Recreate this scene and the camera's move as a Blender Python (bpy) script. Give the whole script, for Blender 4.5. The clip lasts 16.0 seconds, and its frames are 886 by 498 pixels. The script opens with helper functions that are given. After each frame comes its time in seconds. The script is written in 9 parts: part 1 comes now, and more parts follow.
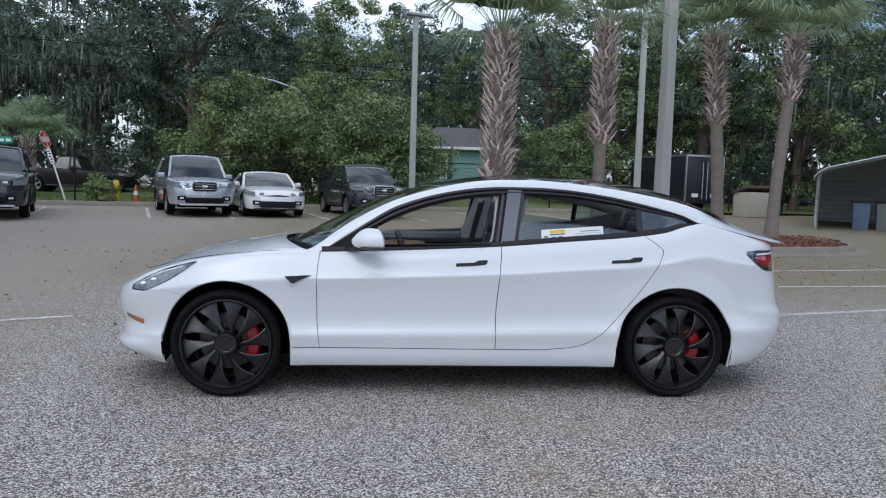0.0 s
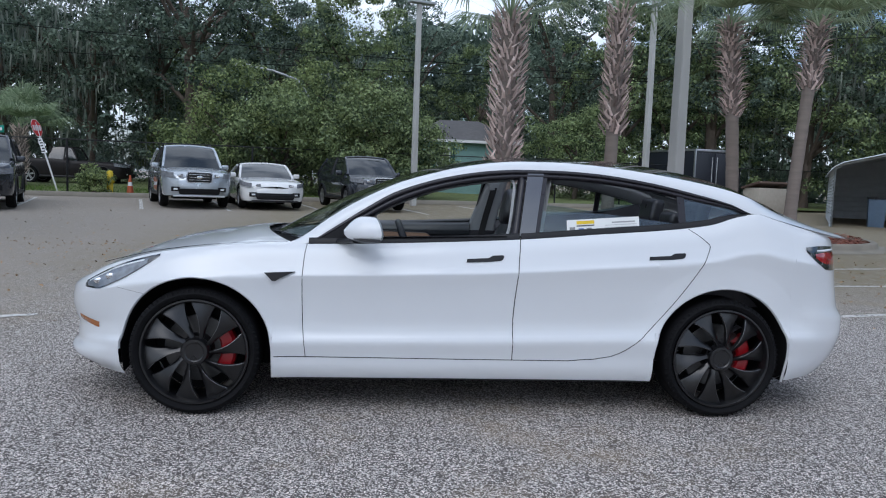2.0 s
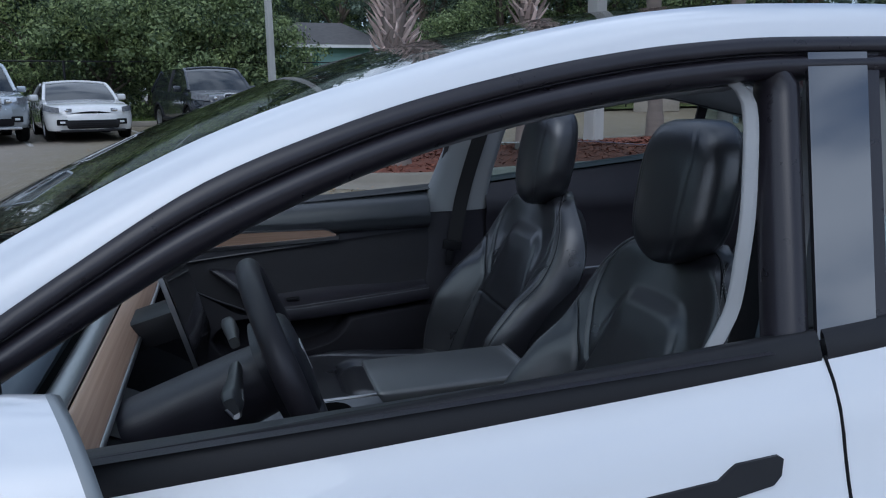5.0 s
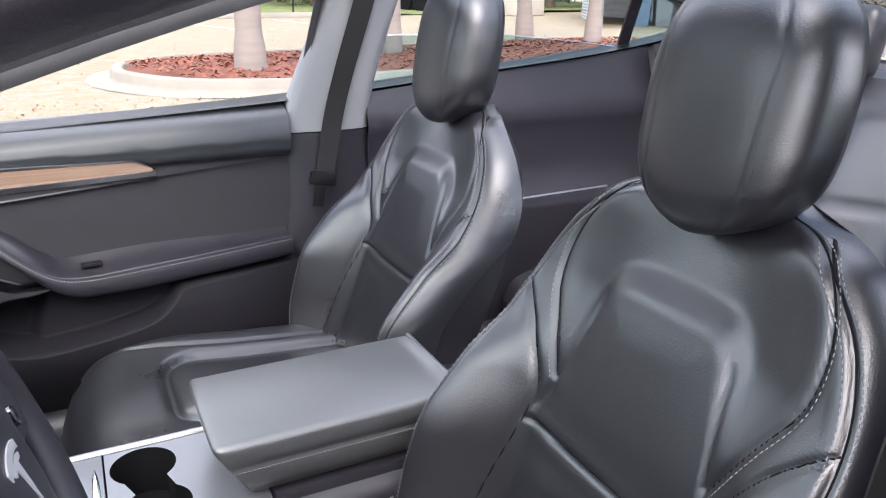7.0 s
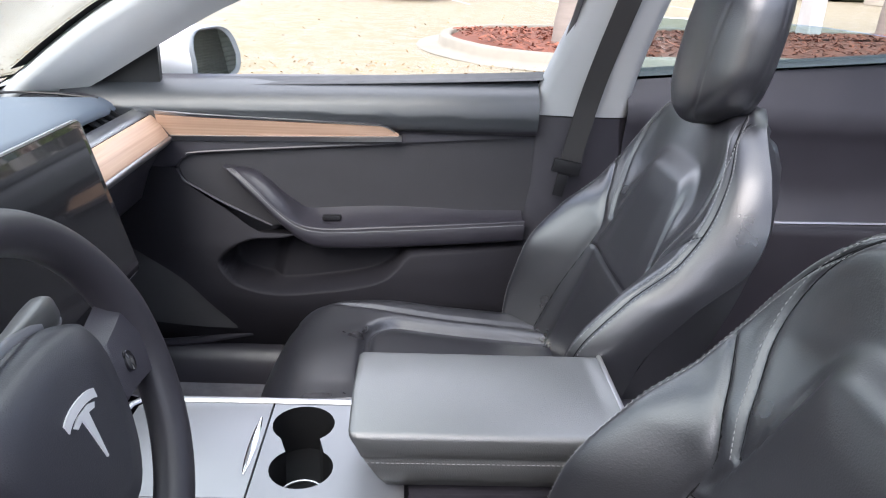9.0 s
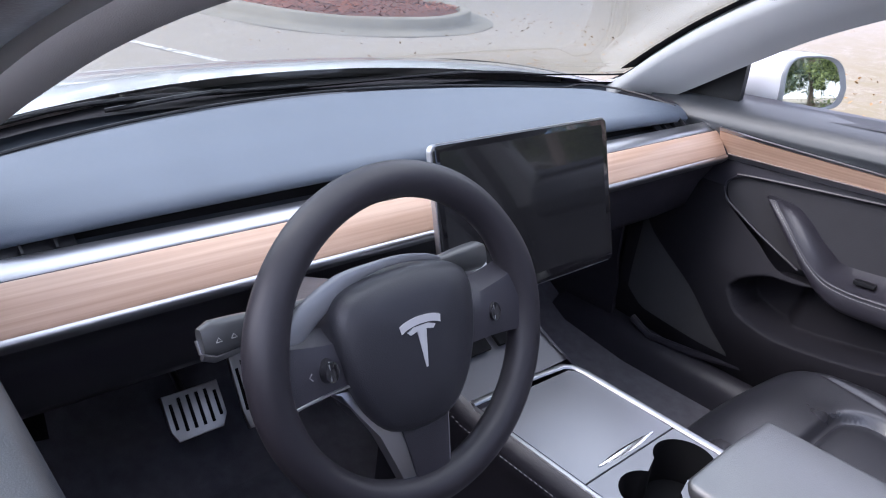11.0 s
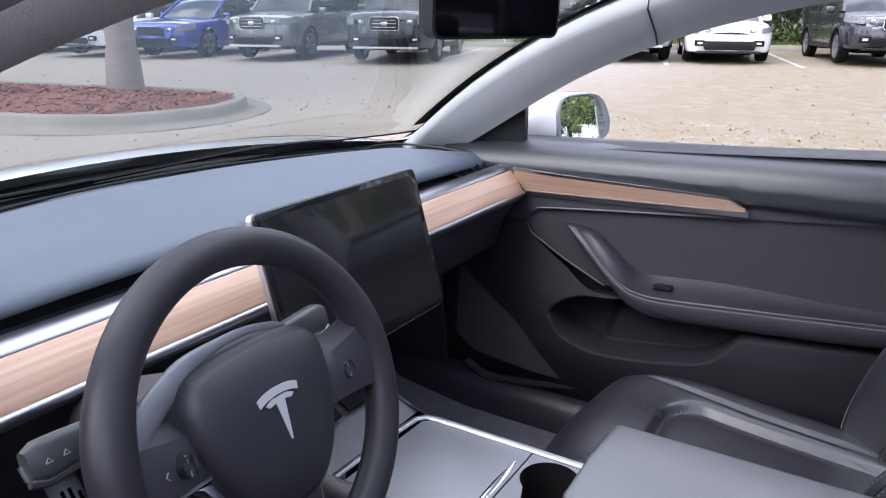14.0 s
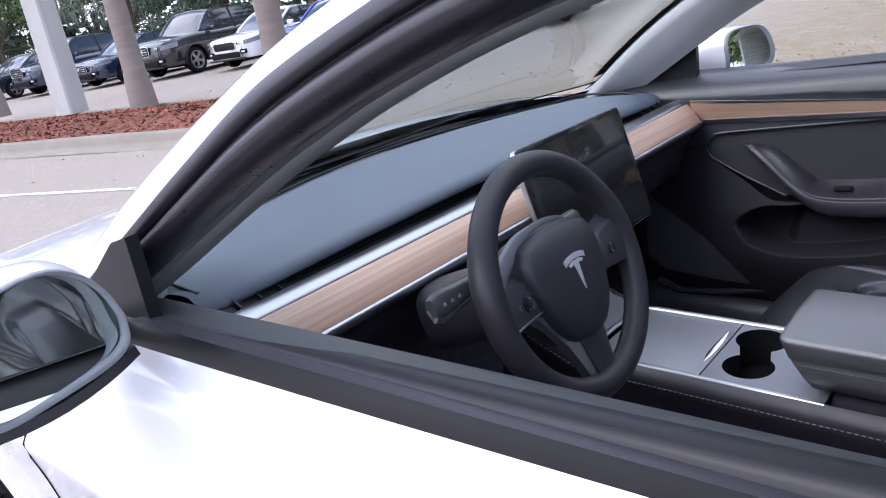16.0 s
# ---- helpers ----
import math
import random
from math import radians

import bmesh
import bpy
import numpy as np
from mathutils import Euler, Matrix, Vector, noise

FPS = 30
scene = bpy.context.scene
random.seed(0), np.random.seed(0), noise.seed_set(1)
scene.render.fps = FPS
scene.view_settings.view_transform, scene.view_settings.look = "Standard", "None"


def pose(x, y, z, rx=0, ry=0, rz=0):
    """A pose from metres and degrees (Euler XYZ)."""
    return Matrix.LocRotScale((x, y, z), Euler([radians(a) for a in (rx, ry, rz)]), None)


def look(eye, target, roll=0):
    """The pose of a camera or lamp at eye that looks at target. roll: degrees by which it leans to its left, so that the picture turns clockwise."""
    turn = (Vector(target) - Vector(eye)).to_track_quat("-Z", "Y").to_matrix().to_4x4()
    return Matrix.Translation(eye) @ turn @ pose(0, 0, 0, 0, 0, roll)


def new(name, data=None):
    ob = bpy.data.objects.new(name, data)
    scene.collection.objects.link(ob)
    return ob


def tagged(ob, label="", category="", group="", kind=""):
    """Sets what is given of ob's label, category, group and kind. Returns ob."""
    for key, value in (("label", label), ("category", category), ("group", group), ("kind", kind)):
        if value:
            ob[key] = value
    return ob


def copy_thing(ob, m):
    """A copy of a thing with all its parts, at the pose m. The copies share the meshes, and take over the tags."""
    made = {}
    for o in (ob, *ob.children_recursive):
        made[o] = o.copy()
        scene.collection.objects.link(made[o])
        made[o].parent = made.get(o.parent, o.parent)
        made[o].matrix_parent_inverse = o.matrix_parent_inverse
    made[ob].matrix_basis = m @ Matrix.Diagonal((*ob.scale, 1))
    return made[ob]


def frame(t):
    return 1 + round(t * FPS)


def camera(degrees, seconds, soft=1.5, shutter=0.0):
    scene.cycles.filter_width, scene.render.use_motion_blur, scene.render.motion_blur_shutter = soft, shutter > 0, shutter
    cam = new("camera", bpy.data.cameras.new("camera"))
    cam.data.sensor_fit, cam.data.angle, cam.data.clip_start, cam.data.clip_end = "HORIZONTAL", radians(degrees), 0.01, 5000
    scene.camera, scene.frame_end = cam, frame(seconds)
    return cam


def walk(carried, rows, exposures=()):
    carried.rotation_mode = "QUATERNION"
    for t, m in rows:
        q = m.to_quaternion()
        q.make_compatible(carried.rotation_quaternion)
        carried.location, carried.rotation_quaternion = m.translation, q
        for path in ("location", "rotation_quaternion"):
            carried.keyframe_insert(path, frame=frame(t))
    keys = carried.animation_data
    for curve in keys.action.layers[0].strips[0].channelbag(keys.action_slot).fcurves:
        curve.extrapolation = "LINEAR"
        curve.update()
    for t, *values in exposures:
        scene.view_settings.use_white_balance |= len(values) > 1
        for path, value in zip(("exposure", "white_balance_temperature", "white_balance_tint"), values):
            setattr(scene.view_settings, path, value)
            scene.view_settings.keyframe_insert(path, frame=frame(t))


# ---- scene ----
cam = camera(61.9, 16.0, soft=1.1)
PATH = [
    (0, (-0.576, -5.498, 1.344), (-0.374, -3.517, 1.175), 1.7),
    (0.5, (-0.574, -5.492, 1.372), (-0.38, -3.512, 1.19), 1.8),
    (1, (-0.593, -5.473, 1.291), (-0.387, -3.491, 1.135), 2.0),
    (1.5, (-0.566, -5.23, 1.317), (-0.364, -3.251, 1.129), 2.2),
    (2, (-0.544, -4.797, 1.27), (-0.345, -2.817, 1.088), 2.1),
    (2.5, (-0.553, -4.239, 1.294), (-0.347, -2.264, 1.08), 2.0),
    (3, (-0.545, -3.667, 1.267), (-0.342, -1.691, 1.055), 1.3),
    (3.5, (-0.53, -3.085, 1.307), (-0.3, -1.118, 1.039), 0.7),
    (4, (-0.506, -2.473, 1.317), (-0.197, -0.525, 0.987), 0.4),
    (4.5, (-0.45, -1.946, 1.314), (-0.035, -0.024, 0.946), -0.2),
    (5, (-0.389, -1.498, 1.287), (0.148, 0.383, 0.87), -0.6),
    (5.2, (-0.344, -1.329, 1.277), (0.246, 0.528, 0.825), -0.5),
    (7.5, (-0.225, -0.903, 1.214), (0.631, 0.773, 0.536), 0.7),
    (8, (-0.223, -0.897, 1.216), (0.609, 0.786, 0.526), 0.6),
    (8.5, (-0.187, -0.871, 1.204), (0.539, 0.858, 0.508), 0.7),
    (9, (-0.064, -0.833, 1.216), (0.03, 1.026, 0.486), 2.8),
    (9.5, (0.028, -0.777, 1.22), (-0.604, 0.948, 0.429), 4.6),
    (10, (0.111, -0.775, 1.241), (-1.006, 0.665, 0.416), 5.4),
    (12.5, (0.185, -0.792, 1.254), (-1.21, 0.397, 0.455), 4.7),
    (13, (0.19, -0.802, 1.255), (-1.171, 0.451, 0.496), 3.7),
    (13.5, (0.171, -0.812, 1.237), (-1.067, 0.608, 0.568), 1.9),
    (14, (0.142, -0.799, 1.225), (-0.855, 0.827, 0.626), 0.3),
    (14.5, (0.139, -0.793, 1.242), (-0.714, 0.925, 0.676), -0.7),
    (15, (0.172, -0.851, 1.277), (-0.731, 0.847, 0.727), -3.8),
    (15.5, (0.28, -1.012, 1.253), (-0.795, 0.57, 0.668), -7.8),
    (16, (0.211, -1.151, 1.254), (-1.093, 0.223, 0.611), -9.5),
]
EXPOSURES = [
    (0.0, 0.10, 5700, 8), (2.5, 0.05, 5600, 8), (3.5, -0.08, 5500, 8), (4.5, -0.2, 5300, 8), (5.2, -0.1, 5300, 8), (7.3, 2.55, 6400, 16), (8.5, 2.5, 6300, 13), (9.5, 2.32, 6350, 13),
    (10.2, 2.03, 5900, 20), (12.5, 2.06, 6080, 21), (14.0, 1.92, 6020, 20), (15.0, 2.05, 5920, 20), (16.0, 1.45, 5800, 20),
]
walk(cam, [(t, look(eye, target, roll)) for t, eye, target, roll in PATH], EXPOSURES)

# ==== place ====
# ---- helpers of this scene ----
def lin(x, table):
    """Smooth interpolation through a table of (x, value)."""
    xs = [p[0] for p in table]
    ys = [p[1] for p in table]
    n = len(xs)
    if x <= xs[0]:
        return ys[0]
    if x >= xs[-1]:
        return ys[-1]
    i = 0
    while x > xs[i + 1]:
        i += 1
    d = [(ys[k + 1] - ys[k]) / (xs[k + 1] - xs[k]) for k in range(n - 1)]

    def slope(k):
        if k == 0:
            return d[0]
        if k == n - 1:
            return d[-1]
        if d[k - 1] * d[k] <= 0:
            return 0.0
        return 2 * d[k - 1] * d[k] / (d[k - 1] + d[k])
    h = xs[i + 1] - xs[i]
    t = (x - xs[i]) / h
    a, b = slope(i) * h, slope(i + 1) * h
    return (2 * t ** 3 - 3 * t ** 2 + 1) * ys[i] + (t ** 3 - 2 * t ** 2 + t) * a + (3 * t ** 2 - 2 * t ** 3) * ys[i + 1] + (t ** 3 - t ** 2) * b


def smooth01(x):
    x = min(1.0, max(0.0, x))
    return x * x * (3 - 2 * x)


def steps(a, b, n):
    return [a + (b - a) * i / n for i in range(n + 1)]


def part(name, bm, material, parent=None, label="", sharp=38, smooth=True):
    """Links a bmesh as one mesh object, under a thing or a part."""
    mesh = bpy.data.meshes.new(name)
    if smooth:
        lim = radians(sharp)
        for f in bm.faces:
            f.smooth = True
        for e in bm.edges:
            if len(e.link_faces) == 2 and e.calc_face_angle(0) > lim:
                e.smooth = False
    bm.to_mesh(mesh)
    bm.free()
    mesh.materials.append(material)
    ob = new(name, mesh)
    ob.parent = parent
    if label:
        ob["label"] = label
    return ob


def thing(name, label, category, at=None, group="", kind=""):
    ob = new(name)
    ob.empty_display_size = 0.1
    if at is not None:
        ob.matrix_basis = at
    return tagged(ob, label, category, group, kind)


def quads(name, verts, faces, material, parent=None, label="", smooth=False):
    mesh = bpy.data.meshes.new(name)
    mesh.from_pydata(verts, [], faces)
    if smooth:
        mesh.shade_smooth()
    mesh.materials.append(material)
    ob = new(name, mesh)
    ob.parent = parent
    if label:
        ob["label"] = label
    return ob


def grid(bm, rows, close_u=False, close_v=False, flip=False):
    """A skin over rows of points."""
    vs = [[bm.verts.new(p) for p in r] for r in rows]
    nu, nv = len(vs), len(vs[0])
    for i in range(nu if close_u else nu - 1):
        for j in range(nv if close_v else nv - 1):
            q = [vs[i][j], vs[(i + 1) % nu][j], vs[(i + 1) % nu][(j + 1) % nv], vs[i][(j + 1) % nv]]
            if flip:
                q.reverse()
            try:
                bm.faces.new(q)
            except ValueError:
                pass
    return vs


def shell(bm, rows, t):
    """A skin with thickness t, the back set off along its normals."""
    n, m = len(rows), len(rows[0])
    P = [[Vector(p) for p in r] for r in rows]
    back = []
    for i in range(n):
        b = []
        for j in range(m):
            du = P[min(i + 1, n - 1)][j] - P[max(i - 1, 0)][j]
            dv = P[i][min(j + 1, m - 1)] - P[i][max(j - 1, 0)]
            nn = du.cross(dv)
            nn = nn.normalized() if nn.length > 1e-9 else Vector((0, 0, 1))
            b.append(P[i][j] - nn * t)
        back.append(b)
    a = grid(bm, P)
    b = grid(bm, back, flip=True)
    ring_a = [a[i][0] for i in range(n)] + [a[-1][j] for j in range(1, m)] + [a[i][-1] for i in range(n - 2, -1, -1)] + [a[0][j] for j in range(m - 2, 0, -1)]
    ring_b = [b[i][0] for i in range(n)] + [b[-1][j] for j in range(1, m)] + [b[i][-1] for i in range(n - 2, -1, -1)] + [b[0][j] for j in range(m - 2, 0, -1)]
    for k in range(len(ring_a)):
        l = (k + 1) % len(ring_a)
        try:
            bm.faces.new([ring_a[k], ring_b[k], ring_b[l], ring_a[l]])
        except ValueError:
            pass
    bmesh.ops.recalc_face_normals(bm, faces=bm.faces[:])


def box(bm, c, s, rot=(0, 0, 0), bevel=0.0, seg=2, taper=None):
    """A box with centre c, size s, turned by degrees, with rounded edges."""
    m = pose(*c, *rot) @ Matrix.Diagonal((*s, 1))
    r = bmesh.ops.create_cube(bm, size=1)
    if taper:
        for v in r["verts"]:
            if v.co.z > 0:
                v.co.x *= taper[0]
                v.co.y *= taper[1]
    bmesh.ops.transform(bm, matrix=m, verts=r["verts"])
    if bevel:
        es = list({e for v in r["verts"] for e in v.link_edges})
        bmesh.ops.bevel(bm, geom=es, offset=bevel, segments=seg, profile=0.6, affect="EDGES", clamp_overlap=True)


def tube(bm, pts, r, seg=8, flat=1.0, up=(0, 0, 1), caps=True, closed=False):
    """A round or flattened tube along points; r is a number or one for each point."""
    pts = [Vector(p) for p in pts]
    n = len(pts)
    rows = []
    for i, p in enumerate(pts):
        d = (pts[(i + 1) % n] - pts[i - 1]) if closed else (pts[min(i + 1, n - 1)] - pts[max(i - 1, 0)])
        d.normalize()
        a = d.cross(Vector(up))
        if a.length < 1e-4:
            a = d.cross(Vector((1, 0.2, 0)))
        a.normalize()
        b = a.cross(d)
        rr = r[i] if hasattr(r, "__len__") else r
        rows.append([p + (a * math.cos(k * math.tau / seg) + b * flat * math.sin(k * math.tau / seg)) * rr for k in range(seg)])
    vs = grid(bm, rows, close_u=closed, close_v=True)
    if caps and not closed:
        bm.faces.new(vs[0][::-1])
        bm.faces.new(vs[-1])
    bmesh.ops.recalc_face_normals(bm, faces=bm.faces[:])


def lathe(bm, profile, m=None, seg=48, close=True):
    """Turns a profile of (radius, height) round z, then moves it by m."""
    m = m or Matrix()
    rows = [[m @ Vector((r * math.cos(a), r * math.sin(a), h)) for r, h in profile] for a in steps(0, math.tau, seg)[:-1]]
    grid(bm, rows, close_u=True, close_v=close)
    bmesh.ops.remove_doubles(bm, verts=bm.verts[:], dist=1e-6)
    bmesh.ops.recalc_face_normals(bm, faces=bm.faces[:])


def prism(bm, outline, m, h, bevel=0.0, seg=2):
    """An outline in a plane, raised by h along the plane's z, at the pose m."""
    lo = [bm.verts.new(m @ Vector((x, y, 0))) for x, y in outline]
    hi = [bm.verts.new(m @ Vector((x, y, h))) for x, y in outline]
    n = len(outline)
    fs = [bm.faces.new(lo[::-1]), bm.faces.new(hi)]
    for i in range(n):
        fs.append(bm.faces.new([lo[i], lo[(i + 1) % n], hi[(i + 1) % n], hi[i]]))
    if bevel:
        es = list({e for e in fs[1].edges})
        bmesh.ops.bevel(bm, geom=es, offset=bevel, segments=seg, profile=0.6, affect="EDGES", clamp_overlap=True)
    bmesh.ops.recalc_face_normals(bm, faces=bm.faces[:])


def dashes(name, pts, out, material, parent, pitch=0.0062, long=0.0038, wide=0.0012, high=0.0007):
    """A row of stitches along a line, each a small raised ridge; out is the way that they stand up."""
    verts, faces = [], []
    run = 0.0
    for k, (a, b) in enumerate(zip(pts[:-1], pts[1:])):
        d = b - a
        L = d.length
        if L < 1e-9:
            continue
        up = (out[k] if isinstance(out, list) else out).normalized()
        al, ac = d.normalized() * long / 2, d.cross(up).normalized() * wide / 2
        while run < L:
            p = a + d * (run / L)
            n = len(verts)
            verts.extend([p - al - ac, p + al - ac, p + al + ac, p - al + ac, p - al * 0.7 + up * high, p + al * 0.7 + up * high])
            faces.extend([[n + i for i in f] for f in ((0, 1, 5, 4), (2, 3, 4, 5), (0, 4, 3), (1, 2, 5))])
            run += pitch
        run -= L
    o = quads(name, verts, faces, material, parent)
    o["kind"] = "stuff"
    return o


def rounded(w, h, r, n=5):
    """The outline of a rectangle with round corners."""
    out = []
    for cx, cy, a0 in ((w / 2 - r, h / 2 - r, 0), (-w / 2 + r, h / 2 - r, 90), (-w / 2 + r, -h / 2 + r, 180), (w / 2 - r, -h / 2 + r, 270)):
        for a in steps(a0, a0 + 90, n):
            out.append((cx + r * math.cos(radians(a)), cy + r * math.sin(radians(a))))
    return out


# ---- world and light ----
SUN_EL, SUN_AZ = 48, 205
world = bpy.data.worlds.new("world")
scene.world = world
world.use_nodes = True
wn, wl = world.node_tree.nodes, world.node_tree.links
back = wn["Background"]
sky = wn.new("ShaderNodeTexSky")
sky.sky_type = "NISHITA"
sky.sun_disc = False
sky.sun_elevation = radians(SUN_EL)
sky.sun_rotation = radians(SUN_AZ)
sky.air_density, sky.dust_density = 1.0, 2.0
coord = wn.new("ShaderNodeTexCoord")
mapn = wn.new("ShaderNodeMapping")
mapn.inputs["Scale"].default_value = (1.0, 1.0, 2.6)
wl.new(coord.outputs["Generated"], mapn.inputs["Vector"])
cloud = wn.new("ShaderNodeTexNoise")
cloud.inputs["Scale"].default_value = 2.3
cloud.inputs["Detail"].default_value = 7
cloud.inputs["Roughness"].default_value = 0.55
wl.new(mapn.outputs["Vector"], cloud.inputs["Vector"])
cover = wn.new("ShaderNodeMapRange")
cover.inputs["From Min"].default_value, cover.inputs["From Max"].default_value = 0.40, 0.56
wl.new(cloud.outputs["Fac"], cover.inputs["Value"])
shade = wn.new("ShaderNodeValToRGB")
shade.color_ramp.elements[0].position, shade.color_ramp.elements[0].color = 0.35, (7.2, 7.5, 8.2, 1)
shade.color_ramp.elements[1].position, shade.color_ramp.elements[1].color = 0.75, (10.5, 10.6, 11.0, 1)
wl.new(cloud.outputs["Fac"], shade.inputs["Fac"])
skymix = wn.new("ShaderNodeMix")
skymix.data_type = "RGBA"
wl.new(cover.outputs["Result"], skymix.inputs["Factor"])
wl.new(sky.outputs["Color"], skymix.inputs["A"])
wl.new(shade.outputs["Color"], skymix.inputs["B"])
wl.new(skymix.outputs["Result"], back.inputs["Color"])
back.inputs["Strength"].default_value = 0.115

sun = new("sun", bpy.data.lights.new("sun", "SUN"))
sun.data.energy = 0.55
sun.data.angle = radians(40)
sun.data.color = (1.0, 0.95, 0.88)
_a = radians(SUN_AZ)
_e = radians(SUN_EL)
sun.matrix_basis = look((0, 0, 30), (-math.sin(_a) * math.cos(_e), -math.cos(_a) * math.cos(_e), 30 - math.sin(_e)))


# ---- materials ----
def mat(name, color, rough=0.5, metal=0.0, scale=8.0, var=0.12, grain=0.0, grain_scale=400.0, coat=0.0, tint=None, rvar=0.08, spec=0.5, stretch=(1, 1, 1), random_obj=0.0, random_isl=0.0, sheen=0.0, ior=1.5):
    """A surface with variation at two scales, fine relief and uneven gloss."""
    m = bpy.data.materials.new(name)
    m.use_nodes = True
    n, l = m.node_tree.nodes, m.node_tree.links
    b = n["Principled BSDF"]
    tc = n.new("ShaderNodeTexCoord")
    mp = n.new("ShaderNodeMapping")
    mp.inputs["Scale"].default_value = stretch
    l.new(tc.outputs["Object"], mp.inputs["Vector"])
    big = n.new("ShaderNodeTexNoise")
    big.inputs["Scale"].default_value = scale
    big.inputs["Detail"].default_value = 6
    l.new(mp.outputs["Vector"], big.inputs["Vector"])
    mix = n.new("ShaderNodeMix")
    mix.data_type = "RGBA"
    mix.inputs["A"].default_value = tuple(c * (1 - var) for c in color) + (1,)
    hi = tint or tuple(min(1.0, c * (1 + var)) for c in color)
    mix.inputs["B"].default_value = tuple(hi) + (1,)
    l.new(big.outputs["Fac"], mix.inputs["Factor"])
    out = mix.outputs["Result"]
    if random_obj or random_isl:
        src = n.new("ShaderNodeObjectInfo").outputs["Random"] if random_obj else n.new("ShaderNodeNewGeometry").outputs["Random Per Island"]
        rng = n.new("ShaderNodeMapRange")
        k = random_obj or random_isl
        rng.inputs["To Min"].default_value, rng.inputs["To Max"].default_value = 1 - k, 1 + k
        l.new(src, rng.inputs["Value"])
        hsv = n.new("ShaderNodeHueSaturation")
        l.new(out, hsv.inputs["Color"])
        l.new(rng.outputs["Result"], hsv.inputs["Value"])
        out = hsv.outputs["Color"]
    l.new(out, b.inputs["Base Color"])
    rr = n.new("ShaderNodeMapRange")
    rr.inputs["To Min"].default_value, rr.inputs["To Max"].default_value = max(0.0, rough - rvar), min(1.0, rough + rvar)
    l.new(big.outputs["Fac"], rr.inputs["Value"])
    l.new(rr.outputs["Result"], b.inputs["Roughness"])
    b.inputs["Metallic"].default_value = metal
    b.inputs["Specular IOR Level"].default_value = spec
    b.inputs["IOR"].default_value = ior
    b.inputs["Coat Weight"].default_value = coat
    b.inputs["Coat Roughness"].default_value = 0.03
    b.inputs["Sheen Weight"].default_value = sheen
    if grain:
        fine = n.new("ShaderNodeTexNoise")
        fine.inputs["Scale"].default_value = grain_scale
        fine.inputs["Detail"].default_value = 3
        l.new(mp.outputs["Vector"], fine.inputs["Vector"])
        bump = n.new("ShaderNodeBump")
        bump.inputs["Strength"].default_value = grain
        bump.inputs["Distance"].default_value = 0.002
        l.new(fine.outputs["Fac"], bump.inputs["Height"])
        l.new(bump.outputs["Normal"], b.inputs["Normal"])
    return m


def glass(name, tint, gloss=1.0, rough=0.0):
    """A thin pane: clear or tinted, mirroring more at grazing angles."""
    m = bpy.data.materials.new(name)
    m.use_nodes = True
    n, l = m.node_tree.nodes, m.node_tree.links
    n.remove(n["Principled BSDF"])
    tr = n.new("ShaderNodeBsdfTransparent")
    tr.inputs["Color"].default_value = (*tint, 1)
    gl = n.new("ShaderNodeBsdfGlossy")
    gl.inputs["Roughness"].default_value = rough
    lw = n.new("ShaderNodeLayerWeight")
    lw.inputs["Blend"].default_value = 0.5
    pw = n.new("ShaderNodeMath")
    pw.operation = "POWER"
    pw.inputs[1].default_value = 4.0
    l.new(lw.outputs["Facing"], pw.inputs[0])
    mu = n.new("ShaderNodeMapRange")
    mu.inputs["To Min"].default_value, mu.inputs["To Max"].default_value = 0.045 * gloss, min(0.95, 0.80 * gloss)
    l.new(pw.outputs["Value"], mu.inputs["Value"])
    mx = n.new("ShaderNodeMixShader")
    l.new(mu.outputs["Result"], mx.inputs["Fac"])
    l.new(tr.outputs["BSDF"], mx.inputs[1])
    l.new(gl.outputs["BSDF"], mx.inputs[2])
    l.new(mx.outputs["Shader"], n["Material Output"].inputs["Surface"])
    return m


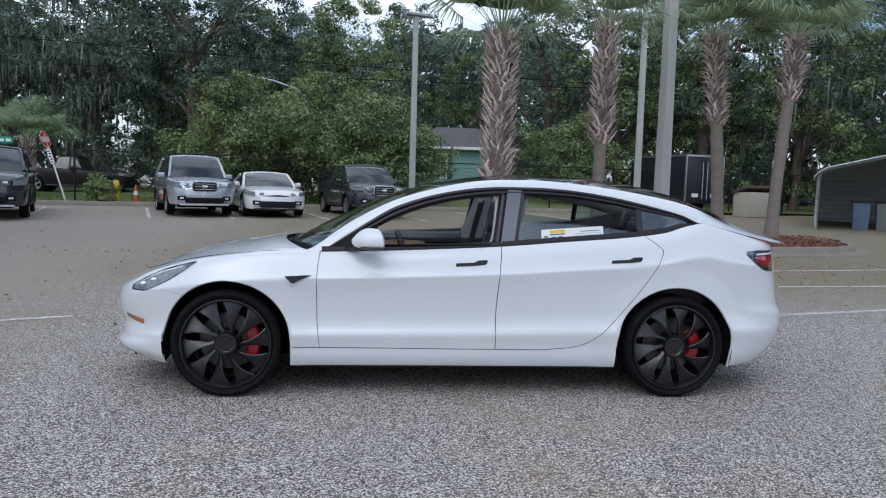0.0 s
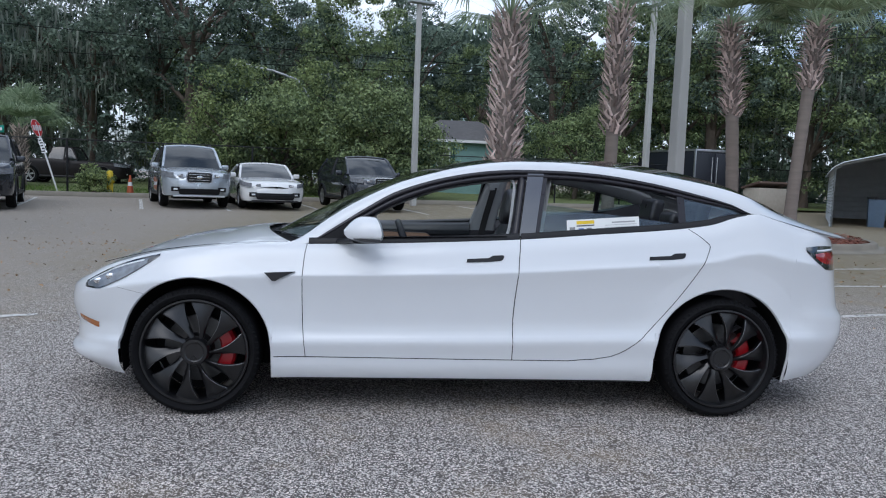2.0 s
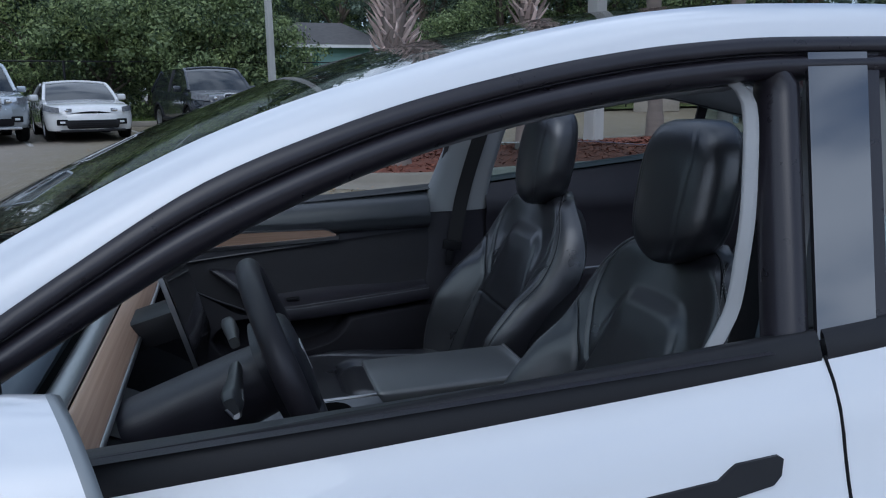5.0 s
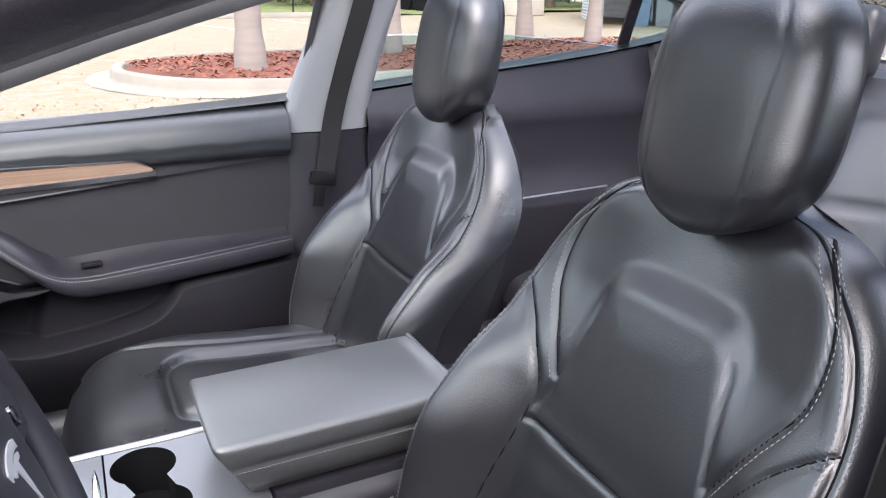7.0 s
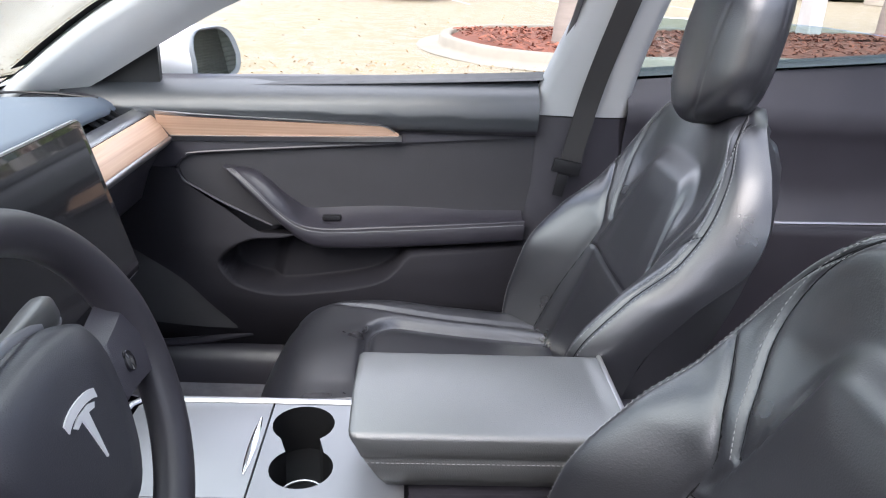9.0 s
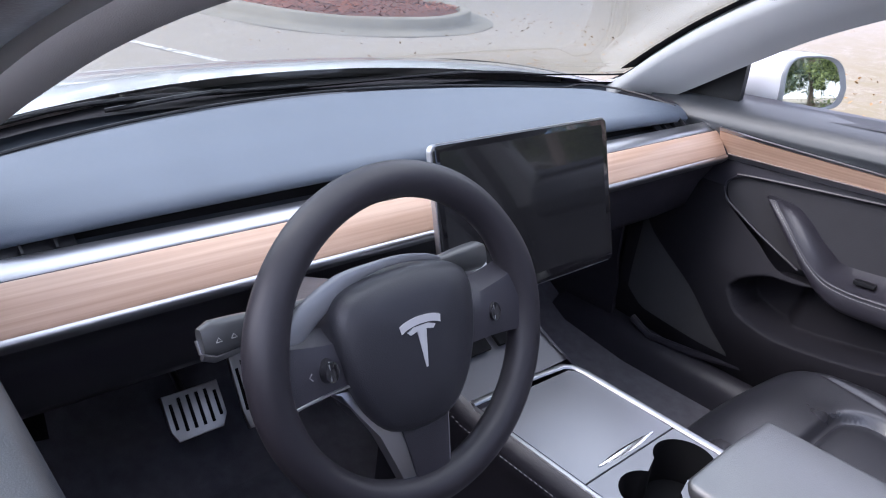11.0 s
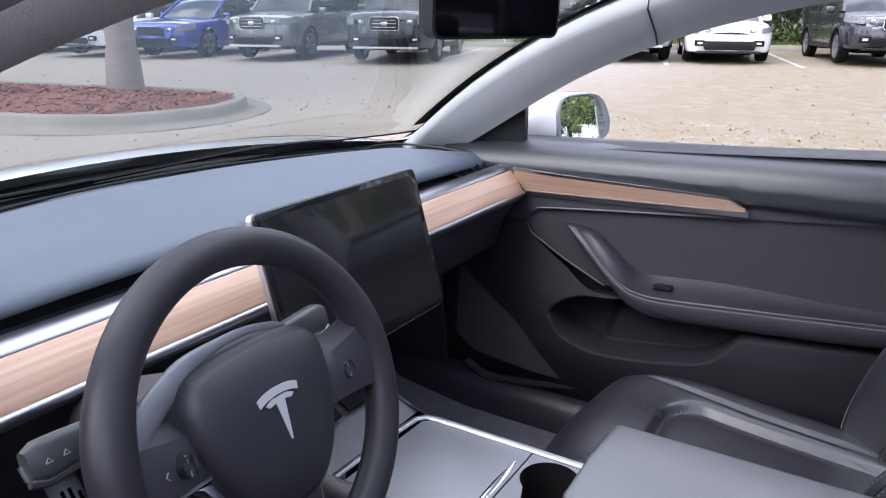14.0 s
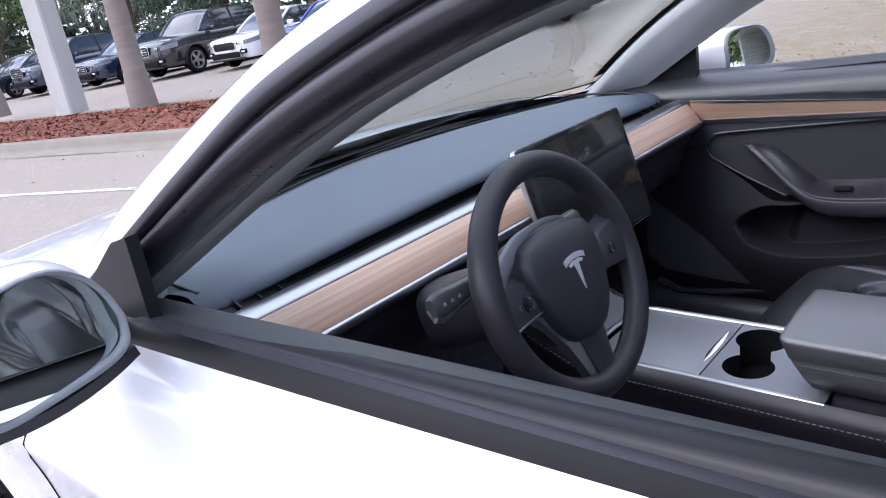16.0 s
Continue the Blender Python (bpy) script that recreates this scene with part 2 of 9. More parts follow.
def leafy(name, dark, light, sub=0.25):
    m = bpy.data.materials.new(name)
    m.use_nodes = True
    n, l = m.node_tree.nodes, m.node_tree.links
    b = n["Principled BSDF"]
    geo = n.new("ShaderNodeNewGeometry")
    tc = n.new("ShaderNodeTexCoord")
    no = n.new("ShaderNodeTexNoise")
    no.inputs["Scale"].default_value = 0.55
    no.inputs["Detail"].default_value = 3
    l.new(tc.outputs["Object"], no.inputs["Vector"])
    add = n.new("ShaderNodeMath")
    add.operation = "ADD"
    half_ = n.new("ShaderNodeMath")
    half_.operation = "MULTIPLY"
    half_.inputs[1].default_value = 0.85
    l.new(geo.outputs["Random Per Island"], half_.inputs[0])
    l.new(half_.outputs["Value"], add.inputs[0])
    # broad noise: clump tone, with lit clumps and dark shaded gaps put into the colour
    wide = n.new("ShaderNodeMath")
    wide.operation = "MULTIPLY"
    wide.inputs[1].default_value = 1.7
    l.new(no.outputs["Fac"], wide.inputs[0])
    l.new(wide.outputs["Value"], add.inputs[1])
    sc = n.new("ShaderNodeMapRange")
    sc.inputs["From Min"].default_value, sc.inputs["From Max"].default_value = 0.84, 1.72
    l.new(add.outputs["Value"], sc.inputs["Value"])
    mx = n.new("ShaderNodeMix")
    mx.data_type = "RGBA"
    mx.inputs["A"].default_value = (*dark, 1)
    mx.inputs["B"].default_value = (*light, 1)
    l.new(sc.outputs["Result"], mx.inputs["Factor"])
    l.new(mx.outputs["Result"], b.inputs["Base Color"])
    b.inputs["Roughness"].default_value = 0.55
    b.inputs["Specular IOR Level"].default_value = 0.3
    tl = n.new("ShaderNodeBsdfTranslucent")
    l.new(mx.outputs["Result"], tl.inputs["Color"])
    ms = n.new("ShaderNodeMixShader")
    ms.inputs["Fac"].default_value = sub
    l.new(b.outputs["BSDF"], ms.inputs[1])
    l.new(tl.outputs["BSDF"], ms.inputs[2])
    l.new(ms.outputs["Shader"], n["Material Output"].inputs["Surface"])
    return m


def asphalt_material():
    """Worn asphalt with pale chips of stone, stains and drifted litter."""
    m = bpy.data.materials.new("asphalt")
    m.use_nodes = True
    n, l = m.node_tree.nodes, m.node_tree.links
    b = n["Principled BSDF"]
    tc = n.new("ShaderNodeTexCoord")

    def tex(kind, s, **k):
        t = n.new(kind)
        t.inputs["Scale"].default_value = s
        for key, v in k.items():
            t.inputs[key].default_value = v
        l.new(tc.outputs["Object"], t.inputs["Vector"])
        return t

    def mixc(f, a, bb):
        x = n.new("ShaderNodeMix")
        x.data_type = "RGBA"
        if hasattr(f, "links"):
            l.new(f, x.inputs["Factor"])
        else:
            x.inputs["Factor"].default_value = f
        for sock, v in (("A", a), ("B", bb)):
            if hasattr(v, "links"):
                l.new(v, x.inputs[sock])
            else:
                x.inputs[sock].default_value = (*v, 1)
        return x.outputs["Result"]

    def ramp(src, lo, hi):
        r = n.new("ShaderNodeMapRange")
        r.inputs["From Min"].default_value, r.inputs["From Max"].default_value = lo, hi
        l.new(src, r.inputs["Value"])
        return r.outputs["Result"]
    big = tex("ShaderNodeTexNoise", 0.35, Detail=6.0)
    mid = tex("ShaderNodeTexNoise", 4.0, Detail=8.0, Roughness=0.7)
    chips = tex("ShaderNodeTexVoronoi", 125.0)
    fine = tex("ShaderNodeTexNoise", 190.0, Detail=4.0)
    sep = n.new("ShaderNodeSeparateColor")
    l.new(chips.outputs["Color"], sep.inputs["Color"])
    base = mixc(ramp(big.outputs["Fac"], 0.3, 0.7), (0.078, 0.064, 0.057), (0.118, 0.098, 0.086))
    base = mixc(ramp(mid.outputs["Fac"], 0.35, 0.75), base, (0.096, 0.083, 0.076))
    stone = mixc(ramp(sep.outputs["Green"], 0.0, 1.0), (0.15, 0.132, 0.120), (0.92, 0.83, 0.76))
    pick = ramp(sep.outputs["Red"], 0.63, 0.65)
    col = mixc(pick, base, stone)
    grit = tex("ShaderNodeTexVoronoi", 200.0)
    sep3 = n.new("ShaderNodeSeparateColor")
    l.new(grit.outputs["Color"], sep3.inputs["Color"])
    col = mixc(ramp(sep3.outputs["Red"], 0.83, 0.85), col, (0.95, 0.89, 0.83))
    dark = ramp(fine.outputs["Fac"], 0.30, 0.50)
    col = mixc(dark, (0.045, 0.043, 0.043), col)
    litter = tex("ShaderNodeTexNoise", 0.22, Detail=9.0, Roughness=0.75)
    col = mixc(ramp(litter.outputs["Fac"], 0.56, 0.80), col, (0.30, 0.22, 0.13))
    # sandy dirt lies over the far half of the lot
    sep2 = n.new("ShaderNodeSeparateXYZ")
    l.new(tc.outputs["Object"], sep2.inputs["Vector"])
    ahead = ramp(sep2.outputs["X"], -2.6, -5.0)
    behind = ramp(sep2.outputs["Y"], 1.5, 5.0)
    both = n.new("ShaderNodeMath")
    both.operation = "MAXIMUM"
    l.new(ahead, both.inputs[0])
    l.new(behind, both.inputs[1])
    far = both.outputs["Value"]
    drift = n.new("ShaderNodeMath")
    drift.operation = "MULTIPLY"
    l.new(far, drift.inputs[0])
    l.new(ramp(mid.outputs["Fac"], 0.0, 0.6), drift.inputs[1])
    sand = mixc(ahead, (0.202, 0.170, 0.104), (0.280, 0.245, 0.200))
    col = mixc(drift.outputs["Value"], col, sand)
    l.new(col, b.inputs["Base Color"])
    b.inputs["Roughness"].default_value = 0.85
    b.inputs["Specular IOR Level"].default_value = 0.35
    bump = n.new("ShaderNodeBump")
    bump.inputs["Strength"].default_value = 0.7
    bump.inputs["Distance"].default_value = 0.004
    l.new(fine.outputs["Fac"], bump.inputs["Height"])
    l.new(bump.outputs["Normal"], b.inputs["Normal"])
    return m


def paint_line_material():
    m = mat("line_paint", (0.62, 0.60, 0.56), rough=0.8, scale=30, var=0.25, grain=0.4, grain_scale=120)
    n, l = m.node_tree.nodes, m.node_tree.links
    b = n["Principled BSDF"]
    src = b.inputs["Base Color"].links[0].from_socket
    no = n.new("ShaderNodeTexNoise")
    no.inputs["Scale"].default_value = 28
    no.inputs["Detail"].default_value = 8
    tc = n.new("ShaderNodeTexCoord")
    l.new(tc.outputs["Object"], no.inputs["Vector"])
    mr = n.new("ShaderNodeMapRange")
    mr.inputs["From Min"].default_value, mr.inputs["From Max"].default_value = 0.48, 0.62
    l.new(no.outputs["Fac"], mr.inputs["Value"])
    mx = n.new("ShaderNodeMix")
    mx.data_type = "RGBA"
    l.new(mr.outputs["Result"], mx.inputs["Factor"])
    l.new(src, mx.inputs["A"])
    mx.inputs["B"].default_value = (0.16, 0.15, 0.14, 1)
    l.new(mx.outputs["Result"], b.inputs["Base Color"])
    return m


def wood_material(stretch=(60, 3.0, 260)):
    """Open-pored veneer with grain along the dash."""
    m = bpy.data.materials.new("wood_veneer")
    m.use_nodes = True
    n, l = m.node_tree.nodes, m.node_tree.links
    b = n["Principled BSDF"]
    tc = n.new("ShaderNodeTexCoord")
    mp = n.new("ShaderNodeMapping")
    mp.inputs["Scale"].default_value = stretch
    l.new(tc.outputs["Object"], mp.inputs["Vector"])
    no = n.new("ShaderNodeTexNoise")
    no.inputs["Scale"].default_value = 1.0
    no.inputs["Detail"].default_value = 5
    l.new(mp.outputs["Vector"], no.inputs["Vector"])
    rp = n.new("ShaderNodeValToRGB")
    rp.color_ramp.elements[0].position, rp.color_ramp.elements[0].color = 0.22, (0.40, 0.245, 0.165, 1)
    rp.color_ramp.elements[1].position, rp.color_ramp.elements[1].color = 0.74, (0.585, 0.395, 0.285, 1)
    l.new(no.outputs["Fac"], rp.inputs["Fac"])
    l.new(rp.outputs["Color"], b.inputs["Base Color"])
    b.inputs["Roughness"].default_value = 0.40
    b.inputs["Coat Weight"].default_value = 0.5
    b.inputs["Coat Roughness"].default_value = 0.22
    bump = n.new("ShaderNodeBump")
    bump.inputs["Strength"].default_value = 0.25
    bump.inputs["Distance"].default_value = 0.001
    l.new(no.outputs["Fac"], bump.inputs["Height"])
    l.new(bump.outputs["Normal"], b.inputs["Normal"])
    return m


M = {
    "white_paint": mat("white_paint", (0.70, 0.715, 0.735), rough=0.34, var=0.012, scale=3, coat=1.0, rvar=0.03),
    "black_satin": mat("black_satin", (0.014, 0.014, 0.016), rough=0.42, spec=0.3, scale=25, var=0.2, grain=0.05),
    "black_gloss": mat("black_gloss", (0.012, 0.012, 0.014), rough=0.05, coat=1.0, rvar=0.02, spec=1.0),
    "pillar_gloss": mat("pillar_gloss", (0.012, 0.012, 0.014), rough=0.06, coat=0.8, rvar=0.02, spec=0.8, ior=1.9),
    "black_matte": mat("black_matte", (0.008, 0.008, 0.009), rough=0.85, spec=0.2, scale=20, var=0.3),
    "seal": mat("seal", (0.018, 0.016, 0.021), rough=0.30, spec=0.45, scale=40, var=0.25, grain=0.08),
    "tyre": mat("tyre", (0.007, 0.007, 0.008), rough=0.7, spec=0.12, scale=30, var=0.3, grain=0.3, grain_scale=300),
    "rim": mat("rim", (0.006, 0.006, 0.007), rough=0.30, scale=12, var=0.2, spec=0.65),
    "rim_edge": mat("rim_edge", (0.30, 0.30, 0.31), rough=0.3, metal=1.0),
    "steel": mat("steel", (0.42, 0.42, 0.43), rough=0.38, metal=1.0, scale=60, var=0.15),
    "red_caliper": mat("red_caliper", (0.27, 0.006, 0.010), rough=0.3, coat=0.5),
    "asphalt": asphalt_material(),
    "line": paint_line_material(),
    "concrete": mat("concrete", (0.225, 0.205, 0.168), rough=0.9, scale=2.5, var=0.28, grain=0.5, grain_scale=150),
    "mulch": mat("mulch", (0.20, 0.068, 0.040), rough=0.9, scale=3, var=0.3, random_isl=0.5),
    "glass_clear": glass("glass_clear", (0.78, 0.87, 0.88), gloss=2.2),
    "glass_wind": glass("glass_wind", (0.74, 0.79, 0.75), gloss=1.15),
    "glass_roof": glass("glass_roof", (0.66, 0.68, 0.71), gloss=1.5),
    "glass_dark": glass("glass_dark", (0.27, 0.28, 0.30), gloss=1.5),
    "chrome": mat("chrome", (0.75, 0.75, 0.76), rough=0.12, metal=1.0, var=0.05, rvar=0.04),
    "satin_metal": mat("satin_metal", (0.50, 0.50, 0.52), rough=0.34, metal=1.0, var=0.06),
    "red_lens": mat("red_lens", (0.30, 0.008, 0.012), rough=0.1, coat=1.0),
    "amber_lens": mat("amber_lens", (0.35, 0.12, 0.03), rough=0.15, coat=0.8),
    "white_lens": mat("white_lens", (0.72, 0.74, 0.76), rough=0.12, coat=0.6),
    "bark": mat("bark", (0.115, 0.09, 0.07), rough=0.95, scale=5, var=0.45, grain=0.9, grain_scale=30, stretch=(1, 1, 0.3)),
    # first colour of each leaf pair also stands for shade between clumps
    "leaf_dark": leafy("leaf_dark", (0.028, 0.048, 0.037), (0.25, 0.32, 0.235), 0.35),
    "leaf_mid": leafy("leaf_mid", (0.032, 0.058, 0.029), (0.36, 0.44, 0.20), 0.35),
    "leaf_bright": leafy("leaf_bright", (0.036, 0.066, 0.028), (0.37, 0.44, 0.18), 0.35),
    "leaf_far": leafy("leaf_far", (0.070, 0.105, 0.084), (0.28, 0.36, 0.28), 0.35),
    "moss": leafy("moss", (0.16, 0.18, 0.15), (0.32, 0.35, 0.29), 0.4),
    "palm_leaf": leafy("palm_leaf", (0.20, 0.27, 0.15), (0.46, 0.54, 0.36), 0.5),
    "grass": leafy("grass", (0.06, 0.11, 0.02), (0.16, 0.24, 0.05), 0.15),
}


# ---- the ground ----
def lot_height(y):
    """The lot rises gently away from the car."""
    return 0.019 * (max(0.0, min(y, 32.0) - 1.2))


def make_ground():
    xs = sorted(set(steps(-60, 60, 40) + [-3000, -900, -300, -120, 120, 300, 900, 3000]))
    ys = sorted(set(steps(-40, 36, 38) + [1.2, -3000, -900, -300, -100, 60, 120, 300, 900, 3000]))
    bm = bmesh.new()
    grid(bm, [[(x, y, lot_height(y)) for y in ys] for x in xs])
    ob = part("ground", bm, M["asphalt"])
    return tagged(ob, "worn speckled grey asphalt of a parking lot with leaf litter", "asphalt", kind="structure")


make_ground()

# ---- the white saloon car: its lines, front towards -x, driver's side towards -y ----
PLAN = [(-2.275, 0.0), (-2.268, 0.15), (-2.245, 0.33), (-2.19, 0.52), (-2.09, 0.68), (-1.95, 0.79), (-1.80, 0.86), (-1.62, 0.90), (-1.44, 0.917), (-1.20, 0.917),
        (-0.88, 0.908), (-0.3, 0.905), (0.3, 0.906), (0.9, 0.912), (1.20, 0.921), (1.44, 0.926), (1.65, 0.921), (1.83, 0.903), (2.02, 0.86), (2.18, 0.78), (2.30, 0.65), (2.375, 0.46), (2.41, 0.25), (2.42, 0.0)]
TOP = [(-2.275, 0.66), (-2.19, 0.685), (-2.05, 0.735), (-1.9, 0.785), (-1.65, 0.848), (-1.44, 0.880), (-1.2, 0.902), (-0.87, 0.913), (-0.57, 0.923), (-0.15, 0.943), (0.29, 0.970), (0.675, 1.006), (1.1, 1.046), (1.35, 1.082),
       (1.52, 1.135), (1.62, 1.150), (1.75, 1.120), (1.9, 1.085), (2.1, 1.045), (2.25, 1.022), (2.42, 1.0)]
# inset of the side from its widest line, by height between sill (0) and shoulder (1)
SECT = [(0.0, 0.050), (0.03, 0.036), (0.10, 0.020), (0.17, 0.016), (0.19, 0.013), (0.23, 0.006), (0.275, 0.000), (0.295, 0.002), (0.34, 0.022), (0.42, 0.030), (0.55, 0.025), (0.68, 0.013), (0.755, 0.002), (0.772, 0.0), (0.778, 0.0005), (0.80, 0.010), (0.86, 0.030), (0.93, 0.051), (0.975, 0.072), (1.0, 0.090)]
NOSE = [(0.0, 0.10), (0.06, 0.045), (0.13, 0.005), (0.18, 0.000), (0.27, 0.030), (0.45, 0.036), (0.55, 0.020), (0.72, 0.006), (0.86, 0.014), (0.94, 0.045), (1.0, 0.100)]
TAIL = [(0.0, 0.14), (0.08, 0.075), (0.18, 0.030), (0.33, 0.000), (0.42, 0.000), (0.50, 0.030), (0.62, 0.045), (0.78, 0.060), (0.90, 0.075), (0.97, 0.085), (1.0, 0.100)]
FRAME = [(-0.90, 0.895), (-0.80, 0.960), (-0.684, 1.036), (-0.55, 1.122), (-0.415, 1.200), (-0.30, 1.244), (-0.198, 1.276), (-0.10, 1.300), (0.022, 1.324), (0.15, 1.341), (0.30, 1.351), (0.50, 1.353), (0.70, 1.345), (1.0, 1.309), (1.3, 1.247), (1.48, 1.199), (1.60, 1.150), (1.62, 1.149)]
ROOF = [(-1.16, 0.912), (-1.1, 0.943), (-0.85, 1.076), (-0.6, 1.197), (-0.34, 1.298), (-0.08, 1.372), (0.25, 1.427), (0.58, 1.446), (0.92, 1.440), (1.27, 1.406), (1.6, 1.338), (2.0, 1.205), (2.25, 1.095), (2.37, 1.045)]
RAIL = [(-1.0, 0.900), (-0.90, 0.950), (-0.80, 1.024), (-0.684, 1.103), (-0.55, 1.178), (-0.415, 1.242), (-0.30, 1.284), (-0.198, 1.313), (-0.10, 1.340), (0.022, 1.366), (0.15, 1.386), (0.30, 1.398), (0.50, 1.401), (0.70, 1.393), (1.0, 1.363), (1.3, 1.317), (1.48, 1.278), (1.60, 1.239), (1.75, 1.192), (1.9, 1.142), (2.1, 1.080), (2.25, 1.043), (2.37, 1.005)]
AX_F, AX_R, ARCH, HUB = -1.4375, 1.4375, 0.398, 0.336
SILL = 0.197


def plan_point(s):
    """A point of the half outline and its outward normal, by x along the flank and by arc at the ends."""
    i = min(int(s), len(PLAN) - 2)
    t = s - i
    p0, p1, p2, p3 = (Vector(PLAN[max(i - 1, 0)] if i else (PLAN[1][0], -PLAN[1][1])), Vector(PLAN[i]), Vector(PLAN[i + 1]), Vector(PLAN[i + 2] if i + 2 < len(PLAN) else (PLAN[-2][0], -PLAN[-2][1])))
    p = 0.5 * ((2 * p1) + (p2 - p0) * t + (2 * p0 - 5 * p1 + 4 * p2 - p3) * t * t + (3 * p1 - p0 - 3 * p2 + p3) * t ** 3)
    d = 0.5 * ((p2 - p0) + 2 * (2 * p0 - 5 * p1 + 4 * p2 - p3) * t + 3 * (3 * p1 - p0 - 3 * p2 + p3) * t * t)
    d.normalize()
    return p, Vector((-d.y, d.x))


def plan_at(x):
    """The place along the outline where its x is x."""
    lo, hi = 0.0, len(PLAN) - 1.0
    for _ in range(40):
        mid = (lo + hi) / 2
        if plan_point(mid)[0].x < x:
            lo = mid
        else:
            hi = mid
    return lo


def inset(s, f):
    x = plan_point(s)[0].x
    a = lin(f, SECT)
    if x < -1.75:
        k = min(1.0, (-1.75 - x) / 0.4)
        a = a * (1 - k) + lin(f, NOSE) * k
    if x > 1.85:
        k = min(1.0, (x - 1.85) / 0.4)
        a = a * (1 - k) + lin(f, TAIL) * k
    for ax in (AX_F, AX_R):
        r = math.hypot(x - ax, (SILL + f * (lin(x, TOP) - SILL)) - HUB)
        if ARCH - 0.05 < r < ARCH + 0.13:
            a -= 0.012 * (1 - abs(r - ARCH) / 0.13)
    return a


def flank(s, z, side=-1):
    """A point on the car's skin."""
    p, n = plan_point(s)
    top = lin(p.x, TOP)
    q = p - n * inset(s, (z - SILL) / (top - SILL))
    return Vector((q.x, side * max(q.y, 0.0), z))


def flank_x(x, z, side=-1, out=0.0):
    s = plan_at(x)
    v = flank(s, z, side)
    n = plan_point(s)[1]
    return v + Vector((n.x, side * n.y, 0)) * out


def fender_edge(z):
    return lin(z, [(0.2, -0.862), (0.3, -0.865), (0.5, -0.884), (0.72, -0.889), (0.85, -0.882), (0.93, -0.868)])


def mid_edge(z):
    return lin(z, [(0.2, 0.25), (0.5, 0.246), (0.78, 0.262), (0.98, 0.281)])


def rear_edge(z):
    return lin(z, [(0.318, 0.62), (0.322, 0.70), (0.347, 0.82), (0.437, 0.955), (0.577, 1.086), (0.786, 1.240), (0.93, 1.320), (0.965, 1.332), (1.0, 1.300), (1.06, 1.215)])


def side_name(x, z):
    if x < -1.72:
        return "front_bumper" if z < 0.60 - 0.35 * max(0, x + 1.95) else "front_wing"
    if x > 1.86 and z < 0.62 + 0.25 * (x - 1.86):
        return "rear_bumper"
    if z < 0.312 and -1.1 < x < 1.1:
        return "sill_panel"
    if x < fender_edge(z):
        return "front_wing"
    if x < mid_edge(z):
        return "front_door_skin"
    if x < rear_edge(z) and z > 0.316:
        return "rear_door_skin"
    return "rear_quarter"


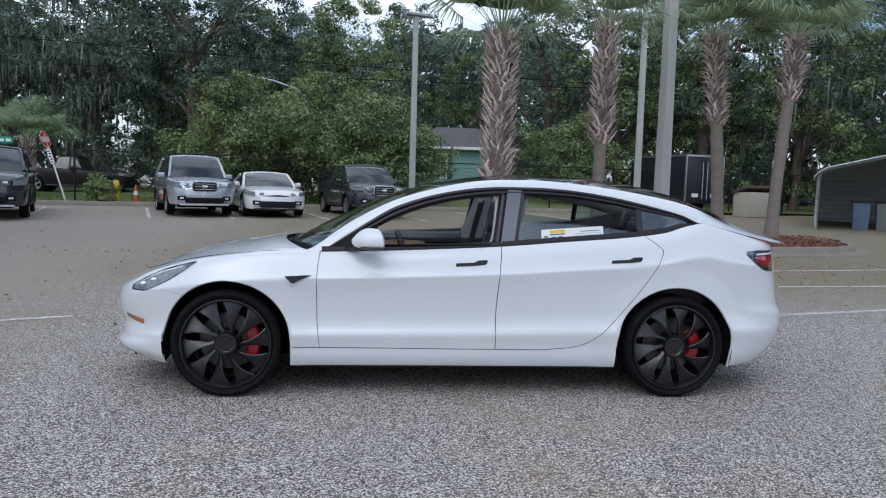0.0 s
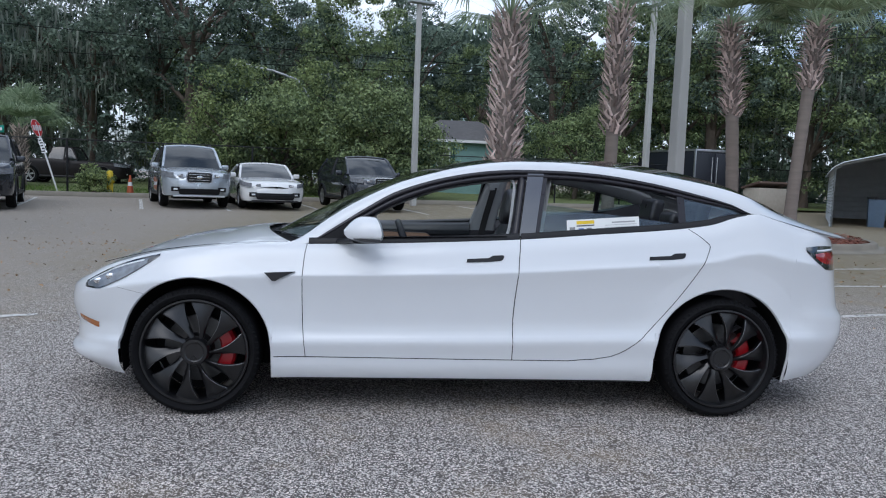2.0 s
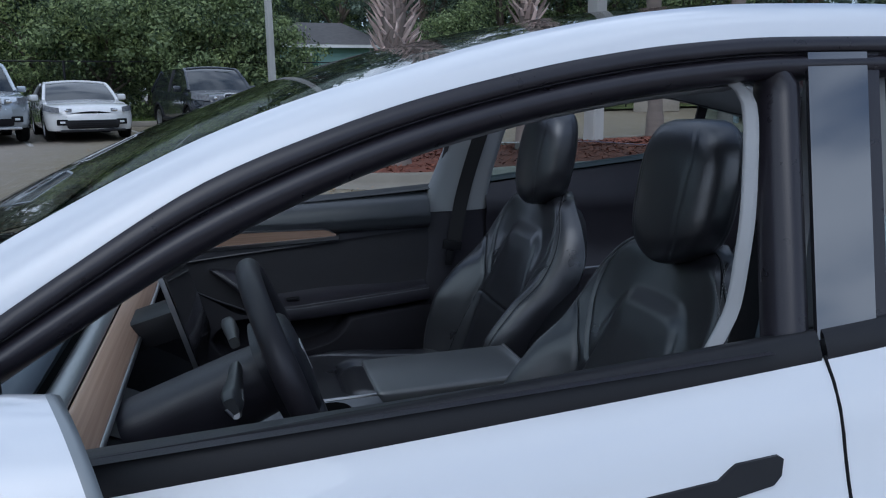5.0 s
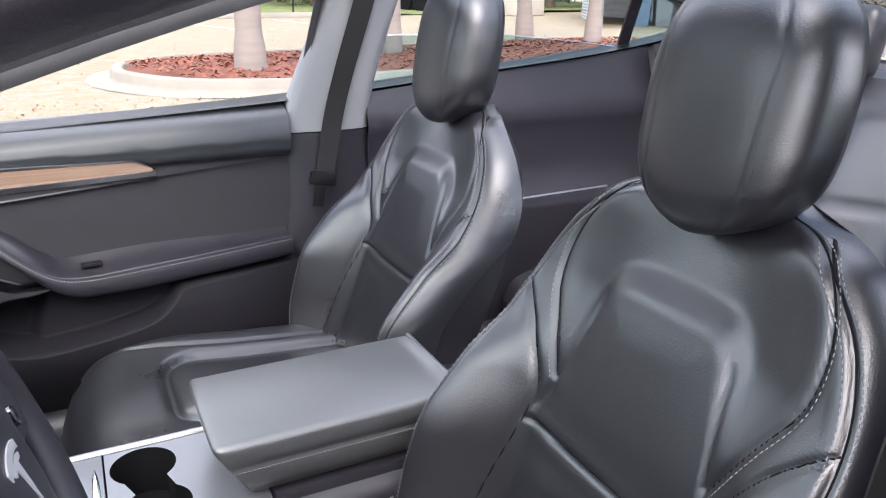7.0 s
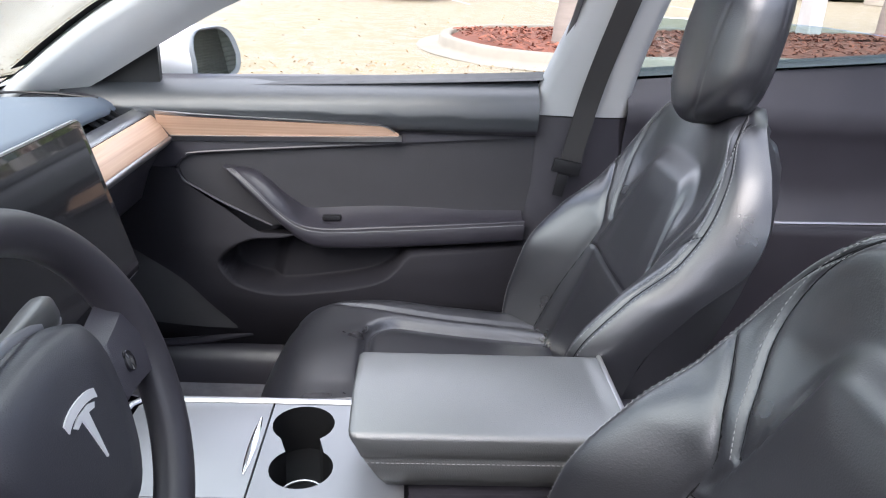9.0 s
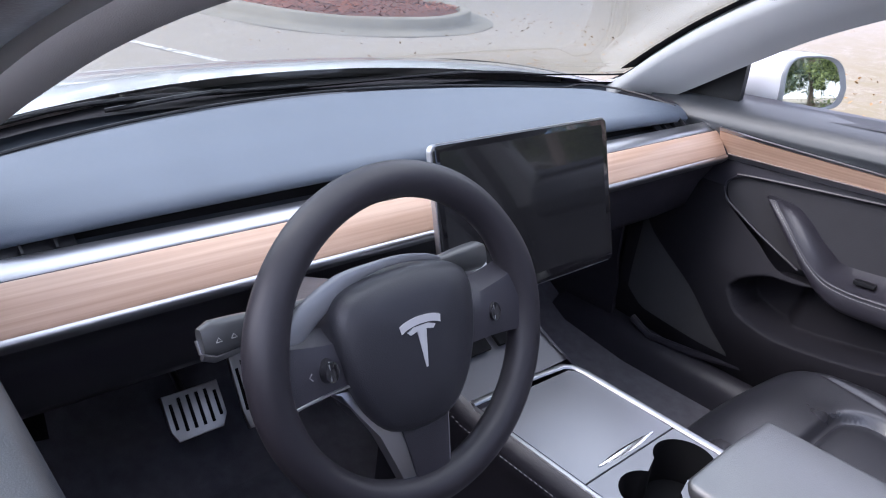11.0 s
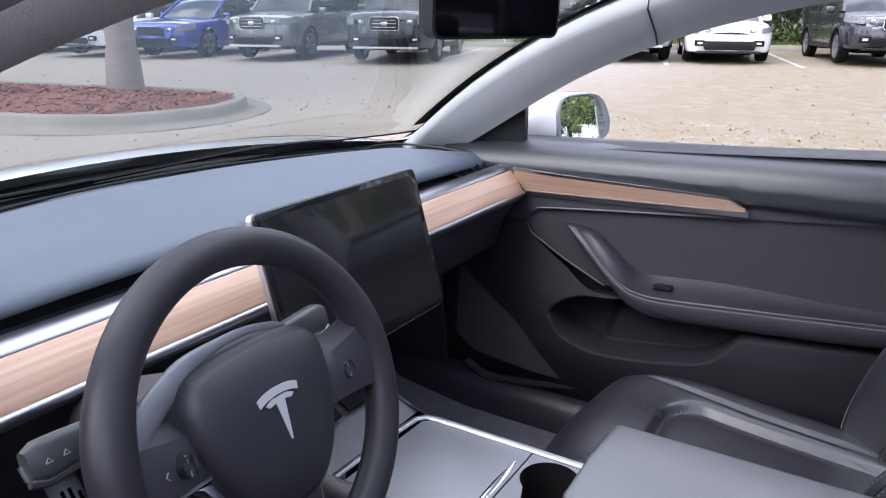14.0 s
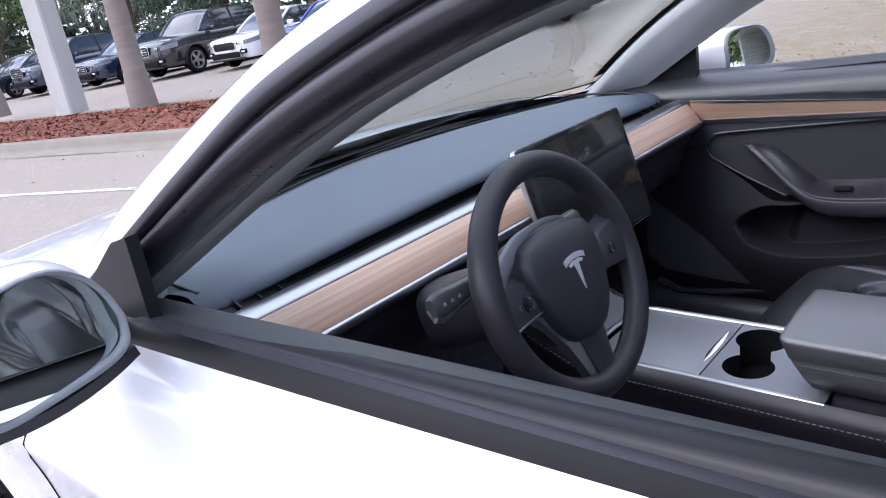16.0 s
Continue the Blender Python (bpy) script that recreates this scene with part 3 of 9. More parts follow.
def make_body(car):
    skins = {}

    def add_segment(ss, low, side):
        rows = []
        for s in ss:
            x = plan_point(s)[0].x
            top = lin(x, TOP)
            z0 = low(x)
            fr = sorted(steps(0, 1, 44) + [0.764, 0.772, 0.780, 0.788])
            rows.append([flank(s, z0 + (top - z0) * f, side) for f in fr])
        for i in range(len(rows) - 1):
            for j in range(len(rows[0]) - 1):
                q = [rows[i][j], rows[i + 1][j], rows[i + 1][j + 1], rows[i][j + 1]]
                c = sum(q, Vector()) / 4
                skins.setdefault((side_name(c.x, c.z), side), []).append(q if side < 0 else q[::-1])
    for side in (-1, 1):
        a0, a1, b0, b1 = (plan_at(v) for v in (AX_F - ARCH, AX_F + ARCH, AX_R - ARCH, AX_R + ARCH))

        def arch(ax):
            return lambda x: HUB + math.sqrt(max(0.0, ARCH ** 2 - (x - ax) ** 2))

        def fan(ax):
            return [plan_at(ax - ARCH * math.cos(a)) for a in steps(0, math.pi, 36)]
        add_segment(steps(0, a0, 40), lambda x: SILL - 0.005, side)
        add_segment(fan(AX_F), arch(AX_F), side)
        add_segment([plan_at(x) for x in steps(AX_F + ARCH, AX_R - ARCH, 90)], lambda x: SILL, side)
        add_segment(fan(AX_R), arch(AX_R), side)
        add_segment(steps(b1, len(PLAN) - 1, 40), lambda x: SILL + 0.012 + 0.02 * max(0, x - 1.9), side)
    names = {}
    for (nm, side), faces in skins.items():
        bm = bmesh.new()
        for q in faces:
            bm.faces.new([bm.verts.new(p) for p in q])
        bmesh.ops.remove_doubles(bm, verts=bm.verts[:], dist=0.0004)
        names[(nm, side)] = part(nm, bm, M["white_paint"], car)
    # arch lips and dark wheel housings
    for side in (-1, 1):
        for ax in (AX_F, AX_R):
            bm = bmesh.new()
            rows = []
            pts = [(ax - ARCH, SILL)] + [(ax - ARCH * math.cos(a), HUB + ARCH * math.sin(a)) for a in steps(0, math.pi, 40)] + [(ax + ARCH, SILL)]
            for x, z in pts:
                p = flank_x(x, min(z, 0.75), side)
                p.z = z
                d = Vector((x - ax, 0, max(z - HUB, 0))).normalized()
                rows.append([p, p + Vector((0, -side * 0.004, 0)) - d * 0.006, p + Vector((0, -side * 0.014, 0)) - d * 0.007])
            grid(bm, rows[1:], flip=side > 0)
            part("arch_lip", bm, M["white_paint"], car)
            bm = bmesh.new()
            rows = []
            for x, z in pts:
                p = flank_x(x, min(z, 0.75), side)
                d = Vector((x - ax, 0, max(z - HUB, 0))).normalized()
                rows.append([Vector((x, p.y - side * 0.013, z)) - d * 0.007, Vector((x, side * 0.56, z)) + d * 0.012, Vector((ax, side * 0.55, z))])
            grid(bm, rows)
            part("wheel_housing", bm, M["black_matte"], car, "black plastic wheel housing")
    # underside
    bm = bmesh.new()
    box(bm, (0.05, 0, 0.205), (2.0, 1.62, 0.03))
    box(bm, (-1.90, 0, 0.215), (0.34, 1.2, 0.03))
    box(bm, (1.96, 0, 0.24), (0.30, 1.20, 0.05))
    box(bm, (0.0, 0, 0.22), (3.9, 1.05, 0.02))
    part("underbody", bm, M["black_matte"], car)
    # bonnet and front deck, boot lid: skins from shoulder to shoulder
    def back_to(x, v):
        if x < -1.4:
            return x
        return -1.4 + (x + 1.4) * (cowl_x(v) - 0.035 + 1.4) / (-0.93 + 1.4)

    def deck(ss, lift, name, p=2.2):
        bm = bmesh.new()
        rows = []
        for s in ss:
            q = flank(s, lin(plan_point(s)[0].x, TOP), 1)
            rows.append([Vector((back_to(q.x, v), q.y * v, q.z + lift(q.x) * (1 - abs(v) ** p))) for v in steps(-1, 1, 40)])
        grid(bm, rows, flip=True)
        bmesh.ops.remove_doubles(bm, verts=bm.verts[:], dist=0.0003)
        return part(name, bm, M["white_paint"], car)
    deck(steps(0.02, plan_at(-0.93), 60), lambda x: lin(x, [(-2.27, 0.0), (-2.1, 0.026), (-1.8, 0.036), (-1.3, 0.040), (-1.05, 0.046), (-0.9, 0.04)]), "bonnet")
    # boot lid from the rear glass to the lip
    bm = bmesh.new()
    rows = []
    for x in steps(1.93, 2.405, 22):
        yr = rail_y(x) if x < 2.30 else rail_y(2.30) * math.sqrt(max(0.0, 1 - ((x - 2.30) / 0.115) ** 2)) * 0.98 + 0.02
        zc = lin(x, [(1.93, 1.210), (2.1, 1.135), (2.25, 1.075), (2.33, 1.062), (2.372, 1.066), (2.405, 1.03)])
        zr = lin(x, RAIL)
        rows.append([Vector((x, yr * v, zc - (zc - zr) * abs(v) ** 2.4)) for v in steps(-1, 1, 36)])
    grid(bm, rows, flip=True)
    part("boot_lid", bm, M["white_paint"], car)
    # rails: the white band from the bonnet over the doors to the boot
    for side in (-1, 1):
        bm = bmesh.new()
        rows = []
        for x in steps(-0.96, 2.37, 110):
            low = lin(x, FRAME) if x < 1.60 else lin(x, TOP)
            if x < -0.87:
                low = lin(x, TOP) - 0.002
            ylow = frame_y(x) if x < 1.60 else abs(flank_x(x, lin(x, TOP)).y)
            if 1.5 < x < 1.7:
                k = (x - 1.5) / 0.2
                ylow = frame_y(min(x, 1.6)) * (1 - k) + abs(flank_x(x, lin(x, TOP)).y) * k
            zr, yr = lin(x, RAIL), rail_y(x)
            row = []
            for t in steps(0, 1, 7):
                z = low + (zr - low) * t
                y = ylow + (yr - ylow) * t + 0.010 * math.sin(math.pi * t)
                row.append(Vector((x, side * y, z + 0.006 * math.sin(math.pi * t))))
            rows.append(row)
        grid(bm, rows, flip=side < 0)
        part("roof_rail", bm, M["white_paint"], car)


def frame_y(x):
    """Half width at the top of the side windows."""
    z = lin(x, FRAME)
    return belt_y(x) - 0.36 * (z - lin(x, TOP))


def belt_y(x):
    return abs(flank_x(x, lin(x, TOP)).y) - 0.004 if x > -0.88 else abs(flank_x(-0.88, lin(-0.88, TOP)).y) - 0.004


def rail_y(x):
    if x < 1.6:
        return frame_y(x) - 0.058
    return lin(x, [(1.6, frame_y(1.6) - 0.058), (1.9, 0.60), (2.1, 0.575), (2.3, 0.55), (2.37, 0.53)])


def canopy(u0, u1, nu, v0=-1.0, v1=1.0, nv=36, drop=0.0, base=None):
    """Points of the glass canopy between rails, from x0(v) to x1(v)."""
    rows = []
    for i in range(nu + 1):
        row = []
        for v in steps(v0, v1, nv):
            a = u0(v) if callable(u0) else u0
            b = u1(v) if callable(u1) else u1
            x = a + (b - a) * i / nu
            zr, zc, yr = lin(x, RAIL), lin(x, ROOF), rail_y(x) - 0.004
            row.append(Vector((x, yr * v, zc - (zc - zr) * abs(v) ** 2.0 - drop)))
        rows.append(row)
    return rows


def cowl_x(v):
    return -1.13 + 0.23 * v * v


def make_glass(car):
    def pane(name, rows, m, label=""):
        bm = bmesh.new()
        grid(bm, rows, flip=True)
        o = part(name, bm, m, car, label)
        o.visible_shadow = False
        return o
    pane("windscreen", canopy(cowl_x, lambda v: 0.02 + 0.03 * v * v, 26), M["glass_wind"], "clear curved windscreen")
    pane("roof_glass", canopy(0.06, 0.86, 16), M["glass_roof"], "dark tinted glass roof")
    pane("rear_window", canopy(0.94, lambda v: 1.95 - 0.06 * v * v, 22), M["glass_dark"], "dark tinted rear window")
    for nm, a, b in (("front_header", 0.02, 0.06), ("roof_bar", 0.86, 0.94)):
        bm = bmesh.new()
        grid(bm, canopy(a, b, 4), flip=True)
        part(nm, bm, M["black_gloss"], car)
    # black ceramic border of the windscreen
    for nm, a, b in (("screen_border", cowl_x, lambda v: cowl_x(v) + 0.012),):
        bm = bmesh.new()
        grid(bm, canopy(a, b, 3, drop=0.003), flip=True)
        part(nm, bm, M["black_matte"], car)
    for s in (-1, 1):
        bm = bmesh.new()
        grid(bm, canopy(lambda v: cowl_x(v) + 0.04, 1.95, 60, v0=s * 1.0, v1=s * 0.955, nv=3, drop=0.003))
        part("glass_border", bm, M["black_matte"], car)


SEAL = [(-0.86, 0.034), (-0.7, 0.052), (-0.5, 0.062), (-0.415, 0.065), (-0.3, 0.060), (-0.1, 0.055), (0.1, 0.053), (0.3, 0.050), (0.6, 0.048), (1.2, 0.045), (1.6, 0.015)]
# section of the rubber surround: satin trim, a dark groove, then a full round bulge
SURROUND = [(0.002, 0.0), (0.006, 0.08), (0.007, 0.22), (0.005, 0.36), (-0.006, 0.40), (-0.012, 0.43), (-0.006, 0.47), (0.003, 0.55), (0.006, 0.68), (0.003, 0.82), (-0.005, 0.95), (-0.016, 1.05), (-0.032, 1.10), (-0.046, 1.12), (-0.052, 1.02)]


def surround_row(x, side):
    z, y = lin(x, FRAME), frame_y(x)
    d = min(lin(x, SEAL), max(0.012, z - lin(x, TOP) - 0.012))
    return [Vector((x, side * (y + o + 0.30 * d * f), z - d * f)) for o, f in SURROUND]


def make_side_windows(car):
    for side in (-1, 1):
        # black frame round the windows
        bm = bmesh.new()
        rows = [surround_row(x, side) for x in steps(-0.86, 1.585, 110)]
        grid(bm, rows, flip=side > 0)
        part("window_frame", bm, M["seal"], car, "black rubber window surround")
        # belt moulding
        for a, b, nm in ((-0.865, 0.276, "belt_moulding"), (0.284, 1.56, "belt_moulding")):
            bm = bmesh.new()
            rows = []
            for x in steps(a, b, 50):
                z = lin(x, TOP)
                y = abs(flank_x(x, z).y)
                h = 0.032 - 0.024 * smooth01((x - 1.38) / 0.18)
                rows.append([Vector((x, side * (y + 0.002), z - 0.004)), Vector((x, side * (y + 0.001), z + 0.006)), Vector((x, side * (y - 0.008), z + h * 0.8)), Vector((x, side * (y - 0.014), z + h)), Vector((x, side * (y - 0.05), z + h * 0.6))])
            grid(bm, rows, flip=side > 0)
            part(nm, bm, M["black_satin"], car)

        def wy(x, z):
            return belt_y(x) - 0.36 * (z - lin(x, TOP)) - 0.010

        def panel(nm, xa, xb, m, za=None, zb=None, label="", n=10, out=0.0):
            bm = bmesh.new()
            rows = []
            for t in steps(0, 1, n):
                row = []
                for k in steps(0, 1, 8):
                    xx = xa(k) + (xb(k) - xa(k)) * t
                    z0 = (za(xx) if za else lin(xx, TOP) + 0.02)
                    z1 = (zb(xx) if zb else lin(xx, FRAME) - 0.02)
                    z = z0 + (z1 - z0) * k
                    row.append(Vector((xx, side * (wy(xx, z) + out), z)))
                rows.append(row)
            shell(bm, rows if side < 0 else [r[::-1] for r in rows], 0.006)
            return part(nm, bm, m, car, label)
        panel("door_pillar", lambda k: 0.277 + 0.056 * k, lambda k: 0.364 + 0.060 * k, M["pillar_gloss"], out=0.012, label="gloss black pillar trim")
        panel("pillar_seal", lambda k: 0.366 + 0.060 * k, lambda k: 0.388 + 0.060 * k, M["seal"], out=0.006)
        # the surround turns down the front of the middle pillar
        bm = bmesh.new()
        rows = []
        for k in steps(0, 1, 24):
            zlo, zhi = lin(0.25, TOP) + 0.006, lin(0.30, FRAME) - 0.030
            z = zlo + (zhi - zlo) * k
            lean = 0.056 * k - 0.030 * smooth01((k - 0.90) / 0.10) ** 2
            yy = wy(0.26, z)
            rows.append([Vector((0.276 + lean, side * (yy - 0.004), z)), Vector((0.272 + lean, side * (yy - 0.010), z)), Vector((0.268 + lean, side * (yy + 0.006), z)), Vector((0.258 + lean, side * (yy + 0.010), z)), Vector((0.244 + lean, side * (yy + 0.006), z)), Vector((0.234 + lean, side * (yy - 0.008), z)), Vector((0.230 + lean, side * (yy - 0.026), z)), Vector((0.238 + lean, side * (yy - 0.045), z))])
        grid(bm, rows, flip=side > 0)
        part("pillar_seal", bm, M["seal"], car, "black rubber seal of the middle pillar")
        panel("quarter_bar", lambda k: 1.178, lambda k: 1.218, M["seal"], out=0.006)
        g = panel("quarter_glass", lambda k: 1.215, lambda k: 1.535, M["glass_clear"], za=lambda x: lin(x, TOP) + 0.015, zb=lambda x: max(lin(x, TOP) + 0.02, lin(x, FRAME) - 0.015))
        g.visible_shadow = False
        top = lambda x: lin(x, [(0.38, 1.125), (0.45, 1.125), (0.7, 1.123), (1.0, 1.10), (1.19, 1.078)])
        g = panel("rear_door_glass", lambda k: 0.380 + 0.025 * k, lambda k: 1.185, M["glass_clear"], za=lambda x: lin(x, TOP) + 0.012, zb=top, label="half-lowered side window glass")
        g.visible_shadow = False
        if side < 0:
            # paper sticker inside the half-lowered pane
            bm = bmesh.new()
            rows = []
            for x in steps(0.545, 0.955, 8):
                zb = 1.012 + (x - 0.545) * 0.085
                rows.append([Vector((x, side * (wy(x, zb + h) + 0.0025), zb + h)) for h in steps(0.0, 0.068, 3)])
            grid(bm, rows)
            st = part("window_sticker", bm, mat("paper", (0.78, 0.78, 0.76), rough=0.7, var=0.03), car, "white paper sticker with yellow and grey bars")
            bars = [((0.60, 0.70), (0.042, 0.060), (0.75, 0.52, 0.02)), ((0.60, 0.70), (0.030, 0.037), (0.12, 0.12, 0.13)), ((0.56, 0.59), (0.010, 0.028), (0.25, 0.25, 0.25)), ((0.61, 0.64), (0.012, 0.020), (0.15, 0.2, 0.4)), ((0.655, 0.685), (0.012, 0.020), (0.2, 0.2, 0.2)), ((0.80, 0.93), (0.040, 0.047), (0.35, 0.35, 0.35)), ((0.76, 0.94), (0.028, 0.031), (0.5, 0.5, 0.5)), ((0.76, 0.94), (0.016, 0.019), (0.5, 0.5, 0.5))]
            for (xa, xb), (ha, hb), col in bars:
                bm = bmesh.new()
                rows = []
                for x in steps(xa, xb, 3):
                    zb = 1.012 + (x - 0.545) * 0.085
                    rows.append([Vector((x, side * (wy(x, zb + h) + 0.004), zb + h)) for h in (ha, hb)])
                grid(bm, rows)
                part("print_bar", bm, mat("print", col, rough=0.7, var=0.02), st)
        # mirror corner
        bm = bmesh.new()
        prism(bm, [(-0.86, 0.905), (-0.60, 0.925), (-0.60, 1.055), (-0.64, 1.045)], Matrix(((1, 0, 0, 0), (0, 0, -1, side * (belt_y(-0.7) - 0.022)), (0, 1, 0, 0), (0, 0, 0, 1))), 0.016)
        part("mirror_corner", bm, M["black_satin"], car)


def make_mirror(car, side):
    c = Vector((-0.588 if side < 0 else -0.605, side * 0.935, 0.992 if side < 0 else 0.972))
    bm = bmesh.new()
    rows = []
    for i, u in enumerate(steps(0, 1, 16)):
        x = -0.088 + 0.168 * u
        hu = (0.078 if side < 0 else 0.074) * lin(u, [(0, 0.05), (0.08, 0.26), (0.22, 0.56), (0.42, 0.85), (0.62, 0.98), (0.8, 1.0), (1, 0.97)])
        hd = (0.043 if side < 0 else 0.050) * lin(u, [(0, 0.35), (0.1, 0.8), (0.3, 1.0), (1, 1.0)])
        hw = (0.090 if side < 0 else 0.104) * lin(u, [(0, 0.12), (0.08, 0.42), (0.22, 0.72), (0.45, 0.93), (0.7, 1.0), (1, 0.98)])
        row = []
        for a in steps(0, math.tau, 36)[:-1]:
            ca, sa = math.cos(a), math.sin(a)
            e = (2.5 if side < 0 else 3.6) if sa > 0 else 4.0
            ex = math.copysign(abs(ca) ** (2 / e), ca)
            ez = math.copysign(abs(sa) ** (2 / e), sa)
            lean = 0.022 * u * ex - 0.014 * u * max(0.0, ez)
            row.append(c + Vector((x + lean * 1.2, side * (ex * hw * (1 - 0.16 * max(0.0, ez)) + 0.012 * u), ez * (hu if ez > 0 else hd) + 0.004)))
        rows.append(row)
    vs = grid(bm, rows, close_v=True, flip=side > 0)
    bm.faces.new(vs[0] if side > 0 else vs[0][::-1])
    head = part("side_mirror", bm, M["white_paint"], car, "white door mirror with black foot")
    # rear rim and mirror glass
    last = rows[-1]
    mid = sum(last, Vector()) / len(last)
    bm = bmesh.new()
    r1 = [mid + (p - mid) * 1.0 + Vector((0.004, 0, 0)) for p in last]
    r2 = [mid + (p - mid) * 0.97 + Vector((0.010, 0, 0)) for p in last]
    r3 = [mid + (p - mid) * 0.89 + Vector((-0.006, -side * 0.004, 0)) for p in last]
    grid(bm, [last, r1, r2, r3], close_v=True)
    part("mirror_rim", bm, mat("mirror_bevel", (0.22, 0.24, 0.25), rough=0.35, var=0.1), head)
    bm = bmesh.new()
    bm.faces.new([bm.verts.new(mid + (p - mid) * 0.90 + Vector((-0.003 + (p.z - mid.z) * 0.005 + (p.y - mid.y) * side * 0.06, -side * 0.004, 0))) for p in last])
    part("mirror_glass", bm, mat("mirror", (0.72, 0.78, 0.75), rough=0.015, metal=1.0, var=0.01, rvar=0.005), head)
    # black lower shell and foot
    bm = bmesh.new()
    rows = []
    for u in steps(0.08, 1.0, 10):
        x = -0.088 + 0.168 * u
        k = math.sin(math.pi / 2 * min(1, (u + 0.04) / 0.75)) ** 0.72
        rows.append([c + Vector((x + 0.02 * u * v, side * (0.09 * k * v + 0.012 * u), -(0.043 if side < 0 else 0.050) * k - 0.014 * (1 - v * v))) for v in steps(-1, 1, 8)])
    shell(bm, rows, 0.012)
    tube(bm, [(-0.70, side * 0.80, 0.930), (-0.655, side * 0.85, 0.938), (-0.61, side * 0.90, 0.944)], [0.030, 0.026, 0.030], seg=10, flat=0.55)
    part("mirror_foot", bm, M["black_satin"], head)


M["disc_dark"] = mat("disc_dark", (0.10, 0.10, 0.10), rough=0.4, metal=1.0, scale=60, var=0.2)


def make_wheel(car, ax, side):
    y0 = side * 0.795
    w = new("wheel")
    w.parent = car
    w.matrix_basis = Matrix.Translation((ax, y0, HUB)) @ (pose(0, 0, 0, 90, 0, 0) if side < 0 else pose(0, 0, 0, -90, 0, 0))
    # local z points outward
    R, r = HUB, 0.279
    bm = bmesh.new()
    lathe(bm, [(r, 0.095), (r + 0.018, 0.112), (R - 0.028, 0.116), (R - 0.010, 0.104), (R - 0.002, 0.085), (R, 0.04), (R, -0.04), (R - 0.002, -0.085), (R - 0.012, -0.105), (R - 0.03, -0.115), (r + 0.01, -0.112), (r, -0.095)], seg=72)
    tyre = part("tyre", bm, M["tyre"], w, "low-profile black tyre")
    bm = bmesh.new()
    for k in range(72):
        a = k * math.tau / 72
        box(bm, ((R - 0.014) * math.cos(a), (R - 0.014) * math.sin(a), 0.109), (0.020, 0.006, 0.004), rot=(0, 0, math.degrees(a) + 14))
    part("tread_edge", bm, M["tyre"], tyre)["kind"] = "stuff"
    bm = bmesh.new()
    lathe(bm, [(r - 0.002, 0.104), (r - 0.001, 0.109), (r - 0.010, 0.110), (r - 0.018, 0.098), (r - 0.024, 0.02), (r - 0.03, -0.08), (r - 0.01, -0.10), (r - 0.004, -0.08)], seg=72)
    rim = part("rim", bm, M["rim"], w, "matte black turbine-blade alloy rim")
    # brake disc and calliper behind the spokes
    bm = bmesh.new()
    lathe(bm, [(0.06, 0.0), (0.178, 0.0), (0.178, -0.022), (0.06, -0.022)], seg=48)
    part("brake_disc", bm, M["disc_dark"], w)
    bm = bmesh.new()
    lathe(bm, [(0.0, 0.012), (0.075, 0.012), (0.085, 0.0), (0.085, -0.03), (0.0, -0.03)], seg=32, close=False)
    part("disc_hat", bm, M["rim"], w)
    bm = bmesh.new()
    rows = []
    for a in steps(-36, 38, 14):
        ca, sa = math.cos(radians(a)), math.sin(radians(a))
        rows.append([Vector((rr * ca, rr * sa, z)) for rr, z in ((0.128, -0.02), (0.125, 0.030), (0.135, 0.042), (0.190, 0.042), (0.204, 0.030), (0.206, -0.02))])
    grid(bm, rows, close_v=True)
    for rr in (rows[0], rows[-1]):
        bm.faces.new([bm.verts.new(p) for p in rr])
    bmesh.ops.recalc_face_normals(bm, faces=bm.faces[:])
    part("brake_calliper", bm, M["red_caliper"], w, "glossy red brake calliper")
    bm = bmesh.new()
    lathe(bm, [(0.0, -0.06), (0.235, -0.06), (0.235, -0.065), (0.0, -0.065)], seg=32, close=False)
    part("wheel_back", bm, M["black_matte"], w)
    # ten scythe-shaped blades, each with a bright leading edge
    blade = bmesh.new()
    edge = bmesh.new()
    rows, er = [], []
    for t in steps(0, 1, 14):
        rr = 0.056 + (r - 0.012 - 0.056) * t
        lead = radians(24) * t ** 1.15
        wide = lin(t, [(0, 0.30), (0.25, 0.235), (0.5, 0.27), (0.75, 0.37), (0.92, 0.47), (1, 0.52)])
        zl = 0.090 + 0.014 * math.sin(math.pi * min(1.0, t * 0.9)) - 0.010 * t ** 4
        drop = lin(t, [(0, 0.008), (0.3, 0.020), (0.7, 0.026), (0.93, 0.020), (1, 0.012)])
        row = []
        for f, dz in ((0.0, -0.002), (0.04, 0.001), (0.30, -0.15 * drop), (0.65, -0.55 * drop), (0.97, -drop), (1.0, -drop - 0.006)):
            a = lead - wide * f
            row.append(Vector((rr * math.cos(a), rr * math.sin(a), zl + dz)))
        row += [row[5] - Vector((0, 0, 0.010)), row[0] - Vector((0, 0, 0.026))]
        rows.append(row)
        er.append(row[0] + Vector((0, 0, 0.0012)))
    vs = grid(blade, rows, close_v=True)
    blade.faces.new(vs[0])
    blade.faces.new(vs[-1][::-1])
    bmesh.ops.recalc_face_normals(blade, faces=blade.faces[:])
    tube(edge, er[3:-1], 0.0011, seg=5)
    bmesh_a = part("blade", blade, M["rim"], rim)
    bmesh_b = part("blade_edge", edge, M["rim_edge"], rim)
    for k in range(1, 10):
        for src in (bmesh_a, bmesh_b):
            o = src.copy()
            scene.collection.objects.link(o)
            o.parent = rim
            o.matrix_basis = pose(0, 0, 0, 0, 0, 36 * k)
    bm = bmesh.new()
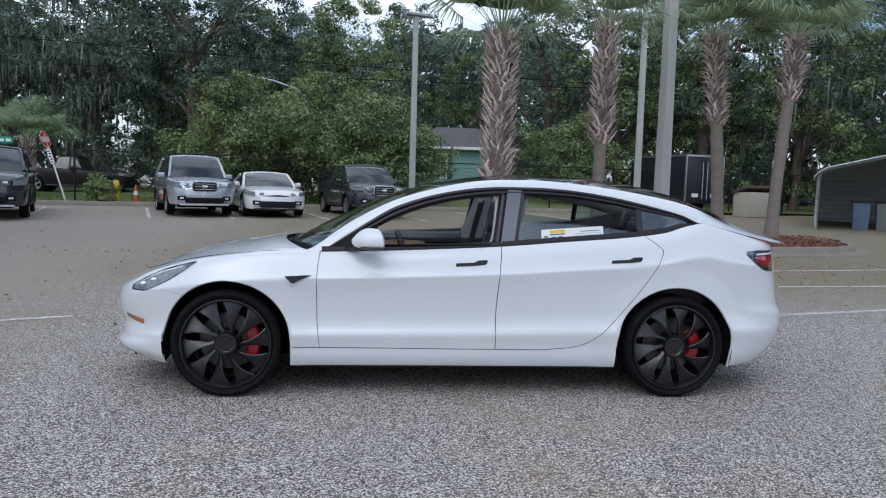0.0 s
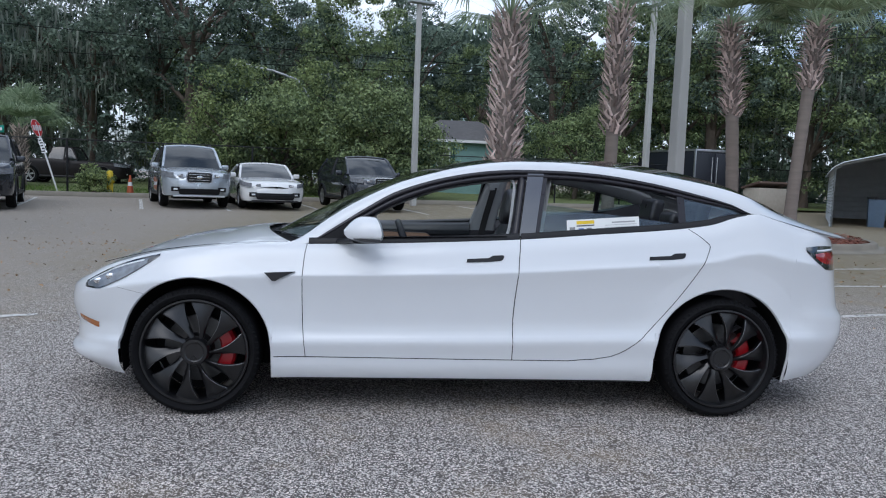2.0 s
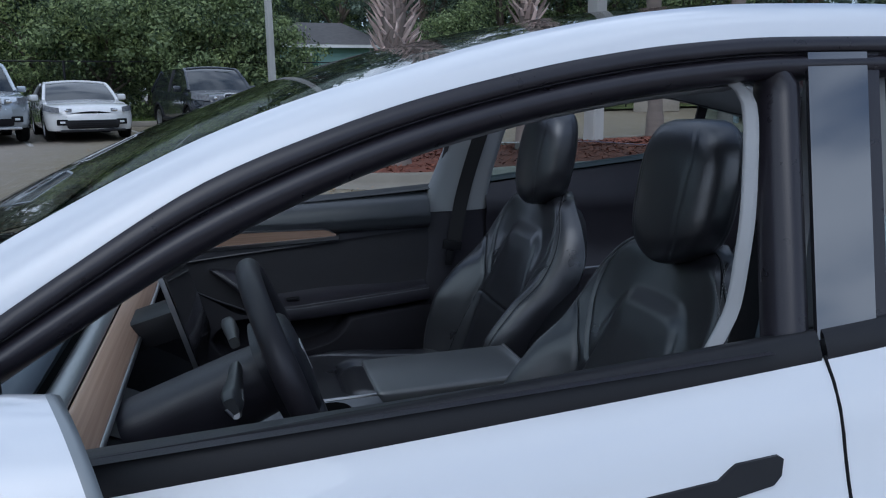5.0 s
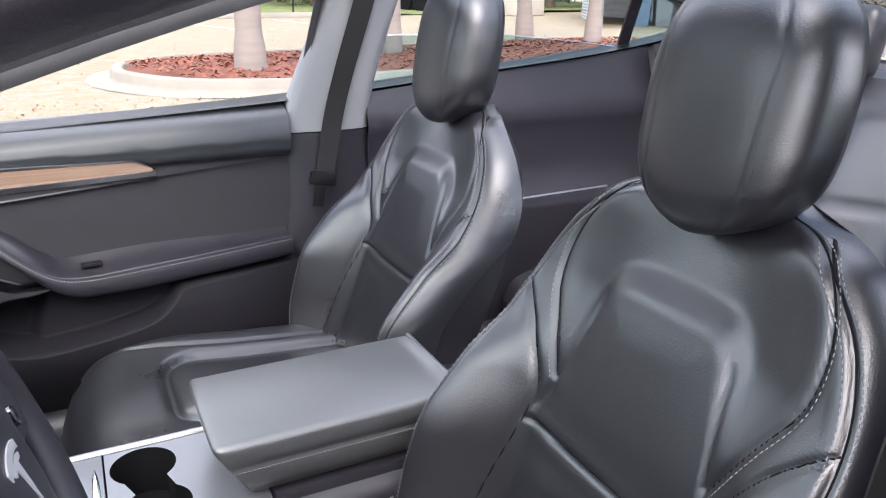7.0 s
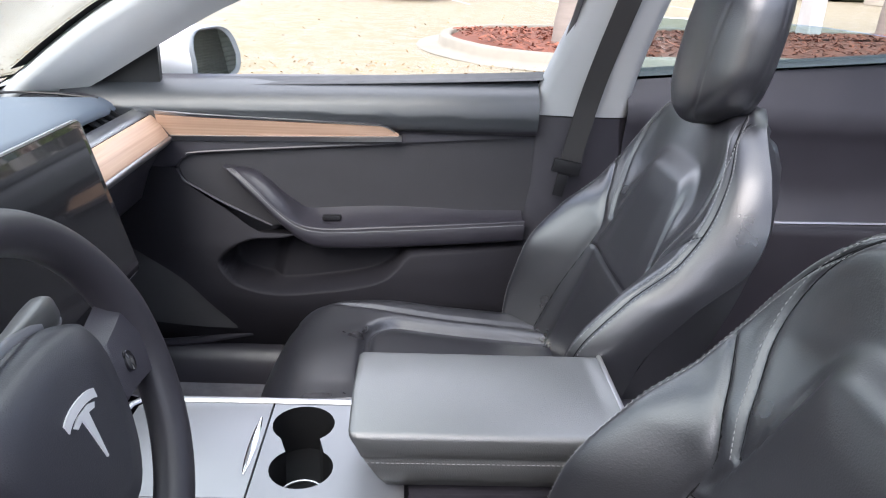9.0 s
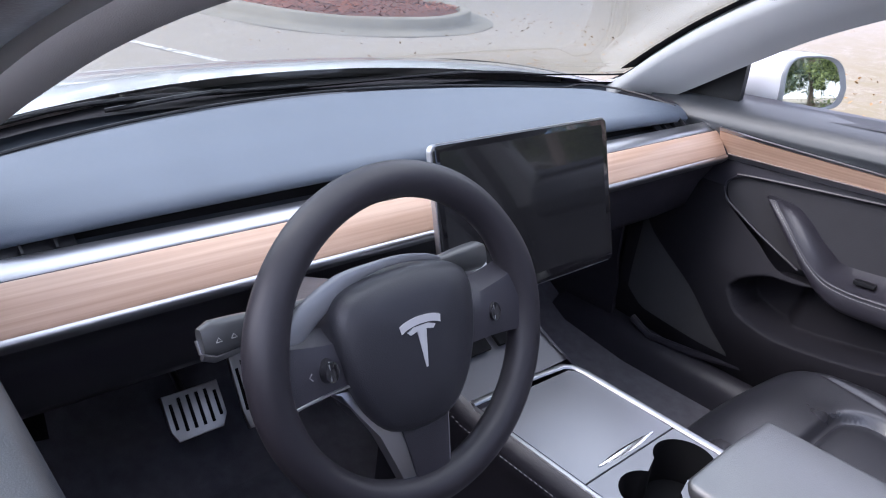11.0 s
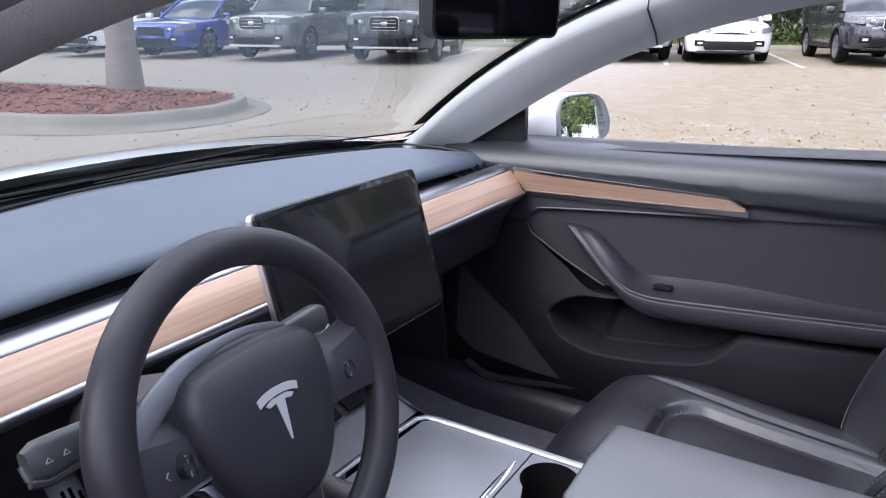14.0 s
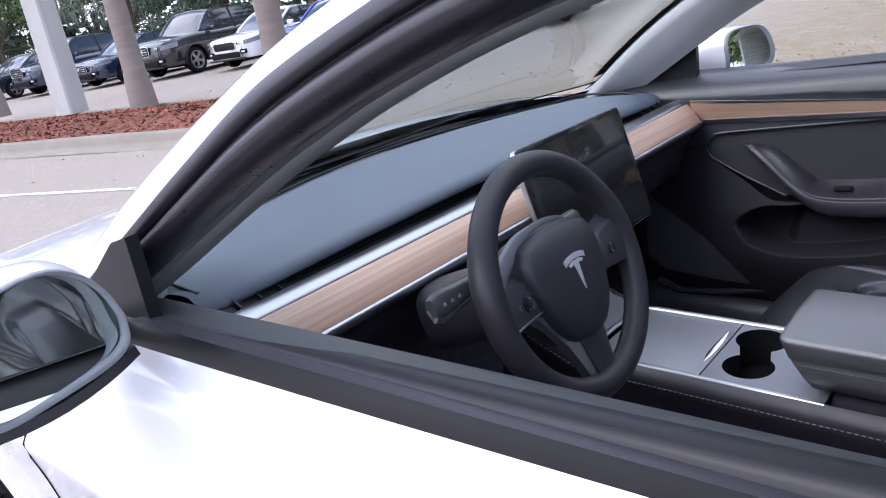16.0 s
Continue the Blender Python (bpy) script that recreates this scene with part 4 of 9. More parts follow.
    lathe(bm, [(0.0, 0.106), (0.046, 0.106), (0.052, 0.111), (0.066, 0.110), (0.073, 0.098), (0.075, 0.06), (0.0, 0.06)], seg=36, close=False)
    cap = part("hub_cap", bm, M["rim"], rim)
    return w


def make_outside_details(car):
    def line(nm, pts, r=0.0018):
        bm = bmesh.new()
        tube(bm, pts, r, seg=6)
        part(nm, bm, M["black_matte"], car)
    for side in (-1, 1):
        line("shut_line", [flank_x(fender_edge(z), z, side, 0.0004) for z in steps(0.312, 0.915, 26)])
        line("shut_line", [flank_x(mid_edge(z), z, side, 0.0004) for z in steps(0.312, 0.972, 26)], 0.0022)
        line("shut_line", [flank_x(rear_edge(z), z, side, 0.0004) for z in steps(0.322, 0.965, 34)] + [flank_x(rear_edge(z), z, side, 0.0004) for z in steps(0.975, 1.055, 6)])
        line("shut_line", [flank_x(x, 0.312 + 0.006 * max(0, -x) + 0.010 * smooth01((x - 0.55) / 0.13), side, 0.0002) for x in steps(-1.03, rear_edge(0.322), 50)], 0.0022)
        line("shut_line", [flank_x(x, 0.665 - 0.18 * (x + 1.86), side, 0.0) for x in steps(-1.84, -1.70, 10)], 0.0007)
        # bonnet cut line
        pts = []
        for x in steps(-1.97, -0.98, 34):
            q = flank_x(x, lin(x, TOP), side)
            k = 0.94 if x > -1.9 else 0.94 - 0.25 * (-1.9 - x)
            lift = lin(x, [(-2.27, 0.0), (-2.1, 0.026), (-1.8, 0.036), (-1.3, 0.040), (-1.05, 0.046), (-0.9, 0.04)])
            pts.append(Vector((x, q.y * k, q.z + lift * (1 - k ** 2.2) + 0.0002)))
        line("shut_line", pts, 0.0018)

        # door handles
        for x0, z0, slope in ((-0.02, 0.850, 0.055), (0.987, 0.890, 0.06)):
            bm = bmesh.new()
            out = [(0.0, -0.010), (0.004, 0.009), (0.12, 0.010), (0.138, 0.019), (0.146, 0.0225), (0.200, 0.0225), (0.206, 0.018), (0.200, 0.002), (0.188, -0.006), (0.13, -0.010)]
            lo = [bm.verts.new(flank_x(x0 + a, z0 + b + slope * a, side, -0.004)) for a, b in out]
            hi = [bm.verts.new(flank_x(x0 + a, z0 + b + slope * a, side, 0.0035)) for a, b in out]
            f = bm.faces.new(hi)
            for i in range(len(out)):
                bm.faces.new([lo[i], lo[(i + 1) % len(out)], hi[(i + 1) % len(out)], hi[i]])
            bmesh.ops.recalc_face_normals(bm, faces=bm.faces[:])
            part("door_handle", bm, M["black_satin"], car, "flush dark grey door handle")
        # side repeater
        bm = bmesh.new()
        out = [(-1.083, 0.764), (-0.925, 0.772), (-1.000, 0.738), (-1.025, 0.722), (-1.042, 0.722)]
        lo = [bm.verts.new(flank_x(a, b, side, -0.006)) for a, b in out]
        hi = [bm.verts.new(flank_x(a, b, side, 0.013)) for a, b in out]
        bm.faces.new(hi)
        for i in range(len(out)):
            bm.faces.new([lo[i], lo[(i + 1) % len(out)], hi[(i + 1) % len(out)], hi[i]])
        bmesh.ops.recalc_face_normals(bm, faces=bm.faces[:])
        rep = part("side_camera", bm, M["black_satin"], car, "black triangular camera and repeater housing")

        # head lamps
        def patch(nm, lo_t, hi_t, xs, m, out, parent=car, label="", n=6):
            bm = bmesh.new()
            rows = []
            for x in xs:
                a, b = lin(x, lo_t), lin(x, hi_t)
                row = []
                for t in steps(0, 1, n):
                    z = a + (b - a) * t
                    row.append(skin(x, z, side, out * (0.4 + 0.6 * math.sin(math.pi * min(max(t, 0.08), 0.92)))))
                rows.append(row)
            grid(bm, rows, flip=side > 0)
            return part(nm, bm, m, parent, label)

        def skin(x, z, side, out):
            top = lin(x, TOP)
            if z <= top:
                return flank_x(x, z, side, out)
            q = flank_x(x, top, side)
            lift = lin(x, [(-2.27, 0.0), (-2.1, 0.026), (-1.8, 0.036), (-1.3, 0.040)])
            k = 1 - (z - top) * 1.6
            return Vector((q.x, q.y * k, q.z + lift * (1 - k ** 2.2) + out))
        lo_t = [(-2.06, 0.640), (-1.98, 0.640), (-1.85, 0.690), (-1.72, 0.770), (-1.63, 0.835)]
        hi_t = [(-2.06, 0.672), (-2.0, 0.712), (-1.9, 0.765), (-1.8, 0.800), (-1.70, 0.826), (-1.63, 0.842)]
        lamp = patch("head_lamp", lo_t, hi_t, steps(-2.058, -1.64, 20), M["black_gloss"], 0.0045, label="swept-back clear head lamp")
        patch("lamp_lens", [(x, z + 0.008) for x, z in lo_t], [(x, z - 0.010) for x, z in hi_t], steps(-2.04, -1.70, 16), mat("lamp_inside", (0.18, 0.20, 0.23), rough=0.12, coat=1.0, scale=40, var=0.6), 0.0075, lamp)
        patch("light_strip", [(x, z - 0.020) for x, z in hi_t], [(x, z - 0.011) for x, z in hi_t], steps(-2.03, -1.72, 14), M["white_lens"], 0.0095, lamp)
        for xx, zz in ((-1.97, 0.682), (-1.90, 0.712)):
            bm = bmesh.new()
            p = flank_x(xx, zz, side, 0.006)
            bmesh.ops.create_icosphere(bm, subdivisions=2, radius=0.022, matrix=Matrix.Translation(p) @ Matrix.Diagonal((1.2, 0.35, 0.8, 1)))
            part("projector", bm, M["chrome"], lamp)
        patch("side_marker", [(-2.13, 0.452), (-2.0, 0.428)], [(-2.13, 0.485), (-2.0, 0.458)], steps(-2.12, -1.985, 8), M["amber_lens"], 0.004, label="amber side marker")
        tl = patch("tail_lamp", [(1.925, 0.952), (2.02, 0.880), (2.10, 0.842), (2.24, 0.830)], [(1.925, 0.972), (2.05, 0.978), (2.24, 0.972)], steps(1.93, 2.235, 18), M["black_gloss"], 0.0045, label="dark red wrap-round tail lamp")
        patch("tail_lens", [(1.99, 0.915), (2.10, 0.875), (2.24, 0.862)], [(1.99, 0.935), (2.10, 0.940), (2.24, 0.940)], steps(2.0, 2.23, 12), M["red_lens"], 0.0075, tl)
        patch("tail_strip", [(2.02, 0.945), (2.24, 0.948)], [(2.02, 0.956), (2.24, 0.960)], steps(2.02, 2.225, 10), M["white_lens"], 0.008, tl)
        # sill skirt and rear lip
        bm = bmesh.new()
        tube(bm, [flank_x(x, SILL + 0.01, side, -0.03) - Vector((0, 0, 0.012)) for x in steps(-1.0, 1.0, 20)], 0.014, seg=6)
        part("sill_skirt", bm, M["black_satin"], car)
    # rear valance, front intake, cowl and wipers
    bm = bmesh.new()
    rows = []
    for s in steps(plan_at(1.86), len(PLAN) - 1, 16):
        p = flank(s, 0.225, 1)
        rows.append([p + Vector((-0.030, -0.010, 0.010)), Vector((p.x - 0.08, p.y * 0.94, 0.200)), Vector((p.x - 0.20, p.y * 0.86, 0.19))])
    grid(bm, rows)
    grid(bm, [[Vector((q.x, -q.y, q.z)) for q in r] for r in rows], flip=True)
    part("rear_valance", bm, M["black_satin"], car)
    bm = bmesh.new()
    rows = []
    for v in steps(-1, 1, 30):
        x = cowl_x(v)
        y = rail_y(max(x, -0.96)) * v * 1.0
        rows.append([Vector((x + 0.03, y, lin(x, ROOF) - (lin(x, ROOF) - lin(max(x, -1.0), RAIL)) * v * v - 0.012)), Vector((x - 0.03, y * 1.01, 0.930 - 0.030 * v * v)), Vector((x - 0.085, y * 1.02, 0.925 - 0.032 * v * v))])
    grid(bm, rows)
    part("cowl_panel", bm, M["black_matte"], car)
    wip = None
    for y0, y1, dx in ((-0.62, 0.02, -0.004), (-0.05, 0.60, -0.026)):
        bm = bmesh.new()
        pts = []
        for t in steps(0, 1, 10):
            y = y0 + (y1 - y0) * t
            v = y / 0.74
            x = cowl_x(v) + dx
            pts.append((x, y, lin(x, ROOF) - (lin(x, ROOF) - lin(max(x, -1.0), RAIL)) * v * v + 0.004))
        tube(bm, pts, 0.004, seg=6)
        p0 = Vector(pts[2])
        tube(bm, [p0 + Vector((-0.05, 0.10, -0.02)), p0 + Vector((-0.015, 0.2, 0.0)), Vector(pts[7]) + Vector((0, 0, 0.002))], 0.0045, seg=6)
        part("wiper", bm, M["black_satin"], car)
    bm = bmesh.new()
    for s in (-1, 1):
        rows = [[flank(s_, z, s) + Vector((-0.002, 0, 0)) for z in (0.235, 0.33)] for s_ in steps(0, 2.6, 12)]
        grid(bm, rows)
    part("front_intake", bm, M["black_matte"], car)


car = thing("car", "white four-door electric saloon, driver's window open, parked on asphalt", "car")
make_body(car)
make_glass(car)
make_side_windows(car)
for side in (-1, 1):
    make_mirror(car, side)
for ax in (AX_F, AX_R):
    for side in (-1, 1):
        make_wheel(car, ax, side)
make_outside_details(car)


# ---- the cabin of the white car ----
M.update({
    "leather": mat("leather", (0.019, 0.019, 0.023), rough=0.30, scale=9, var=0.22, grain=0.16, grain_scale=520, rvar=0.07, spec=0.8, ior=1.7),
    "door_plastic": mat("door_plastic", (0.014, 0.013, 0.017), rough=0.70, scale=18, var=0.2, grain=0.25, grain_scale=800, spec=0.25),
    "wheel_leather": mat("wheel_leather", (0.022, 0.020, 0.025), rough=0.46, scale=12, var=0.15, grain=0.06, grain_scale=900, spec=0.5),
    "leather_lid": mat("leather_lid", (0.058, 0.060, 0.062), rough=0.42, scale=14, var=0.15, grain=0.2, grain_scale=520, spec=0.85, ior=1.9),
    "suede": mat("suede", (0.028, 0.027, 0.032), rough=0.9, scale=22, var=0.3, grain=0.3, grain_scale=700, sheen=0.3),
    "soft_black": mat("soft_black", (0.028, 0.026, 0.034), spec=0.6, ior=1.55, rough=0.40, scale=18, var=0.2, grain=0.25, grain_scale=800),
    "trim_vinyl": mat("trim_vinyl", (0.040, 0.044, 0.050), rough=0.42, spec=0.7, ior=1.55, scale=14, var=0.15, grain=0.2, grain_scale=700),
    # dark grey pad; the blue sheen of the sky is mixed into its colour
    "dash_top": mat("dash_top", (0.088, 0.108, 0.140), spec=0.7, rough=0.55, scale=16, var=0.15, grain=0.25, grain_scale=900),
    "carpet": mat("carpet", (0.14, 0.133, 0.15), rough=1.0, scale=40, var=0.4, grain=0.8, grain_scale=600),
    "trim_grey": mat("trim_grey", (0.40, 0.41, 0.42), rough=0.85, scale=12, var=0.06, grain=0.3, grain_scale=900),
    "thread": mat("thread", (0.28, 0.28, 0.285), rough=0.8),
    "belt": mat("belt", (0.028, 0.027, 0.028), rough=0.8, scale=60, var=0.2, grain=0.5, grain_scale=700),
    "wood": wood_material(),
    "door_wood": wood_material((3.0, 60, 260)),
    "console_grey": mat("console_grey", (0.25, 0.255, 0.275), rough=0.36, metal=0.5, scale=10, var=0.06),
    "screen_glass": mat("screen_glass", (0.006, 0.006, 0.007), rough=0.05, coat=0.7, rvar=0.02),
    "pedal_metal": mat("pedal_metal", (0.50, 0.49, 0.47), rough=0.36, metal=1.0, scale=70, var=0.12),
    "red_plastic": mat("red_plastic", (0.50, 0.015, 0.02), rough=0.4),
})


def groove(d, width=0.006, depth=0.006):
    return -depth * math.exp(-(d / width) ** 2)


BACK_W = [(0.44, 0.215), (0.52, 0.250), (0.62, 0.266), (0.74, 0.270), (0.82, 0.266), (0.88, 0.254), (0.94, 0.226), (0.98, 0.190), (1.01, 0.152), (1.035, 0.116), (1.050, 0.085), (1.060, 0.060)]
BACK_X = [(0.44, 0.178), (0.55, 0.218), (0.65, 0.254), (0.75, 0.290), (0.85, 0.326), (0.95, 0.362), (1.06, 0.402)]
BACK_R = 0.046


def rim_line(d, z0, z1, n):
    return [(lin(z, BACK_W) - d, z) for z in steps(z0, z1, n)]


# seams of one half of the backrest: yoke edge, bolster edge, outer edge
YOKE = [(0.070, 1.034), (0.108, 1.020), (0.150, 0.988), (0.178, 0.940), (0.182, 0.880), (0.156, 0.828), (0.126, 0.768)]
BOLSTER = [(0.228, 0.862), (0.208, 0.846), (0.176, 0.810), (0.147, 0.757), (0.147, 0.708), (0.160, 0.60), (0.168, 0.44)]
OUTER = rim_line(0.030, 0.46, 0.985, 14) + [(0.128, 1.016)]
CROSS = [(0.0, 0.703), (0.08, 0.704), (0.147, 0.708)]


def flowing(pts, k=4):
    """A smooth line through points."""
    out = []
    n = len(pts)
    for i in range(n - 1):
        p0, p1, p2, p3 = (Vector(pts[max(0, min(n - 1, i + d))]) for d in (-1, 0, 1, 2))
        for t in [j / k for j in range(k)]:
            q = 0.5 * ((2 * p1) + (p2 - p0) * t + (2 * p0 - 5 * p1 + 4 * p2 - p3) * t * t + (3 * p1 - p0 - 3 * p2 + p3) * t ** 3)
            out.append(tuple(q))
    out.append(tuple(pts[-1]))
    return out


HALF_SEAMS = [flowing(q, 3) for q in (YOKE, BOLSTER, OUTER, CROSS)]
SEAM_SEGS = np.array([[a, b] for q in HALF_SEAMS for a, b in zip(q[:-1], q[1:])])


def seam_distance(a, z):
    """Distances of many points of the half face from the nearest seam."""
    p = np.stack([np.asarray(a), np.asarray(z)], -1)[:, None, :]
    s0, s1 = SEAM_SEGS[None, :, 0], SEAM_SEGS[None, :, 1]
    d = s1 - s0
    t = np.clip(((p - s0) * d).sum(-1) / (d * d).sum(-1), 0, 1)
    return np.linalg.norm(p - s0 - t[..., None] * d, axis=-1).min(1)


def insert_distance(a, z):
    """Signed distance from the rounded edge of the raised middle panel."""
    hw = lin(z, [(0.70, 0.148), (0.76, 0.124), (0.826, 0.107), (0.90, 0.092)])
    r = 0.034
    qx, qz = a - hw + r, z - 0.908 + r
    return math.hypot(max(qx, 0), max(qz, 0)) + min(max(qx, qz), 0) - r


def back_point(y, z, d=None):
    """The face of a front seat's backrest: y from its middle, z the height; d: the distance from its seams."""
    w = lin(z, BACK_W)
    a = abs(y)
    x = lin(z, BACK_X)
    x -= smooth01((a - 0.125) / 0.105) * lin(z, [(0.44, 0.092), (0.57, 0.106), (0.67, 0.110), (0.76, 0.075), (0.825, 0.026), (0.90, 0.006), (1.0, 0.0)])
    # the middle panel is a pillow, the yoke falls away round it
    if z > 0.705:
        sd = insert_distance(a, z)
        top = smooth01((z - 0.80) / 0.09)
        x += top * 0.015 * smooth01((sd + 0.016) / 0.040) * math.exp(-(max(sd, 0) / 0.085) ** 2)
        x -= 0.004 * smooth01(-sd / 0.06) * smooth01((z - 0.705) / 0.06)
        side_seam = smooth01((0.895 - z) / 0.03) * smooth01((z - 0.712) / 0.02)
        x -= groove(sd, 0.0028, 0.0050) * side_seam
    else:
        x -= 0.004 * smooth01((0.150 - a) / 0.06) * smooth01((0.705 - z) / 0.06)
    # the top rolls back and leaves a hollow under the headrest
    x += 0.035 * smooth01((z - 0.965) / 0.095) ** 1.7
    x += 0.018 * smooth01((z - 0.90) / 0.10) * smooth01((0.13 - a) / 0.12)
    if d is not None:
        x -= groove(d, 0.0028, 0.0050) + 0.0012 * math.exp(-((d - 0.012) / 0.010) ** 2)
    edge = a - (w - BACK_R)
    if edge > 0:
        k = min(1.0, edge / BACK_R)
        x += lin(z, [(0.44, 0.10), (0.80, 0.10), (0.95, 0.055), (1.06, 0.015)]) * (1 - math.sqrt(max(0.0, 1 - k * k)))
    return Vector((x, y, z - 0.040 * smooth01((z - 0.975) / 0.085) ** 2))


def make_seat():
    seat = new("front_seat")
    bm = bmesh.new()
    zs = steps(0.44, 1.060, 170)
    us = [math.copysign(1 - (1 - abs(u)) ** 1.35, u) for u in steps(-1, 1, 150)]
    rows = []
    for z in zs:
        w = lin(z, BACK_W)
        ds = seam_distance([abs(u) * w for u in us], [z] * len(us))
        rows.append([back_point(u * w, z, d) for u, d in zip(us, ds)])
    grid(bm, rows)
    # side panels and back shell
    rb = []
    for i in range(0, len(zs), 10):
        z = zs[i]
        w = lin(z, BACK_W)
        edge = max(rows[i][0].x + 0.012, lin(z, [(0.44, 0.255), (0.60, 0.335), (0.75, 0.398), (0.85, 0.430), (0.93, 0.450), (0.98, 0.456), (1.06, 0.458)]))
        rb.append([Vector((edge + lin(z, [(0.44, 0.05), (0.9, 0.05), (1.06, 0.03)]) * (1 - u * u), u * w * lin(z, [(0.44, 0.84), (0.85, 0.80), (1.06, 0.72)]), rows[i][0].z - 0.045 * smooth01((z - 0.92) / 0.14))) for u in steps(-1, 1, 20)])
    grid(bm, rb, flip=True)
    for e, fl in ((0, False), (-1, True)):
        f, b = [r[e] for r in rows[::10]], [r[e] for r in rb]
        mid = [p.lerp(q, 0.5) + Vector((0, (-1 if e == 0 else 1) * 0.006, 0)) for p, q in zip(f, b)]
        grid(bm, [f, mid, b], flip=fl)
    t0, t1 = [rows[-1][min(150, round(i * 7.5))] for i in range(21)], rb[-1]
    grid(bm, [t0, [p.lerp(q, 0.5) + Vector((0, 0, 0.008)) for p, q in zip(t0, t1)], t1])
    part("backrest", bm, M["leather"], seat, "black leather backrest with stitched bolsters", sharp=65)
    # dark seams sunk between the panels
    bm = bmesh.new()
    for q in HALF_SEAMS:
        for s in (-1, 1):
            tube(bm, [back_point(s * y, z, 0.0) + Vector((-0.0006, 0, 0)) for y, z in flowing(q, 2)], 0.0011, seg=5)
    part("seam", bm, M["black_matte"], seat)["kind"] = "stuff"
    # stitching: double along the outer edge, single round the yoke
    verts, faces = [], []

    def stitch(p, along, across_):
        n = len(verts)
        al, ac = along.normalized() * 0.0019, across_.normalized() * 0.0006
        up = al.cross(ac).normalized() * 0.0006
        if up.x > 0:
            up = -up
        verts.extend([p - al - ac, p + al - ac, p + al + ac, p - al + ac, p - al * 0.7 + up, p + al * 0.7 + up])
        faces.extend([[n + i for i in f] for f in ((0, 1, 5, 4), (2, 3, 4, 5), (0, 4, 3), (1, 2, 5))])
    for q, sides in ((YOKE, (1,)), (OUTER, (1, -1))):
        line = [Vector(p) for p in flowing(q, 6)]
        run = 0.0
        for a, b in zip(line[:-1], line[1:]):
            L = (b - a).length
            while run < L:
                c = a.lerp(b, run / L)
                nrm = Vector((-(b - a).y, (b - a).x)).normalized()
                for sg in sides:
                    o = c + nrm * 0.0065 * sg
                    o2 = o + (b - a).normalized() * 0.002
                    o3 = o + nrm * 0.002
                    for s in (-1, 1):
                        p, p2, p3 = (back_point(s * v.x, v.y, 0.0065) for v in (o, o2, o3))
                        stitch(p + Vector((-0.0007, 0, 0)), p2 - p, p3 - p)
                run += 0.0062
            run -= L
    quads("stitching", verts, faces, M["thread"], seat)["kind"] = "stuff"

    # cushion: a pillow in the middle, thigh bolsters that meet in front of it
    def cush(u, v):
        """u across, v from the front edge (0) to the back (1)."""
        x = -0.345 + 0.57 * v
        w = lin(v, [(0, 0.215), (0.10, 0.245), (0.4, 0.262), (0.8, 0.262), (1, 0.235)])
        y = u * w
        a = abs(y)
        z = lin(v, [(0, 0.500), (0.05, 0.522), (0.14, 0.538), (0.3, 0.536), (0.6, 0.518), (1, 0.498)])
        z += smooth01((a - 0.10) / 0.13) * lin(v, [(0, 0.0), (0.12, 0.003), (0.45, 0.016), (0.9, 0.018), (1, 0.015)])
        # rounded outer and front edges
        e = (a - (w - 0.075)) / 0.075
        if e > 0:
            z -= 0.12 * (1 - math.sqrt(max(0.0, 1 - min(1.0, e) ** 2)))
        if v < 0.24:
            k = 1 - v / 0.24
            z -= 0.115 * (1 - math.sqrt(max(0.0, 1 - k * k)))
        # sunk middle panel
        hw, fx, r = 0.128, -0.150, 0.060
        qx, qy = a - hw + r, fx + r - x
        sd = math.hypot(max(qx, 0), max(qy, 0)) + min(max(qx, qy), 0) - r
        z -= 0.016 * math.exp(-(sd / 0.0075) ** 2) - 0.002 * smooth01(-sd / 0.04) + 0.006 * math.exp(-((sd + 0.012) / 0.02) ** 2)
        seam = abs(a - lin(x, [(-0.34, 0.225), (-0.28, 0.206), (-0.20, 0.180), (-0.08, 0.165), (0.22, 0.158)]))
        z += groove(seam, 0.0036, 0.0060)
        x -= 0.025 * (1 - u * u) * (1 - v)
        return Vector((x, y, z))
    bm = bmesh.new()
    cu = [math.copysign(1 - (1 - abs(u)) ** 1.3, u) for u in steps(-1, 1, 110)]
    cv = [v ** 1.2 for v in steps(0, 1, 100)]
    top = [[cush(u, v) for u in cu] for v in cv]
    grid(bm, top, flip=True)
    ring = [r[0] for r in top[::-1]] + top[0][1:-1] + [r[-1] for r in top]
    low = [Vector((p.x * 0.96 + 0.01, p.y * 0.93, 0.34)) for p in ring]
    mid = [p.lerp(q, 0.4) + Vector((-0.004 if p.x < -0.3 else 0, math.copysign(0.003, p.y), 0)) for p, q in zip(ring, low)]
    grid(bm, [ring, mid, low], flip=False)
    part("cushion", bm, M["leather"], seat, "black leather seat cushion", sharp=65)
    bm = bmesh.new()
    box(bm, (-0.03, 0.0, 0.31), (0.50, 0.42, 0.09), bevel=0.015)
    for s in (-0.17, 0.17):
        box(bm, (-0.03, s, 0.262), (0.60, 0.035, 0.03), bevel=0.006)
    part("seat_base", bm, M["black_matte"], seat)
    # headrest: a rounded block with a chin, side seams and a piped rear edge
    bm = bmesh.new()
    rows = []
